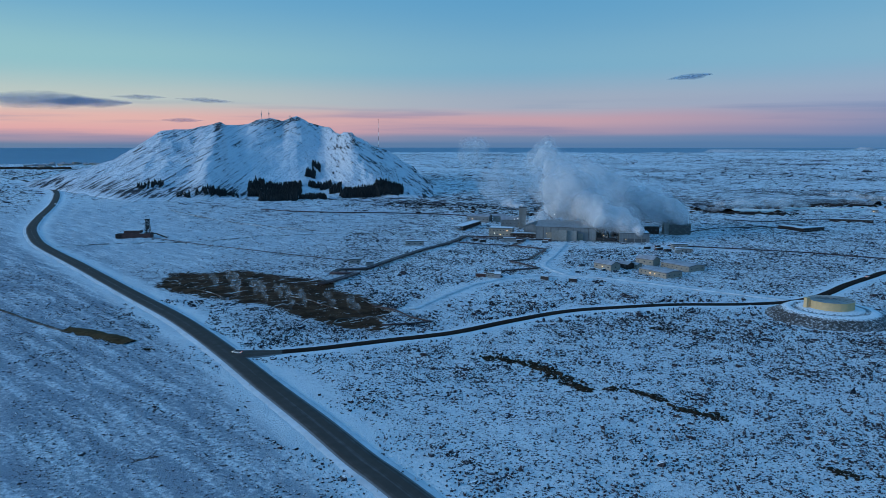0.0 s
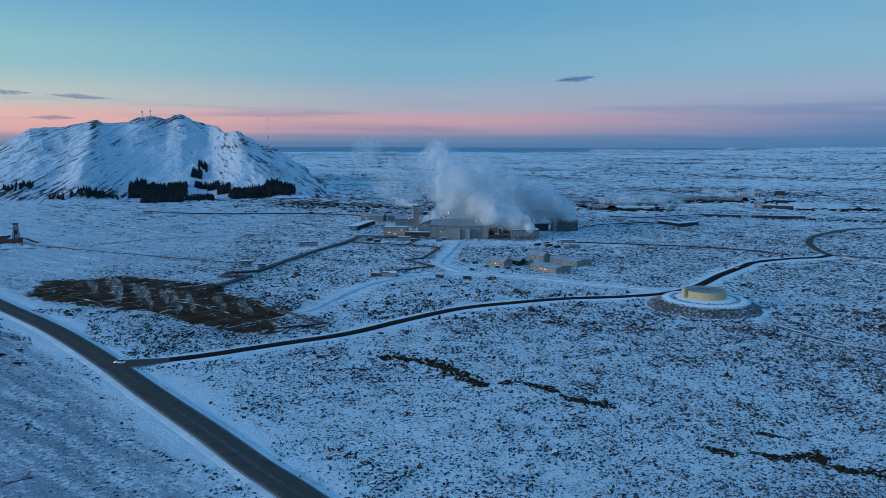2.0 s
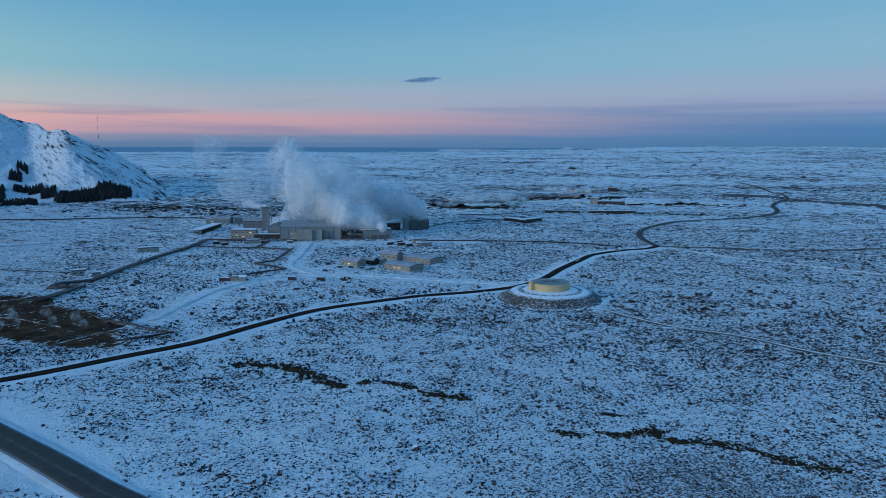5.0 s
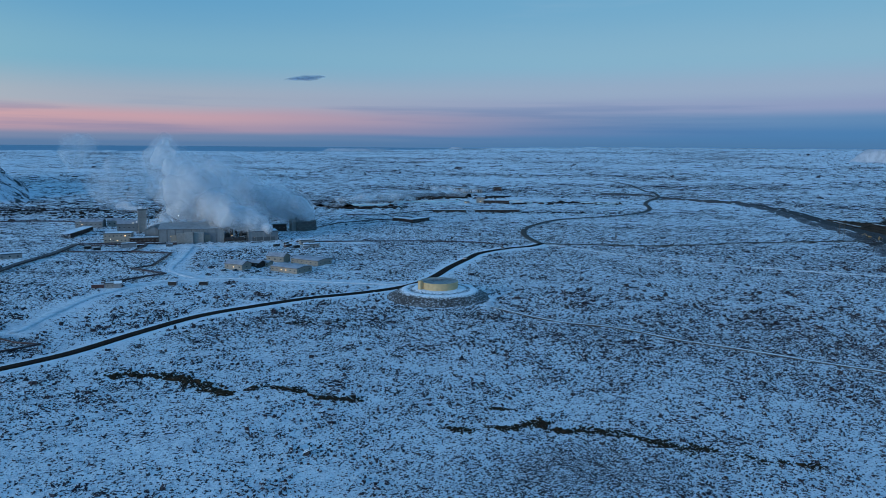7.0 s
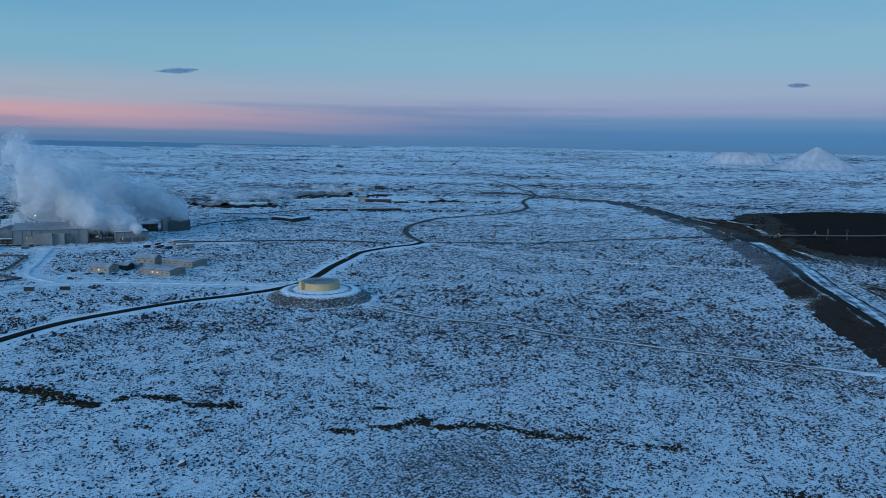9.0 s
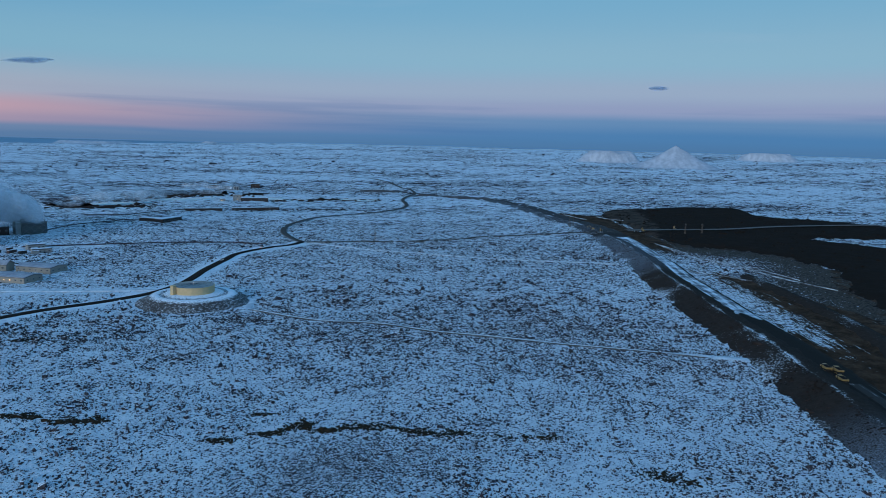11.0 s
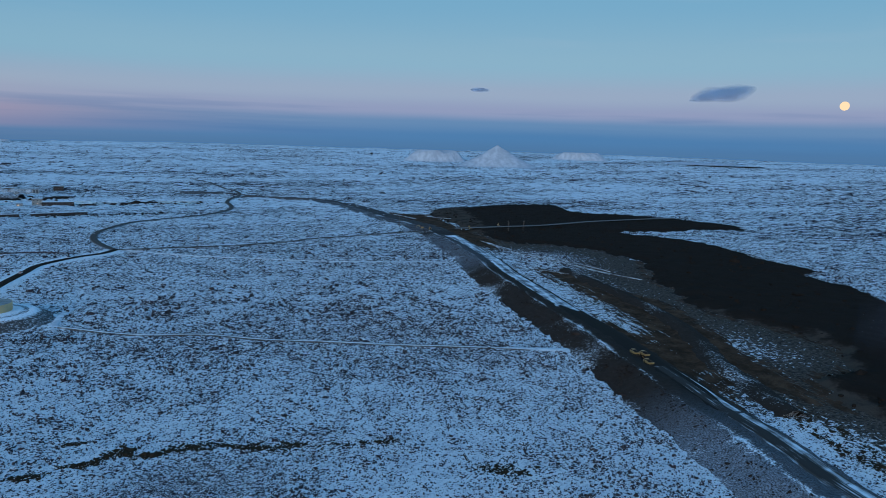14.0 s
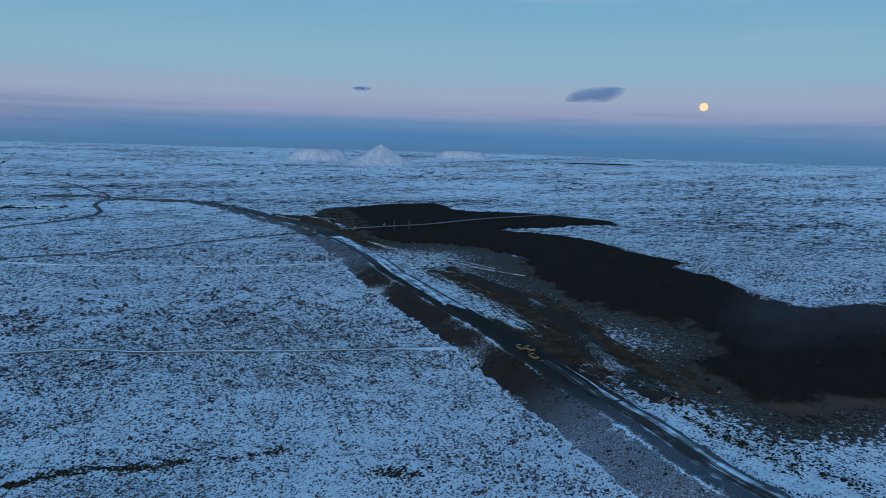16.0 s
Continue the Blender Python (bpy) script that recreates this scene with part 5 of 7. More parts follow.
part("travelling_block", boxes((9.6, 12.4, -1.2, 1.2, 9, 13), bevel=0.2), M_DARK, rig)
part("catwalk", cyl(boxes((15.004, 21, -1, 1, 3.6, 4.6)), (20, 0, 4.0), (33, -5, 0.2), 0.8, None, 6), M_DARK, rig)

# far town behind the mountain's foot
trng = random.Random(3)
for k in range(30):
    tx, ty = -2130 + trng.random() * 200, 2980 + trng.random() * 420
    tx += (ty - 2980) * 0.1
    house("town_house", "small distant house of the coastal town under snow", tx, ty, trng.uniform(-40, 40), trng.uniform(14, 30), trng.uniform(10, 14), trng.uniform(5, 9),
          trng.choice((M_CONC, M_CREAM, M_HALL)), "gable", 3.0, rows=1, cols=3, group="town houses")


# ---- the storage tank on its terraced mound ----
def build_tank(x, y):
    z0 = float(ground_z(x, y))
    n = 72
    rings = [(36.5, -0.8), (33.5, 0.4), (27.5, 3.9), (24.5, 5.3), (21.5, 5.6), (20.4, 5.1), (18.8, 5.2), (17.0, 5.9), (15.0, 6.2), (0.0, 6.3)]
    verts, faces = [], []
    rng = np.random.default_rng(6)
    for r, z in rings:
        for k in range(n):
            a = 2 * math.pi * k / n
            rr = r * (1 + 0.02 * rng.normal()) if r > 29 else r
            verts.append((rr * math.sin(a), rr * math.cos(a), z))
    for i in range(len(rings) - 1):
        for k in range(n):
            faces.append((i * n + k, (i + 1) * n + k, (i + 1) * n + (k + 1) % n, i * n + (k + 1) % n))
    me = mesh_of("mound", verts, faces, M_MOUND, flat=False)
    set_attr(me, "dust", [1.1 if math.hypot(v[0], v[1]) < 25 and not 18.5 < math.hypot(v[0], v[1]) < 21 else 0.40 for v in verts])
    mound = tagged(new("mound", me), "terraced gravel mound under snow round the storage tank", "mound", kind="structure")
    mound.matrix_basis = pose(x, y, z0)
    e = thing("storage_tank", "round pale yellow storage tank with a low dark roof", "tank", "", pose(x, y, z0 + 6.25))
    bm = bmesh.new()
    cyl(bm, (0, 0, -0.4), (0, 0, 4.2), 12.4, None, 72)
    part("shell", bm, M_TANK, e)
    for k in range(24):
        a = 2 * math.pi * k / 24
        part("seam", boxes((12.41, 12.50, -0.06, 0.06, -0.2, 4.15)), M_TANK, e).matrix_basis = pose(0, 0, 0, 0, 0, math.degrees(a))
    part("rim", cyl(bmesh.new(), (0, 0, 4.204), (0, 0, 4.5), 12.55, None, 72), M_TANK, e)
    part("roof", cyl(bmesh.new(), (0, 0, 4.504), (0, 0, 5.1), 12.3, 1.0, 72), M_ROOFT, e, "low dark metal cone roof with frost")
    for k in range(12):
        a = 2 * math.pi * k / 12
        part("roof_seam", cyl(bmesh.new(), (12.1, 0, 4.58), (1.2, 0, 5.14), 0.06, None, 5), M_ROOFT, e).matrix_basis = pose(0, 0, 0, 0, 0, math.degrees(a))
    st2 = part("stair_tower", boxes((-14.8, -12.45, 2.0, 4.6, -0.5, 5.4), (-15.0, -12.46, 1.8, 4.8, 5.404, 5.7), bevel=0.04), M_TANK, e, "square stair tower at the tank's side")
    st2.matrix_basis = pose(0, 0, 0, 0, 0, 18)
    part("vent", cyl(bmesh.new(), (0, 0, 5.104), (0, 0, 5.8), 0.6, None, 12), M_STEEL, e)


build_tank(196.5, 428.5)


# ---- pipelines on low supports ----
def mat_pipe_snow():
    m, nt, b = material("snow_topped_pipe", 0.5, 0.4)
    g = G(nt)
    cap = g.step(g.math("ADD", g.up(), g.math("MULTIPLY", g.math("SUBTRACT", g.noise(0.5, 4.0), 0.5), 0.6)), 0.96, 1.15)
    g.color(b, g.mix(cap, g.mix(g.noise(0.8, 3.0), (0.030, 0.016, 0.018), (0.072, 0.038, 0.038)), SNOW))
    return m


M_PIPES = mat_pipe_snow()


def tube(bm, pts, r, seg=10):
    ring0 = None
    for i, p in enumerate(pts):
        p = Vector(p)
        a, b = Vector(pts[max(i - 1, 0)]), Vector(pts[min(i + 1, len(pts) - 1)])
        d = (b - a).normalized()
        s = d.cross(Vector((0, 0, 1))).normalized()
        u = s.cross(d)
        ring = [bm.verts.new(p + (s * math.cos(2 * math.pi * k / seg) + u * math.sin(2 * math.pi * k / seg)) * r) for k in range(seg)]
        if ring0:
            for k in range(seg):
                bm.faces.new((ring0[k], ring0[(k + 1) % seg], ring[(k + 1) % seg], ring[k]))
        else:
            bm.faces.new(ring[::-1])
        ring0 = ring
    bm.faces.new(ring0)
    return bm


def pipeline(label, line, r=0.55, count=1, gap=1.7, height=1.4, posts=12.0):
    e = thing("pipeline", label, "pipeline", "pipelines", pose(line[0][0], line[0][1], 0))
    o = Vector((line[0][0], line[0][1], 0))
    # straight runs with tight bends
    c = []
    for a, b in zip(line[:-1], line[1:]):
        a, b = np.array(a, float), np.array(b, float)
        n = max(2, int(np.linalg.norm(b - a) / 15))
        c += [a + (b - a) * k / n for k in range(n)]
    c = np.array(c + [np.array(line[-1], float)])
    nr = normals(c)
    for k in range(count):
        q = c + nr * (k - (count - 1) / 2) * gap
        z = ground_z(q[:, 0], q[:, 1]) + height
        bm = tube(bmesh.new(), [Vector((a, b, h)) - o for (a, b), h in zip(q, z)], r)
        for f in bm.faces:
            f.smooth = True
        part("pipe", bm, M_PIPES, e)
    if "support" not in SHARED:
        bm = boxes((-0.25, 0.25, -0.9, 0.9, -1.6, -0.2), (-0.35, 0.35, -1.1, 1.1, -1.8, -1.45))
        me = bpy.data.meshes.new("support")
        bm.to_mesh(me)
        bm.free()
        me.materials.append(M_CONC)
        SHARED["support"] = me
    run = np.concatenate([[0], np.cumsum(np.linalg.norm(np.diff(c, axis=0), axis=1))])
    for s in np.arange(3, run[-1], posts):
        x, y = np.interp(s, run, c[:, 0]), np.interp(s, run, c[:, 1])
        i = int(np.searchsorted(run, s))
        d = c[min(i, len(c) - 1)] - c[max(i - 1, 0)]
        piece("support", SHARED["support"], e, Matrix.Translation(Vector((x, y, float(ground_z(x, y)) + height - r)) - o) @ pose(0, 0, 0, 0, 0, math.degrees(math.atan2(d[1], d[0]))))
    return e


pipeline("twin dark steam pipes with an expansion loop, topped with snow", [(-31, 785), (-48, 722), (-70, 672), (-86, 623), (-103, 568), (-124, 563), (-126, 548), (-106, 548), (-113, 528), (-124, 500)], 0.7, 3, 1.9)
pipeline("dark pipe loop at the edge of the steaming ground", [(-75, 434), (-59, 423), (-47, 405), (-35, 396), (-45, 391), (-62, 385)], 0.5, 1)
pipeline("far pipeline crossing the plain below the mountain", [(-24, 1005), (-94, 1041), (-162, 1052), (-229, 1050), (-300, 1062), (-360, 1090)], 0.8, 1, posts=20)
pipeline("dark pipes that zigzag across the well field", [(-31, 785), (27, 779), (32, 757), (17, 715), (49, 689), (29, 624), (14, 616), (36, 580), (-7, 556), (6, 539)], 0.55, 2, 1.5)
pipeline("second pipe along the yard beside the plant", [(-20, 772), (20, 770), (52, 760)], 0.5, 2, 1.5)
pipeline("dark pipe branch to the pump house", [(17, 715), (-14, 722), (-44, 738)], 0.5, 1)
pipeline("long pipeline beside the works road", [(172, 724), (240, 702), (295, 684), (344, 651), (361, 622)], 0.55, 1, posts=16)
pipeline("dark pipe along the lagoon lava", [(307, 985), (350, 960), (400, 985), (470, 1010)], 0.6, 1, posts=18)
pipeline("pipe from the cooling tower towards the lagoon", [(222, 838), (262, 880), (330, 905), (352, 880)], 0.55, 1, posts=18)
pipeline("pipe running to the drilling rig", [(-120, 604), (-190, 640), (-280, 690), (-372, 748)], 0.35, 1, posts=20)


# ---- vehicles ----
def hull(bm, rows):
    """Loft of closed rings."""
    prev = None
    for ring in rows:
        vs = [bm.verts.new(p) for p in ring]
        if prev:
            n = len(vs)
            for k in range(n):
                bm.faces.new((prev[k], prev[(k + 1) % n], vs[(k + 1) % n], vs[k]))
        else:
            bm.faces.new(vs[::-1])
        prev = vs
    bm.faces.new(prev)
    bmesh.ops.recalc_face_normals(bm, faces=bm.faces)
    return bm


def ring_x(x, w, z0, z1, top=0.85):
    return [(x, -w / 2, z0), (x, w / 2, z0), (x, w / 2, z0 + (z1 - z0) * 0.55), (x, w / 2 * top, z1), (x, -w / 2 * top, z1), (x, -w / 2, z0 + (z1 - z0) * 0.55)]


def car(label, x, y, rot, paint, lights=0, z=None, van=False, group="cars"):
    e = thing("car", label, "car", group, pose(x, y, float(ground_z(x, y)) + (0.45 + 0.0005 * math.hypot(x, y) if z is None else z), 0, 0, rot))
    part("body", hull(bmesh.new(), [ring_x(-2.3, 1.6, 0.45, 0.85), ring_x(-2.15, 1.8, 0.3, 1.0), ring_x(-1.0, 1.85, 0.28, 1.02), ring_x(1.0, 1.85, 0.28, 1.02), ring_x(2.0, 1.78, 0.3, 0.92), ring_x(2.3, 1.5, 0.45, 0.75)]), paint, e)
    cab = part("cabin", hull(bmesh.new(), [ring_x(-2.1, 1.6, 0.98, 1.05), ring_x(-1.75 if van else -1.4, 1.6, 1.0, 1.75), ring_x(0.4, 1.6, 1.0, 1.78), ring_x(1.25, 1.6, 0.98, 1.06)]), M_GLASS, e, "dark glazed cabin")
    part("roof_panel", boxes((-1.7, 0.45, -0.66, 0.66, 1.74, 1.84), bevel=0.03), M_SNOW if lights == 0 else paint, cab)
    for sx in (-1.4, 1.4):
        for sy in (-0.86, 0.86):
            wh = part("wheel", cyl(bmesh.new(), (sx, sy - 0.11, 0.34), (sx, sy + 0.11, 0.34), 0.34, None, 16), M_TYRE, e)
            part("rim", cyl(bmesh.new(), (sx, sy - 0.13, 0.34), (sx, sy + 0.13, 0.34), 0.19, None, 12), M_STEEL, wh)
    for sy in (-0.6, 0.6):
        part("headlight", boxes((2.18, 2.36, sy - 0.2, sy + 0.2, 0.58, 0.76), bevel=0.03), M_LAMP if lights else M_GLASS, e)
        part("tail_light", boxes((-2.36, -2.2, sy - 0.2, sy + 0.2, 0.66, 0.84), bevel=0.03), M_RED_L if lights else M_RED, e)
    return e


car("white car waiting at the road junction", -123, 329, 172, M_WHITE, 1, 0.6)
car("white car with tail lights on the access road", 283, 562, 46, M_WHITE, 1, 0.75)
car("pale car on the access road by the bend", 346, 605, 20, M_WHITE, 1, 0.75)
for px, py, rt, pt, lb in ((72, 598, 20, M_CARD, "dark work vehicle with lights on in the yard"), (80, 580, 30, M_CARD, "dark snow-topped car parked in the yard"), (88, 577, 25, M_CARD, "dark car parked in a row in the yard"),
                           (88, 547, 15, M_WHITE, "white van parked beside the works road"), (98, 559, 30, M_WHITE, "white car parked by the office"), (66, 566, 5, M_CARD, "dark car parked alone in the snow"),
                           (96, 572, 25, M_CARD, "dark snow-topped car beside the office"), (103, 566, 30, M_CARD, "dark car near the office corner")):
    car(lb, px, py, rt, pt, 1 if "lights" in lb else 0, 0.1, "van" in lb, "yard cars")
car("distant car with headlights on the far road", -1490, 2235, -60, M_WHITE, 1, 1.4, group="far cars")
car("distant car with headlights on the far road", -1535, 2330, -60, M_WHITE, 1, 1.4, group="far cars")


def digger(x, y, rot, reach=1.0):
    z = float(ground_z(x, y)) + 3.0
    e = thing("excavator", "yellow tracked excavator parked behind the embankment", "excavator", "excavators", pose(x, y, z, 0, 0, rot))
    for sy in (-1.3, 1.3):
        tr = part("track", boxes((-2.2, 2.2, sy - 0.35, sy + 0.35, 0.0, 1.0), bevel=0.3), M_TYRE, e)
        for k in range(4):
            part("roller", cyl(bmesh.new(), (-1.5 + k, sy - 0.38, 0.45), (-1.5 + k, sy + 0.38, 0.45), 0.3, None, 10), M_STEEL, tr)
    part("undercarriage", boxes((-1.3, 1.3, -0.9, 0.9, 0.5, 1.15)), M_DARK, e)
    part("house_body", boxes((-2.6, 0.6, -1.4, 1.4, 1.2, 2.6), bevel=0.15), M_YEL, e)
    part("counterweight", boxes((-3.1, -2.604, -1.4, 1.4, 1.25, 2.4), bevel=0.1), M_DARK, e)
    cab = part("cab", boxes((0.604, 2.1, 0.3, 1.4, 1.3, 3.2), bevel=0.1), M_GLASS, e, "glazed cab")
    part("cab_roof", boxes((0.56, 2.14, 0.26, 1.44, 3.204, 3.3), bevel=0.03), M_YEL, cab)
    part("work_light", boxes((2.0, 2.16, 0.6, 1.1, 3.31, 3.5)), M_WARM, cab, "lit work lamp")
    bm = bmesh.new()
    cyl(bm, (0.7, -0.3, 2.0), (3.6, -0.3, 4.8), 0.34, 0.28, 8)
    cyl(bm, (3.6, -0.3, 4.8), (6.0 * reach, -0.3, 3.6), 0.28, 0.24, 8)
    part("boom", bm, M_YEL, e)
    part("arm", cyl(bmesh.new(), (6.0 * reach, -0.3, 3.7), (6.6 * reach, -0.3, 1.2), 0.24, 0.18, 8), M_YEL, e)
    part("bucket", hull(bmesh.new(), [[(6.2 * reach, s, 1.2), (7.2 * reach, s, 0.9), (6.9 * reach, s, 0.15), (6.0 * reach, s, 0.3)] for s in (-0.9, 0.3)]), M_DARK, e)
    return e


def dumper(x, y, rot, lamp=False, label="tan articulated dump truck parked on the haul road"):
    z = float(ground_z(x, y)) + 3.0
    e = thing("dump_truck", label, "dump truck", "dump trucks", pose(x, y, z, 0, 0, rot))
    part("chassis", boxes((-3.2, 3.2, -0.6, 0.6, 0.7, 1.2), bevel=0.06), M_DARK, e)
    for wx in (-2.4, -0.9, 2.2):
        for sy in (-1, 1):
            w = part("wheel", cyl(bmesh.new(), (wx, sy * 0.75, 0.72), (wx, sy * 1.35, 0.72), 0.72, None, 14), M_TYRE, e)
            part("rim", cyl(bmesh.new(), (wx, sy * 1.352, 0.72), (wx, sy * 1.40, 0.72), 0.34, None, 10), M_YEL, w)
    part("hood", boxes((2.3, 3.7, -0.95, 0.95, 1.2, 2.1), bevel=0.12), M_YEL, e)
    cab = part("cab", boxes((0.9, 2.296, -0.95, 0.95, 1.25, 2.9), bevel=0.1), M_GLASS, e, "glazed cab")
    part("cab_roof", boxes((0.85, 2.35, -1.0, 1.0, 2.904, 3.02), bevel=0.04), M_YEL, cab)
    bed = bmesh.new()
    hull(bed, [[(-3.5, s * 1.35, 1.75), (0.7, s * 1.35, 1.35), (0.85, s * 1.45, 2.6), (-3.7, s * 1.45, 2.5)] for s in (-1, 1)])
    part("bed", bed, M_YEL, e)
    part("load", boxes((-3.2, 0.5, -1.15, 1.15, 2.52, 2.78), bevel=0.12), M_CINDER, e, "heap of dark gravel in the bed")
    for sy in (-0.7, 0.7):
        part("headlight", boxes((3.704, 3.76, sy - 0.16, sy + 0.16, 1.5, 1.8)), M_WARM if lamp else M_GLASS, e)
    return e


M_CINDER = mat_plain("dark_lava_ridge", (0.040, 0.029, 0.025), 0.95, 0.02, 0.5, 0.2)
for k, (px, py) in enumerate(((353, 107), (353, 102), (340, 96))):
    dumper(px, py, 43, k >= 1, "tan articulated dump truck with lit headlights on the haul road" if k >= 1 else "tan articulated dump truck parked on the haul road")
for k, (mx, my, mr) in enumerate(((846, 453, 30), (751, 512, 120), (789, 463, 60), (744, 494, 200))):
    d2 = digger(mx, my, mr)
    tagged(d2, "yellow earth-moving machine with lit lamp near the lava", group="far machines")

# ---- poles, pylons and masts ----
def pylon(x, y, rot, h=15, span=5.0, label="timber H-frame power pylon standing in the lava field"):
    e = thing("power_pylon", label, "pylon", "pylons", pose(x, y, float(ground_z(x, y)) - 0.3, 0, 0, rot))
    for s in (-1, 1):
        part("pole", cyl(bmesh.new(), (s * span / 2, 0, 0), (s * span / 2, 0, h), 0.22, 0.16, 8), M_WOOD, e)
        part("brace", cyl(bmesh.new(), (-s * span / 2, 0, h * 0.5), (s * span / 2, 0, h * 0.85), 0.09, None, 5), M_WOOD, e)
    part("crossarm", boxes((-span * 0.95, span * 0.95, -0.14, 0.14, h * 0.9, h * 0.9 + 0.3)), M_WOOD, e)
    for s in (-1, 0, 1):
        part("insulator", cyl(bmesh.new(), (s * span * 0.9, 0, h * 0.9 - 1.2), (s * span * 0.9, 0, h * 0.9 - 0.004), 0.13, None, 6), M_GLASS, e)
    return e


for px, py, ph in ((737, 531, 17), (748, 545, 17), (819, 424, 16), (838, 412, 16), (470, 590, 13), (300, 800, 13)):
    pylon(px, py, 40, ph)

mz = float(ground_z(-714, 4430))
mast = thing("radio_mast", "tall thin red and white guyed radio mast", "mast", "", pose(-714, 4430, mz))
for k in range(8):
    part("mast_section", cyl(bmesh.new(), (0, 0, k * 26 - 2), (0, 0, k * 26 + 26), 0.9, None, 6), M_RED if k % 2 else M_WHITE, mast)
for maz, mh in ((-18.0, 26), (-17.45, 26), (-15.9, 10)):
    a = radians(maz)
    px, py = 1925 * math.sin(a), 1925 * math.cos(a)
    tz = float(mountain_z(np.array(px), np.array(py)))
    e = thing("summit_mast", "thin steel antenna mast on the mountain top", "mast", "summit masts", pose(px, py, tz - 3))
    part("shaft", cyl(bmesh.new(), (0, 0, -2), (0, 0, mh), 0.55, 0.4, 6), M_STEEL, e)
    part("antenna", boxes((-1.1, 1.1, -1.1, 1.1, mh * 0.55, mh * 0.72)), M_STEEL, e)


def lamp_post(x, y, h, warm=False, up=0.0):
    z = float(ground_z(x, y)) + up
    e = thing("lamp_post", "steel lamp post with a lit head at the plant", "lamp post", "plant lamps", pose(x, y, z))
    part("pole", cyl(bmesh.new(), (0, 0, -0.5), (0, 0, h), 0.14, 0.09, 8), M_STEEL, e)
    part("arm", boxes((0, 0.07, -1.0, 0.0, h - 0.15, h)), M_STEEL, e)
    bm = bmesh.new()
    bmesh.ops.create_uvsphere(bm, u_segments=12, v_segments=8, radius=0.4)
    hd = part("lamp_head", bm, M_WARM if warm else M_LAMP, e, "lit lamp")
    hd.matrix_basis = pose(0, -1.0, h - 0.4)
    return e


for lx, ly, lh, lw in ((66, 800, 0, False), (-30, 935, 9, True), (24, 872, 12, False), (28, 872, 13, False), (55, 765, 8, True), (112, 748, 8, True), (0, 780, 6, False), (98, 590, 6, True), (134, 745, 5, True), (592, 1112, 8, True), (560, 1128, 7, False)):
    lamp_post(lx, ly, lh if lh else 25, lw)

cmain = spline(MAIN_ROAD[8:], 6.0)
nmain = normals(cmain)
for i in range(2, len(cmain) - 2, 8):
    for s in (-1, 1):
        px, py = cmain[i] + nmain[i] * s * 6.6
        if math.hypot(px + 124, py - 327) < 14:
            continue
        e = thing("marker_post", "thin yellow roadside marker post in the snow", "post", "marker posts", pose(px, py, float(ground_z(px, py)) + 0.05))
        part("post", boxes((-0.06, 0.06, -0.06, 0.06, -0.3, 1.15), bevel=0.02), M_YEL, e)
        part("reflector", boxes((-0.065, 0.065, -0.065, 0.065, 0.95, 1.05)), M_GLASS, e)


# ---- lava rocks, moss banks, woods ----
def scatter(name, label, category, px, py, size, mat, squash=0.6, seed=1, pz=None, sink=0.25):
    """Many rough boulders in one mesh."""
    rng = np.random.default_rng(seed)
    ico = bmesh.new()
    bmesh.ops.create_icosphere(ico, subdivisions=1, radius=1.0)
    base = np.array([v.co[:] for v in ico.verts])
    tri = np.array([[v.index for v in f.verts] for f in ico.faces])
    ico.free()
    n, k = len(px), len(base)
    a = rng.uniform(0, 2 * np.pi, n)
    jit = base[None] * rng.uniform(0.65, 1.3, (n, k, 1))
    sx, sy, sz = size * rng.uniform(0.7, 1.7, n), size * rng.uniform(0.6, 1.1, n), size * squash * rng.uniform(0.6, 1.3, n)
    X = jit[..., 0] * sx[:, None]
    Y = jit[..., 1] * sy[:, None]
    co = np.stack([X * np.cos(a)[:, None] - Y * np.sin(a)[:, None] + px[:, None], X * np.sin(a)[:, None] + Y * np.cos(a)[:, None] + py[:, None],
                   jit[..., 2] * sz[:, None] + ((ground_z(px, py) if pz is None else pz) + sz * sink)[:, None]], -1).reshape(-1, 3)
    t = (tri[None] + (np.arange(n) * k)[:, None, None]).reshape(-1, 3)
    return tagged(new(name, quad_mesh(name, co, t, mat, flat=True)), label, category, kind="stuff")


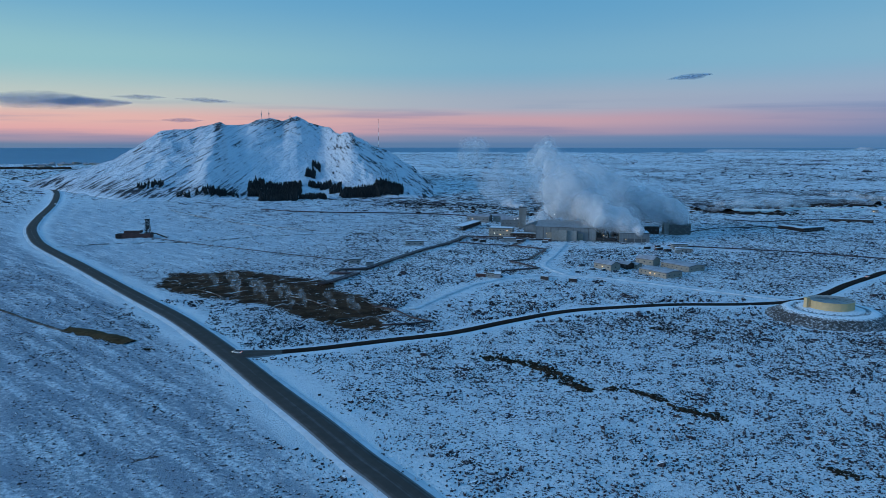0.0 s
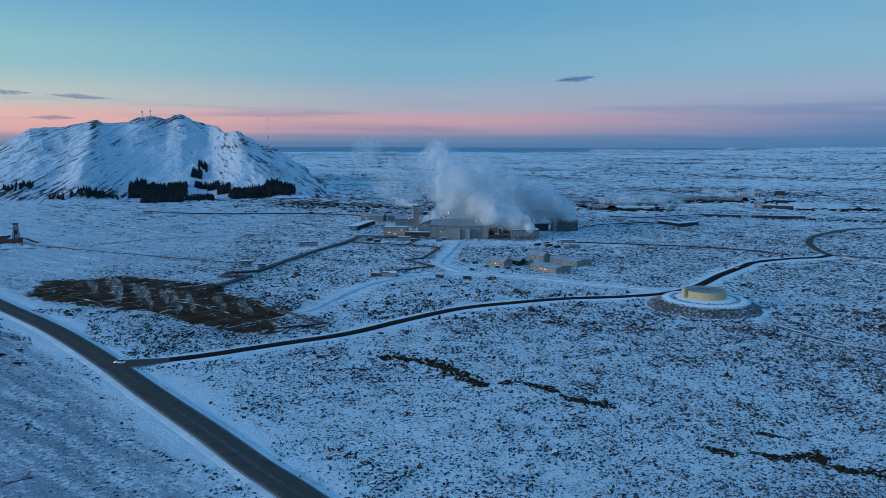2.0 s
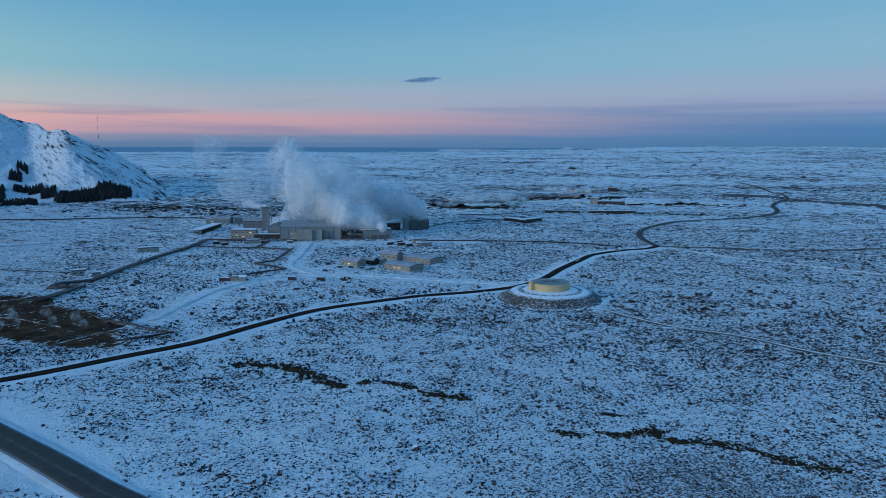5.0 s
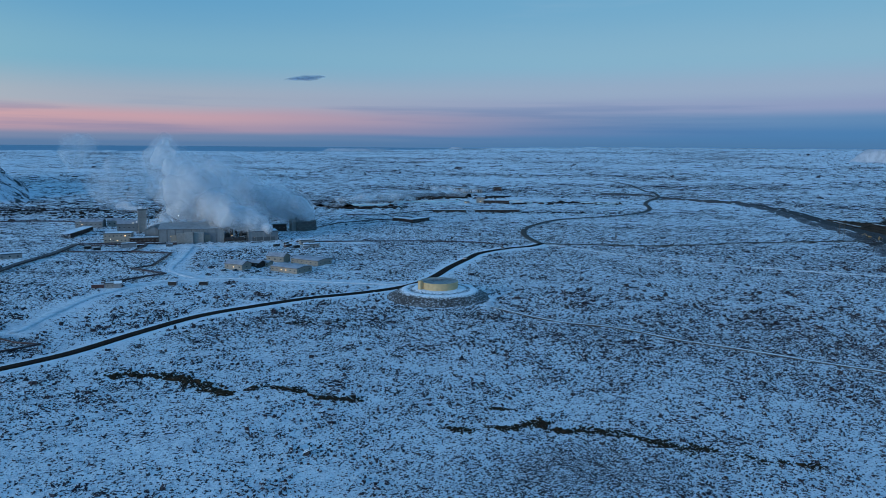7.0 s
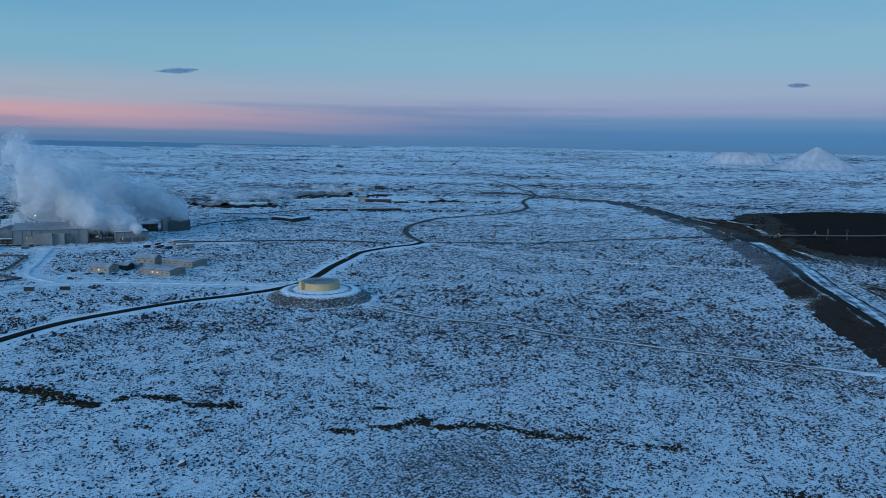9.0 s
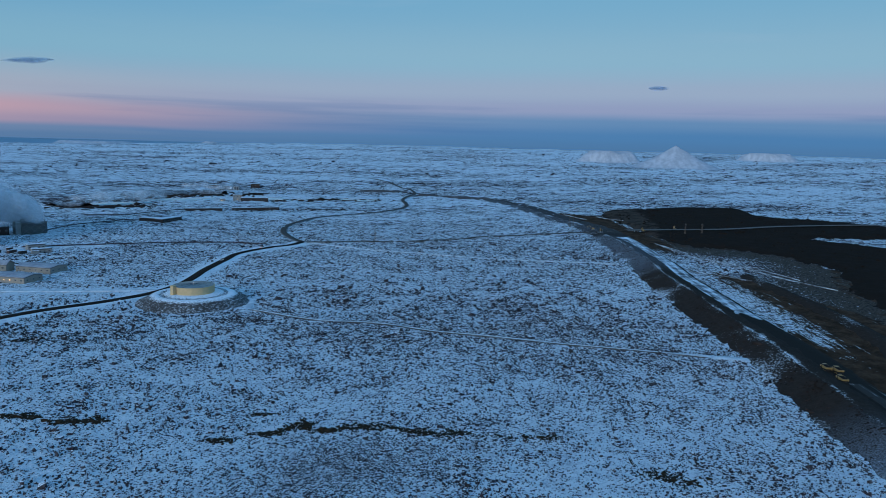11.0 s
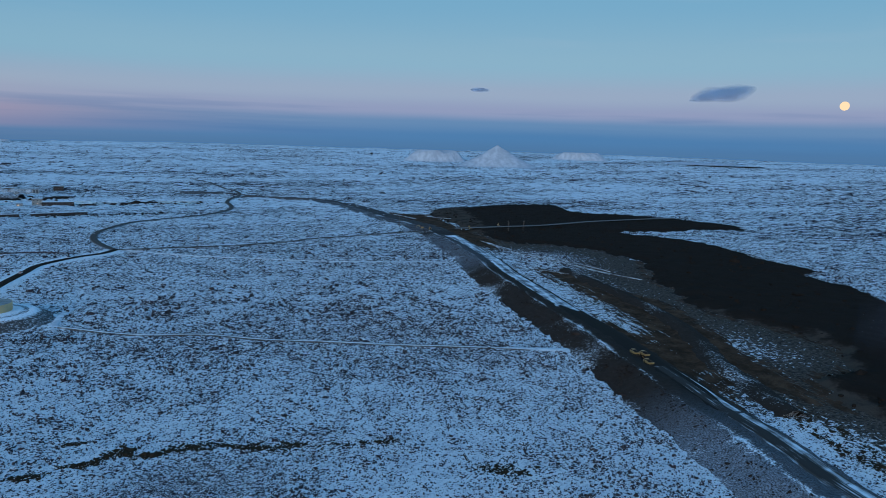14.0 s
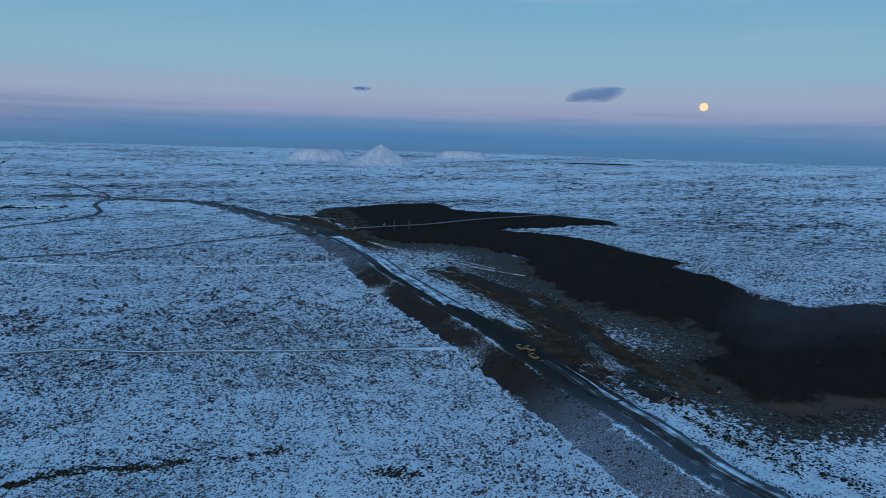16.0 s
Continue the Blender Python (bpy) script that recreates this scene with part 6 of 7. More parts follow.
def hummocks(name, label, px, py, size, tall, mat, seed):
    """Upright lava hummocks with flat crowns, all in one mesh."""
    rng = np.random.default_rng(seed)
    n, k = len(px), 8
    t = 2 * np.pi * np.arange(4) / 4
    a = rng.uniform(0, 2 * np.pi, n)[:, None]
    co = np.zeros((n, k, 3))
    for o, rad, z in ((0, 1.0, -0.35), (4, 0.66, 0.85)):
        q = rad * rng.uniform(0.55, 1.4, (n, 4))
        co[:, o:o + 4, 0], co[:, o:o + 4, 1] = q * np.cos(t + 0.1 * o), q * np.sin(t + 0.1 * o)
        co[:, o:o + 4, 2] = z * rng.uniform(0.5, 1.3, (n, 4))
    sx, sy, sz = size * rng.uniform(0.7, 1.8, n), size * rng.uniform(0.6, 1.1, n), size * tall * rng.uniform(0.6, 1.4, n)
    x, y = co[..., 0] * sx[:, None], co[..., 1] * sy[:, None]
    out = np.stack([x * np.cos(a) - y * np.sin(a) + px[:, None], x * np.sin(a) + y * np.cos(a) + py[:, None], co[..., 2] * sz[:, None] + ground_z(px, py)[:, None]], -1)
    i, j = np.arange(4), (np.arange(4) + 1) % 4
    tri = np.concatenate([np.stack([i, j, 4 + j], 1), np.stack([i, 4 + j, 4 + i], 1), [[4, 5, 6], [4, 6, 7]]])
    tri = (tri[None] + (np.arange(n) * k)[:, None, None]).reshape(-1, 3)
    return tagged(new(name, quad_mesh(name, out.reshape(-1, 3), tri, mat, flat=True)), label, "rocks", kind="stuff")


def field(x, y, scale, seed, octaves=3):
    return np.array([noise.fractal(Vector((u * scale, v * scale, seed)), 0.9, 2.1, octaves) for u, v in zip(x, y)])


MOSS_LINES = (([(-4, 336), (18, 324), (33, 299), (39, 289)], 4.5), ([(58, 290), (67, 280)], 3), ([(72, 271), (84, 261)], 3.2), ([(118, 217), (137, 212), (138, 203), (152, 197), (168, 175), (176, 168)], 3.4), ([(198, 108), (203, 94)], 4))


def free_ground(x, y):
    """Where the open field lies, clear of roads, banks and lava."""
    ok = (seg_dist(x, y, MAIN_ROAD) > 12 + 5 * np.sin(x / 17) + 4 * np.sin(y / 9)) & (seg_dist(x, y, ACCESS_ROAD) > 8) & (seg_dist(x, y, FIELD_TRACK) > 2.6)
    ok &= (seg_dist(x, y, FIELD_TRACK_FAR) > 3.5) & (seg_dist(x, y, CREST) > 19) & (np.hypot(x - 196, y - 428) > 37) & (seg_dist(x, y, SNOW_LANE) > 9)
    for ln, w in MOSS_LINES:
        ok &= seg_dist(x, y, ln) > w
    ok &= ~((x < 480 + y) & (x > 270 + y * 0.9) & (signed(x, y, LAVA) > -60)) & (seg_dist(x, y, SOIL_BANK) > 14)
    return ok & ~inside(x, y, SOIL) & ~inside(x, y, LAVA) & ~inside(x, y, PATCH)


rg = np.random.default_rng(21)
N = 360000
rr = np.sqrt(rg.uniform(185 ** 2, 570 ** 2, N))
aa = np.radians(rg.uniform(-36, 101, N))
rx, ry = rr * np.sin(aa), rr * np.cos(aa)
slope = smooth(-40, -120, rx + 0.75 * (ry - 250))
# open-ended groups of two sizes on the plain, rows along the wind-scoured slope beside the main road
cl1 = field(rx, ry, 0.085, 1.7) + 0.7 * field(rx, ry, 0.022, 8.2)
u, v = rx * 0.755 - ry * 0.656, rx * 0.656 + ry * 0.755
cl2 = 0.9 * field(u * 0.22, v * 1.5, 0.05, 4.4)
dens = 0.45 + 0.36 * cl1 * (1 - slope) + slope * (0.55 * cl2 - 0.02)
dens += -0.10 * smooth(140, 20, rx) * (1 - slope) + 0.20 * np.exp(-((rx - 300) / 90) ** 2 - ((ry - 240) / 110) ** 2) - 0.62 * smooth(390, 570, rr)
keep = (rg.uniform(0, 1, N) < dens) & free_ground(rx, ry)
rx, ry, rr, slope, cl1 = rx[keep], ry[keep], rr[keep], slope[keep], cl1[keep]
hummocks("lava_hummocks", "small snow-capped lava hummocks strewn over the field", rx, ry,
         rg.lognormal(-1.25, 0.42, len(rx)) * (1 + 0.70 * smooth(260, 570, rr)) * (1 + 0.35 * np.clip(cl1, -0.5, 1)) * (1 - 0.25 * slope), 1.05 - 0.4 * slope, M_ROCK, 2)
# larger clumps further out
NF = 110000
fr, fa = np.sqrt(rg.uniform(430 ** 2, 900 ** 2, NF)), np.radians(rg.uniform(-12, 101, NF))
fx, fy = fr * np.sin(fa), fr * np.cos(fa)
fd = field(fx, fy, 0.045, 2.6) + 0.8 * field(fx, fy, 0.012, 6.1)
keep = (rg.uniform(0, 1, NF) < (0.30 + 0.42 * fd) * smooth(430, 560, fr) * smooth(900, 700, fr)) & free_ground(fx, fy) & (seg_dist(fx, fy, LAGOON_ROAD) > 6) & (seg_dist(fx, fy, EAST_TRACK) > 6)
keep &= (seg_dist(fx, fy, YARD_ROAD) > 7) & (seg_dist(fx, fy, CROSS_LANE) > 9) & ~((fx > -110) & (fx < 235) & (fy > 690)) & ~((fx > 80) & (fx < 175) & (fy < 630))
fx, fy = fx[keep], fy[keep]
hummocks("far_lava_hummocks", "snow-capped lava hummocks on the farther plain", fx, fy, rg.lognormal(-0.52, 0.38, len(fx)), 0.85, M_ROCK, 6)
# low ridges and outcrops of lava out to the horizon
NO = 60000
fr, fa = np.sqrt(rg.uniform(800 ** 2, 3900 ** 2, NO)), np.radians(rg.uniform(-12, 101, NO))
fx, fy = fr * np.sin(fa), fr * np.cos(fa)
fd = field(fx, fy, 0.0032, 5.3, 4) + 0.5 * field(fx, fy, 0.016, 1.1)
keep = (rg.uniform(0, 1, NO) < 0.34 - 0.20 * smooth(2000, 3400, fr) + 0.58 * fd) & ~inside(fx, fy, LAVA) & (seg_dist(fx, fy, LAGOON_ROAD) > 12) & (seg_dist(fx, fy, CREST) > 30) & ~((fa < radians(-3)) & (fr > 1250)) & (signed(fx, fy, SOIL) < 0)
keep &= ~((fr < 1420) & (fx > 330) & (fx < 860) & (fy > 930) & (rg.uniform(0, 1, NO) < 0.75)) & ~((fr < 950) & (fa < radians(17))) & (seg_dist(fx, fy, LAVA_ROAD) > 14)
fx, fy, fr = fx[keep], fy[keep], fr[keep]
hummocks("far_outcrops", "low dark lava ridges between drifts on the far plain", fx, fy, rg.lognormal(0.55, 0.45, len(fx)) * (0.55 + 0.65 * smooth(800, 2600, fr)), 0.42, mat_rock("far_lava_ridge", (0.030, 0.024, 0.030), (0.060, 0.050, 0.056), 0.86), 8)
# fine heath close to the camera
hx, hy = rg.normal(0, 24, 7000), rg.normal(0, 11, 7000)
hx, hy = 128 + hx * 0.94 + hy * 0.34, 172 - hx * 0.34 + hy * 0.94
hummocks("heath_tufts", "fine dark heather tufts poking through thin snow", hx, hy, rg.lognormal(-1.25, 0.3, 7000), 0.9, M_ROCK, 5)


# boulders on the embankment's face and blocks on the lava crust
bg2 = np.random.default_rng(31)
cb = spline(CREST[:19], 2.0)
nb = normals(cb)
ib = bg2.integers(0, len(cb), 3600)
ib = np.where(np.hypot(cb[ib, 0], cb[ib, 1]) < 290, ib + 60, ib)
ob2 = bg2.uniform(0.5, 18.5, 3600)
bz = np.interp(ob2, [0, 1.2, 4, 10, 16, 19], [6.1, 6.0, 5.0, 2.4, 0.3, -0.1]) * (1 - 0.75 * smooth(720, 950, np.hypot(cb[ib, 0], cb[ib, 1])))
bx, by = cb[ib, 0] + nb[ib, 0] * ob2, cb[ib, 1] + nb[ib, 1] * ob2
scatter("embankment_boulders", "dark boulders on the face of the embankment", "rocks", bx, by, bg2.lognormal(-1.15, 0.4, 3600), M_CINDER, 0.7, 32, ground_z(bx, by) + bz, 0.0)
lx2, ly2 = bg2.uniform(310, 1320, 7000), bg2.uniform(-240, 680, 7000)
on = signed(lx2, ly2, LAVA) > 2
lx2, ly2 = lx2[on], ly2[on]
scatter("lava_blocks", "loose black clinker blocks on the fresh lava", "rocks", lx2, ly2, bg2.lognormal(0.0, 0.4, len(lx2)), M_LAVA, 0.7, 33, ground_z(lx2, ly2) + 2.4 * smooth(0, 16, signed(lx2, ly2, LAVA)), 0.2)


def bank(label, pts, n, width, size=1.0, seed=1):
    """A bank of bare moss and rock along a line in the snow."""
    rng = np.random.default_rng(seed)
    n = int(n * 2.4) if size < 2 else n
    c = spline(pts, 1.0)
    i = rng.integers(0, len(c), n)
    taper = 0.25 + 0.75 * np.abs(np.sin(np.linspace(0, 9.0, len(c)) + seed) * np.sin(np.linspace(0, 23.0, len(c)) + 2 * seed))
    px = c[i, 0] + rng.normal(0, width * 2.0, n) * taper[i]
    py = c[i, 1] + rng.normal(0, width * 1.35, n) * taper[i]
    if size > 2:
        return scatter("moss_bank", label, "moss", px, py, size * rng.lognormal(-0.55, 0.45, n), M_CINDER, 0.42, seed)
    return hummocks("moss_bank", label, px, py, size * rng.lognormal(-0.62, 0.40, n), 0.50, M_MOSS, seed)


bank("dark mossy lava bank showing through the snow", [(-4, 336), (8, 329), (18, 324), (26, 313), (33, 299), (39, 289)], 420, 2.2, 1.1, 1)
bank("dark mossy tussock in the snow", [(47, 292), (51, 291)], 40, 0.9, 1.0, 2)
bank("dark mossy lava bank showing through the snow", [(58, 290), (67, 280)], 130, 1.4, 1.0, 3)
bank("dark mossy lava bank showing through the snow", [(72, 271), (84, 261)], 170, 1.5, 1.0, 4)
bank("long green-brown moss bank in the snowy field", [(105, 220), (111, 216)], 60, 1.2, 0.9, 5)
bank("long green-brown moss bank in the snowy field", [(118, 217), (125, 212), (137, 212), (138, 203), (152, 197), (161, 187), (168, 175), (176, 168)], 560, 1.5, 0.85, 6)
bank("scattered mossy rocks in the snow", [(176, 168), (186, 156), (200, 143)], 110, 2.0, 0.7, 7)
bank("mossy rock clump in the snow", [(198, 108), (203, 94)], 120, 2.0, 0.8, 8)
bank("mossy rock clump in the snow", [(128, 232), (134, 228)], 50, 1.2, 0.8, 9)
ridge("grass_bank", "smooth brown grass bank beside the main road", [(-232, 368), (-222, 365), (-208, 358), (-194, 351), (-184, 345)], 6.5, 1.3, mat_plain("withered_grass", (0.080, 0.052, 0.028), 0.95, 0.03, 0.45, 0.5), 4)
bank("dark rocks below the road", [(-172, 335), (-168, 333)], 30, 0.9, 0.9, 11)
bank("dark rocks in the snow by the plant road", [(88, 395), (110, 388)], 90, 3.0, 0.9, 12)
bank("dark lava ridge along the bathing lagoon", [(359, 1190), (420, 1210), (500, 1230), (570, 1250), (640, 1240), (700, 1230)], 800, 20, 3.6, 13)
bank("dark lava ridge beside the steaming lagoon", [(330, 1110), (370, 1090), (410, 1080)], 420, 16, 3.4, 14)
bank("dark lava ridge behind the bath house", [(640, 1095), (700, 1075), (760, 1055), (800, 1010)], 420, 13, 3.0, 15)
bank("dark lava outcrops beside the road bend", [(520, 950), (600, 930), (660, 905)], 200, 8, 2.2, 16)
bank("dark lava outcrops at the foot of the mountain", [(-180, 1230), (-90, 1190), (20, 1150), (120, 1120)], 800, 42, 2.4, 17)
bank("dark lava outcrops on the plain", [(-60, 1090), (60, 1060), (150, 1010), (230, 980)], 700, 34, 2.2, 18)


bank("broken line of dark rubble in the snow", SOIL_BANK[8:], 160, 2.2, 0.8, 19)
bank("dark mossy rocks before the fresh lava", [(326, 21), (298, 3), (285, -14), (270, -28), (261, -42)], 330, 4.5, 0.8, 20)
bank("dark mossy rocks beside the haul road", [(292, 9), (275, -6)], 60, 3.0, 0.7, 22)


M_CRAG = mat_rock("mountain_rock", (0.034, 0.035, 0.042), (0.062, 0.062, 0.070), 0.42)


def crag_field():
    """Dark rock ribs on the mountain: along the crest and down the tilted strata of its flanks."""
    rng = np.random.default_rng(77)
    A, R, S = [], [], []
    for a0, a1, n, s in ((-21.6, -20.5, 60, 3.2), (-18.8, -14.4, 240, 3.0), (-12.4, -11.0, 90, 3.0), (-25.5, -21.5, 90, 2.2), (-11.0, -6.2, 190, 3.0)):
        a = rng.uniform(a0, a1, n)
        rc = 1930 - 290 * smooth(-14.0, -11.0, a)
        A.append(a), R.append(rc - 6 - np.abs(rng.normal(0, 12, n))), S.append(s * rng.lognormal(0, 0.4, n))
    for k in range(110):
        a0, r0 = rng.uniform(-29, -20.2), rng.uniform(1440, 1900)
        m = rng.integers(6, 22)
        t = np.sort(rng.uniform(0, 1, m))
        A.append(a0 - t * rng.uniform(0.4, 1.3) + rng.normal(0, 0.02, m)), R.append(r0 - t * rng.uniform(25, 110)), S.append(0.95 * rng.lognormal(0, 0.4, m))
    for k in range(120):
        a0, r0 = rng.uniform(-12.2, -5.6), rng.uniform(1420, 1640)
        m = rng.integers(5, 18)
        t = np.sort(rng.uniform(0, 1, m))
        A.append(a0 + t * rng.uniform(0.1, 0.6) + rng.normal(0, 0.03, m)), R.append(r0 - t * rng.uniform(20, 70)), S.append(1.4 * rng.lognormal(0, 0.45, m))
    for k in range(90):
        a0, r0 = rng.uniform(-20.5, -13), rng.uniform(1560, 1900)
        m = rng.integers(4, 12)
        t = np.sort(rng.uniform(0, 1, m))
        A.append(a0 + t * rng.uniform(-0.7, 0.7)), R.append(r0 - t * rng.uniform(5, 40)), S.append(1.0 * rng.lognormal(0, 0.4, m))
    for a0, a1, back in ((-18.7, -17.0, 70), (-17.2, -14.6, 95)):
        a = rng.uniform(a0, a1, 60)
        A.append(a), R.append(1930 - back - 14 * np.sin(a * 4) + rng.normal(0, 4, 60)), S.append(2.0 * rng.lognormal(0, 0.4, 60))
    A, R, S = np.radians(np.concatenate(A)), np.concatenate(R), np.concatenate(S)
    x, y = R * np.sin(A), R * np.cos(A)
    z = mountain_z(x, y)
    ok = z > 3
    return scatter("mountain_crags", "dark rock ribs showing through the mountain snow", "rocks", x[ok], y[ok], S[ok] * 0.55, M_CRAG, 0.6, 78, z[ok], 0.1)


crag_field()


def conifers(label, regions, seed=1, group="plantations"):
    rng = np.random.default_rng(seed)
    verts, faces = [], []
    for az0, az1, r0, r1, n in regions:
        for _ in range(n):
            a, r = np.radians(rng.uniform(az0, az1)), rng.uniform(r0, r1)
            x, y = r * np.sin(a), r * np.cos(a)
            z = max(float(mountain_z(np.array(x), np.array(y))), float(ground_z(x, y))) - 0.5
            h, w = rng.uniform(6, 13), rng.uniform(2.4, 4.2)
            b = len(verts)
            verts.append((x, y, z + h))
            for lv, (zz, ww) in enumerate(((0.62, 0.45), (0.60, 0.30), (0.32, 0.8), (0.30, 0.55), (0.05, 1.0))):
                for k in range(6):
                    t = 2 * np.pi * (k + 0.5 * lv) / 6 + rng.uniform(-0.25, 0.25)
                    q = w * ww * rng.uniform(0.75, 1.2)
                    verts.append((x + q * np.cos(t), y + q * np.sin(t), z + h * zz + rng.uniform(-0.4, 0.4)))
            for k in range(6):
                faces.append((b, b + 1 + k, b + 1 + (k + 1) % 6))
                for lv in range(4):
                    o = b + 1 + lv * 6
                    faces.append((o + k, o + 6 + k, o + 6 + (k + 1) % 6))
                    faces.append((o + k, o + 6 + (k + 1) % 6, o + (k + 1) % 6))
    return tagged(new("conifer_wood", mesh_of("conifer_wood", verts, faces, M_CONIF)), label, "wood", group, "stuff")


conifers("dense dark conifer plantation at the mountain foot", [(-19.2, -15.2, 1420, 1510, 620), (-18.4, -15.5, 1335, 1425, 330), (-15.4, -13.3, 1370, 1405, 130), (-18.8, -18.0, 1510, 1540, 20)], 1)
conifers("long dark conifer belt below the crags", [(-13.7, -12.9, 1475, 1505, 90), (-13.0, -12.1, 1432, 1468, 100), (-12.2, -11.3, 1400, 1436, 90), (-12.0, -9.0, 1390, 1430, 330), (-9.4, -7.3, 1390, 1445, 270)], 2)
conifers("small dark conifer stand on the slope", [(-14.8, -14.1, 1555, 1600, 60), (-14.3, -13.7, 1600, 1660, 60), (-14.6, -13.8, 1490, 1510, 40)], 3)
conifers("sparse conifers and scrub along the slope foot", [(-22.0, -20.8, 1420, 1440, 60), (-27.0, -25.2, 1500, 1540, 40), (-24.5, -19.8, 1410, 1440, 30)], 4)


# milky pools
def pool(cx, cy, w, d, rot, seed):
    rng = random.Random(seed)
    n = 28
    pts = [(math.cos(2 * math.pi * k / n) * w * rng.uniform(0.75, 1.1), math.sin(2 * math.pi * k / n) * d * rng.uniform(0.75, 1.1)) for k in range(n)]
    v = [(x, y, 0.0) for x, y in pts] + [(x * 1.05, y * 1.05, -1.5) for x, y in pts]
    f = [tuple(range(n))] + [(k, n + k, n + (k + 1) % n, (k + 1) % n) for k in range(n)]
    ob = tagged(new("pool", mesh_of("pool", v, f, M_POOL)), "milky pale blue warm pool among lava", "pool", "pools")
    ob.matrix_basis = pose(cx, cy, float(ground_z(cx, cy)) + 1.3, 0, 0, rot)


pool(655, 1150, 40, 16, -30, 1)
pool(793, 1027, 22, 14, -35, 5)
pool(676, 1094, 40, 12, -20, 6)
pool(790, 1045, 36, 12, -35, 2)
pool(520, 1180, 60, 14, -10, 3)
pool(400, 1140, 50, 16, 0, 4)


# ---- steam ----
def vapour(name, label, category, pts, layers, voxel, seed=1, spread=0.5, count=4, flat=1.0, detail=0.22):
    """A drifting cloud built of swelling puffs: nested veils, the outer ones thin. pts: x, y, z, radius along the drift."""
    rng = np.random.default_rng(seed)
    o = Vector(pts[0][:3])
    e = thing(name, label, category, "steam plumes" if category == "steam" else "clouds", Matrix.Translation(o))
    puffs = []
    for (a, b) in zip(pts[:-1], pts[1:]):
        for k in range(count):
            t = (k + rng.uniform(0, 1)) / count
            p = np.array(a) * (1 - t) + np.array(b) * t
            r = p[3]
            for _ in range(2):
                j = rng.normal(0, spread, 3) * r * np.array([1, 1, 0.7 * flat])
                puffs.append((p[:3] + j - np.array(o), r * rng.uniform(0.52, 0.95)))
    for li, (grow, mat) in enumerate(layers):
        bm = bmesh.new()
        for q, r in puffs:
            g2 = bmesh.ops.create_icosphere(bm, subdivisions=2, radius=1.0)
            for v in g2["verts"]:
                d = v.co.copy()
                s = r * grow * (1 + detail * 1.6 * noise.fractal(Vector(q) * 0.05 + d * 1.7 + Vector((seed * 3.1, li, 0)), 0.8, 2.1, 3))
                v.co = Vector((q[0] + d.x * s, q[1] + d.y * s, q[2] + d.z * s * flat))
        ob = part("veil", bm, mat, e)
        rm = ob.modifiers.new("merge", "REMESH")
        rm.mode, rm.voxel_size, rm.use_smooth_shade = "VOXEL", voxel * 1.3, True
        sm = ob.modifiers.new("soften", "SMOOTH")
        sm.factor, sm.iterations = 0.5, 3
    return e


def veil(name, opacity, lo=0.22, hi=0.66, scale=0.03):
    return mat_vapour(name, opacity, scale=scale, soft=(lo, hi))


S_OUT, S_MID, S_IN = veil("steam_outer", 0.20), veil("steam_middle", 0.42, 0.08, 0.48), veil("steam_core", 0.62, 0.0, 0.36)
S_WISP = mat_vapour("steam_wisp", 0.12, scale=0.22, soft=(0.38, 0.72))
S_THIN, S_FAINT = veil("steam_thin", 0.13), veil("steam_faint", 0.11)
DENSE = [(1.55, S_OUT), (1.38, S_OUT), (1.22, S_MID), (1.06, S_MID), (0.90, S_IN), (0.72, S_IN)]
LOOSE = [(1.60, S_FAINT), (1.40, S_THIN), (1.20, S_THIN), (1.00, S_THIN), (0.80, S_MID)]
HAZY = [(1.5, S_FAINT), (1.25, S_FAINT), (1.0, S_FAINT), (0.75, S_FAINT)]
vapour("steam_plume", "large dense white steam plume drifting from the plant", "steam", [(152, 756, 13, 3.2), (143, 760, 17, 7), (130, 768, 19, 11), (115, 780, 26, 14), (100, 791, 35, 16)], DENSE, 1.5, 1, spread=0.42, detail=0.34)
vapour("steam_plume", "middle part of the large steam plume", "steam", [(104, 789, 32, 16), (92, 800, 43, 19), (80, 814, 55, 18)], [(1.65, S_FAINT), (1.45, S_OUT), (1.27, S_OUT), (1.08, S_MID), (0.90, S_MID), (0.7, S_MID)], 1.8, 13, spread=0.55, detail=0.34)
vapour("steam_plume", "upper thinning part of the large steam plume", "steam", [(84, 810, 54, 15), (72, 826, 70, 14), (63, 838, 84, 12), (56, 846, 95, 8)], LOOSE, 1.9, 2, spread=0.45, detail=0.36)
vapour("steam_plume", "dense white steam plume from the cooling tower", "steam", [(212, 829, 17, 6), (206, 832, 24, 10), (190, 843, 30, 13), (168, 857, 36, 14)], DENSE, 1.5, 3, spread=0.42, detail=0.34)
vapour("steam_plume", "spreading tail of the cooling tower plume", "steam", [(172, 855, 34, 16), (148, 871, 42, 19), (124, 887, 52, 18), (104, 900, 60, 14)], [(1.6, S_FAINT), (1.42, S_THIN), (1.25, S_OUT), (1.08, S_OUT), (0.90, S_MID), (0.7, S_MID)], 1.9, 14, spread=0.45, detail=0.36)
vapour("steam_plume", "small white steam puff above the exhaust tower", "steam", [(37, 886, 26, 1.8), (25, 898, 26, 3.6), (14, 906, 29, 5)], [(1.5, S_OUT), (1.25, S_OUT), (1.0, S_MID), (0.75, S_MID)], 0.9, 4, detail=0.4)
vapour("steam_plume", "thin steam drifting up behind the plant", "steam", [(12, 908, 33, 8), (4, 914, 43, 10), (-3, 922, 54, 12), (-6, 930, 64, 10)], HAZY, 1.8, 5, detail=0.36)
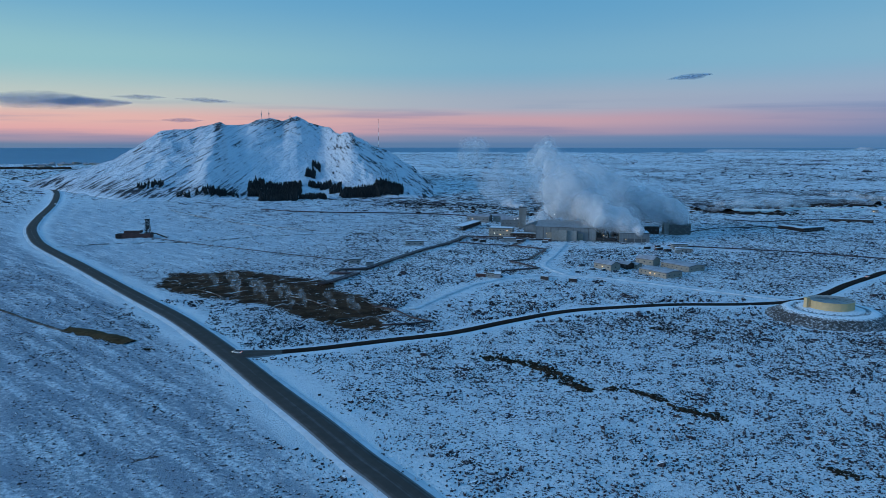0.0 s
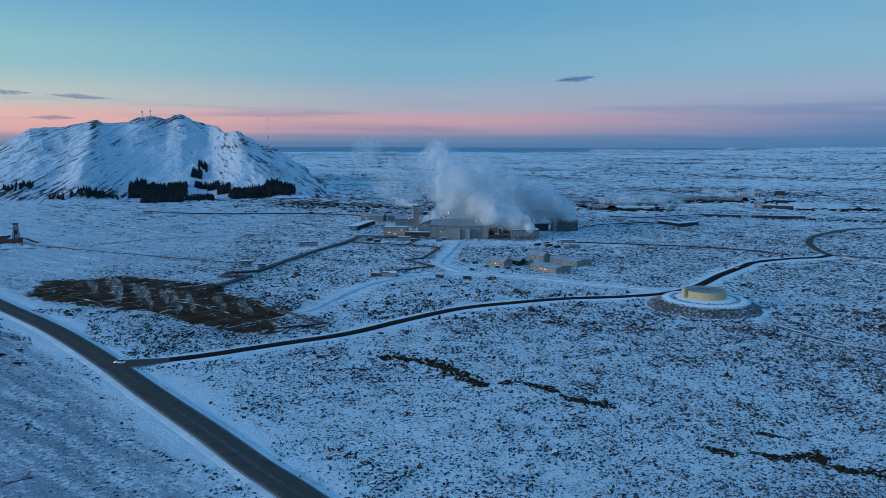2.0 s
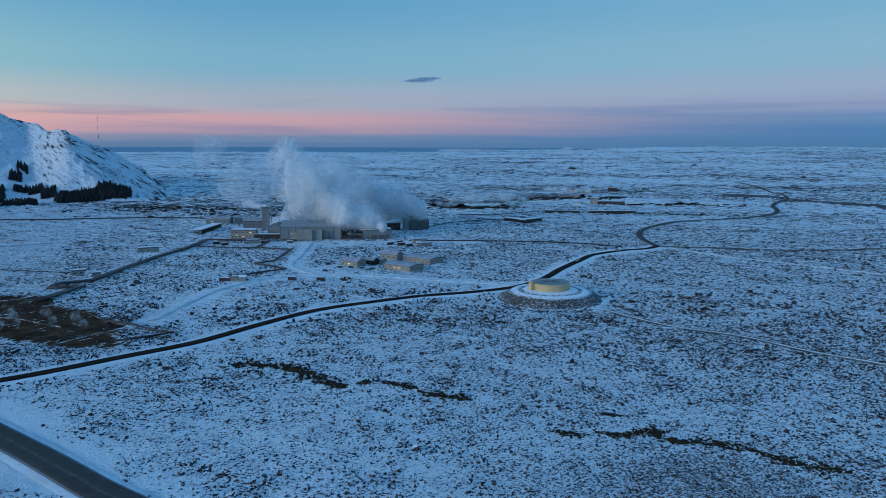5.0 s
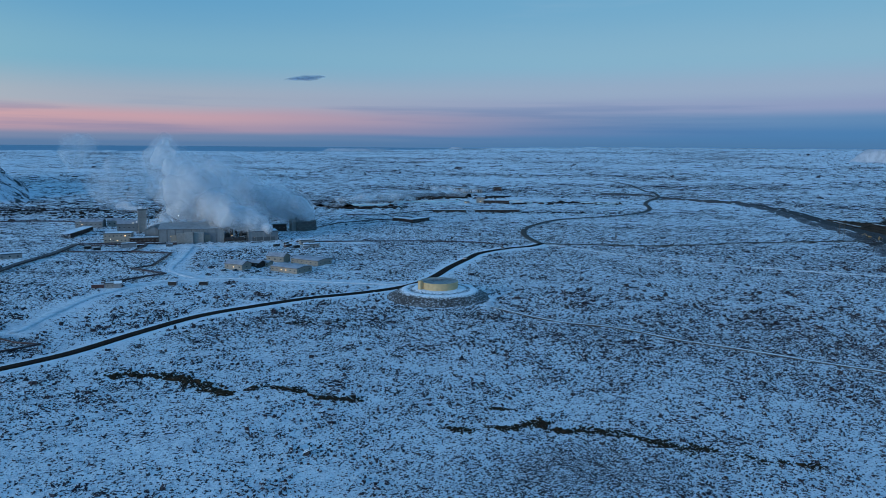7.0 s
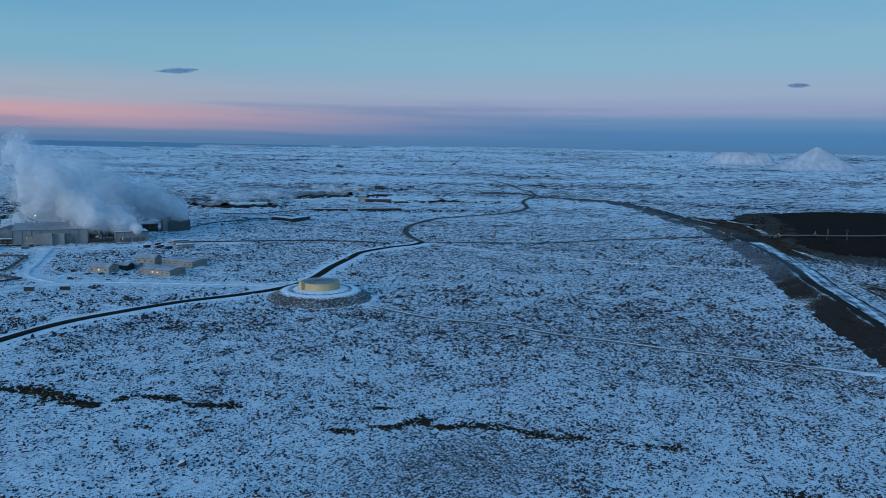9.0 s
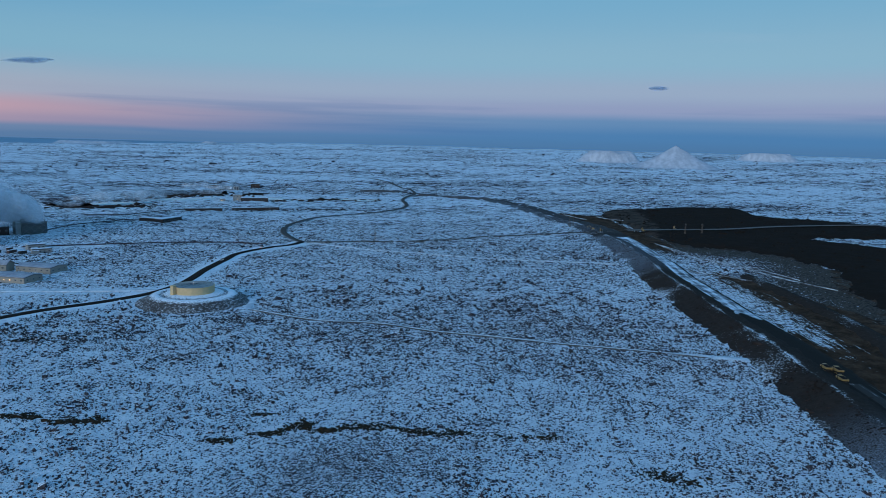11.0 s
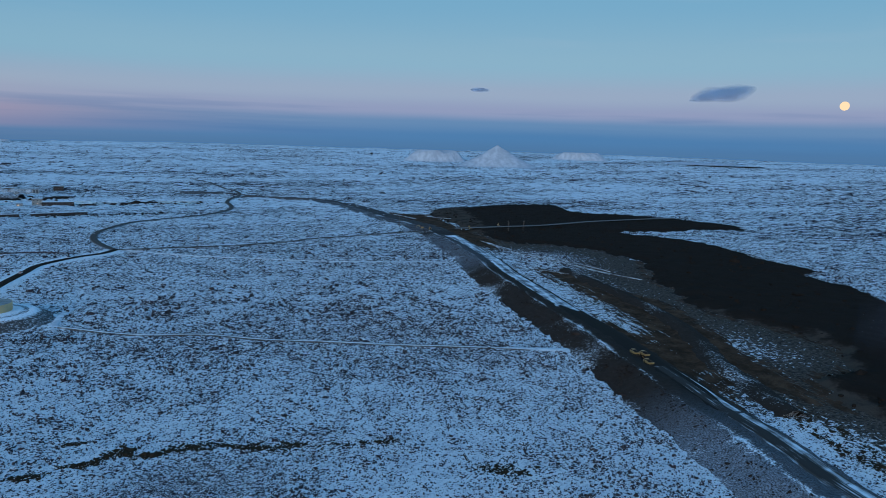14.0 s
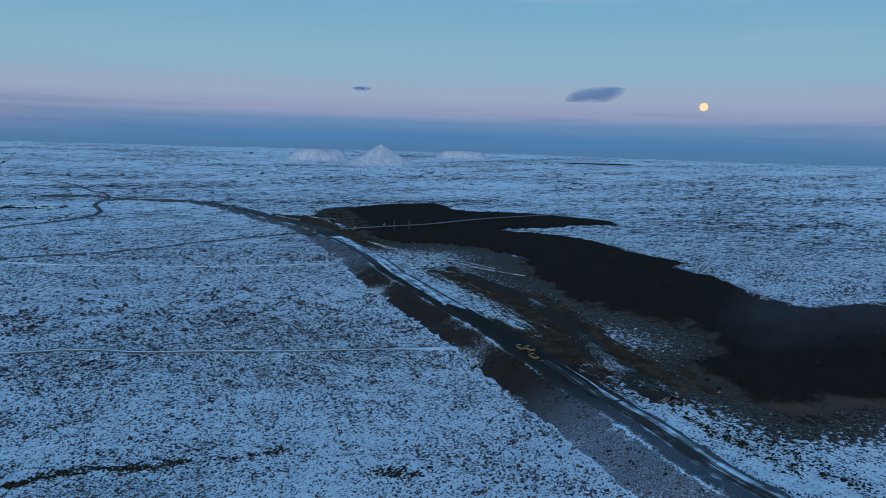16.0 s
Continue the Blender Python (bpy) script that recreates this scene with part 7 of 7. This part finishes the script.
vapour("steam_plume", "low steam among the pipework", "steam", [(67, 847, 24, 2.5), (62, 848, 27, 4), (57, 848, 16, 7), (52, 848, 8, 7)], [(1.5, S_THIN), (1.2, S_OUT), (0.9, S_MID)], 1.0, 6, detail=0.4)
vapour("steam_plume", "faint high wisp of steam", "steam", [(-36, 999, 78, 9), (-31, 1000, 91, 12), (-27, 1000, 104, 9)], HAZY, 1.9, 7, detail=0.36)
vapour("steam_plume", "thin steam haze behind the plant", "steam", [(37, 959, 35, 9), (47, 959, 54, 13), (30, 959, 66, 12), (10, 960, 70, 10)], HAZY, 1.9, 8, detail=0.36)
vapour("steam_plume", "low steam over the bathing lagoon", "steam", [(345, 1150, 8, 7), (385, 1150, 12, 12), (425, 1160, 11, 12), (465, 1180, 8, 9), (500, 1190, 6, 6)], [(1.6, S_THIN), (1.3, S_THIN), (1.0, S_OUT), (0.75, S_OUT)], 1.5, 9, flat=0.6, detail=0.36)
vapour("steam_plume", "thin steam along the lagoon ridge", "steam", [(590, 1330, 14, 6), (620, 1320, 14, 8), (650, 1300, 11, 7), (680, 1290, 8, 5)], [(1.6, S_THIN), (1.3, S_THIN), (1.0, S_OUT), (0.75, S_OUT)], 1.4, 10, flat=0.6, detail=0.36)
for k, (wx, wy, wh) in enumerate(((-196, 490, 7), (-186, 494, 9), (-178, 486, 8), (-160, 470, 7), (-146, 446, 9), (-138, 452, 7), (-124, 428, 10), (-117, 434, 8), (-82, 424, 5), (-100, 436, 6), (-170, 462, 6))):
    vapour("steam_wisp", "thin steam wisp rising from warm dark ground", "steam", [(wx, wy, 0.3, 0.4), (wx - 1.2, wy + 1.5, wh * 0.45, 0.65), (wx - 3.5, wy + 4, wh * 0.9, 0.8), (wx - 7, wy + 7, wh * 1.25, 0.8)],
           [(2.2, S_WISP), (1.7, S_WISP), (1.2, S_WISP)], 0.42, 20 + k, spread=1.3, count=7, detail=0.8)

S_HAZE = mat_vapour("lava_haze", 0.008, (0.55, 0.62, 0.85), scale=0.02)
vapour("steam_plume", "faint bluish haze hanging over the fresh lava", "steam", [(440, -8, 6, 12), (480, -30, 12, 20), (533, -51, 16, 24), (568, -78, 18, 22)], [(1.5, S_HAZE), (1.2, S_HAZE), (0.9, S_HAZE), (0.6, S_HAZE)], 2.5, 12, spread=0.5)

# ---- small dark clouds and the moon ----
C_OUT = mat_vapour("cloud_veil", 0.075, (0.06, 0.36, 0.62), 0.004, soft=(0.0, 0.30))
C_THIN = mat_vapour("cloud_streak", 0.050, (0.06, 0.36, 0.62), 0.004, soft=(0.05, 0.45))


def cloud(label, az, el, length, thick, dist=4650, seed=1, slope=0.0, thin=False):
    a = radians(az)
    c = Vector((math.sin(a) * dist, math.cos(a) * dist, 101 + dist * math.tan(radians(el))))
    s = Vector((math.cos(a), -math.sin(a), slope))
    pts = [(*(c + s * length * t), thick * w) for t, w in ((-0.62, 0.14), (-0.34, 0.50), (-0.05, 0.95), (0.20, 0.90), (0.44, 0.45), (0.62, 0.14))]
    e = vapour("cloud", label, "cloud", pts, [(w, C_THIN if thin else C_OUT) for w in (1.5, 1.32, 1.15, 0.98, 0.82, 0.66, 0.5)], max(3.0, thick * 0.16), seed, 0.22, 6, 0.34)
    return e


cloud("small dark lens-shaped cloud", 14.3, 4.95, 230, 40, seed=41, slope=0.10)
cloud("dark bank of cloud over the sunset glow", -33.0, 3.05, 560, 110, seed=42)
cloud("dark bank of cloud over the sunset glow", -30.0, 2.95, 420, 70, seed=48)
cloud("thin dark cloud streak over the mountain", -26.6, 3.40, 260, 34, seed=43, thin=True)
cloud("thin dark cloud streak over the mountain", -22.1, 3.25, 300, 34, seed=44, thin=True, slope=-0.04)
cloud("thin dark cloud streak above the ridge", -23.8, 1.78, 220, 30, seed=45, thin=True)
cloud("small dark cloud scrap", 59.8, 4.65, 80, 34, seed=46)
cloud("small dark lens-shaped cloud near the moon", 77.8, 4.55, 290, 95, seed=47, slope=0.22)
bm = bmesh.new()
bmesh.ops.create_uvsphere(bm, u_segments=32, v_segments=16, radius=25)
me = bpy.data.meshes.new("moon")
bm.to_mesh(me)
bm.free()
me.materials.append(M_MOON)
moon = tagged(new("moon", me), "full pale orange moon low in the dusk sky", "moon")
moon.location = (4686, 347, 408)
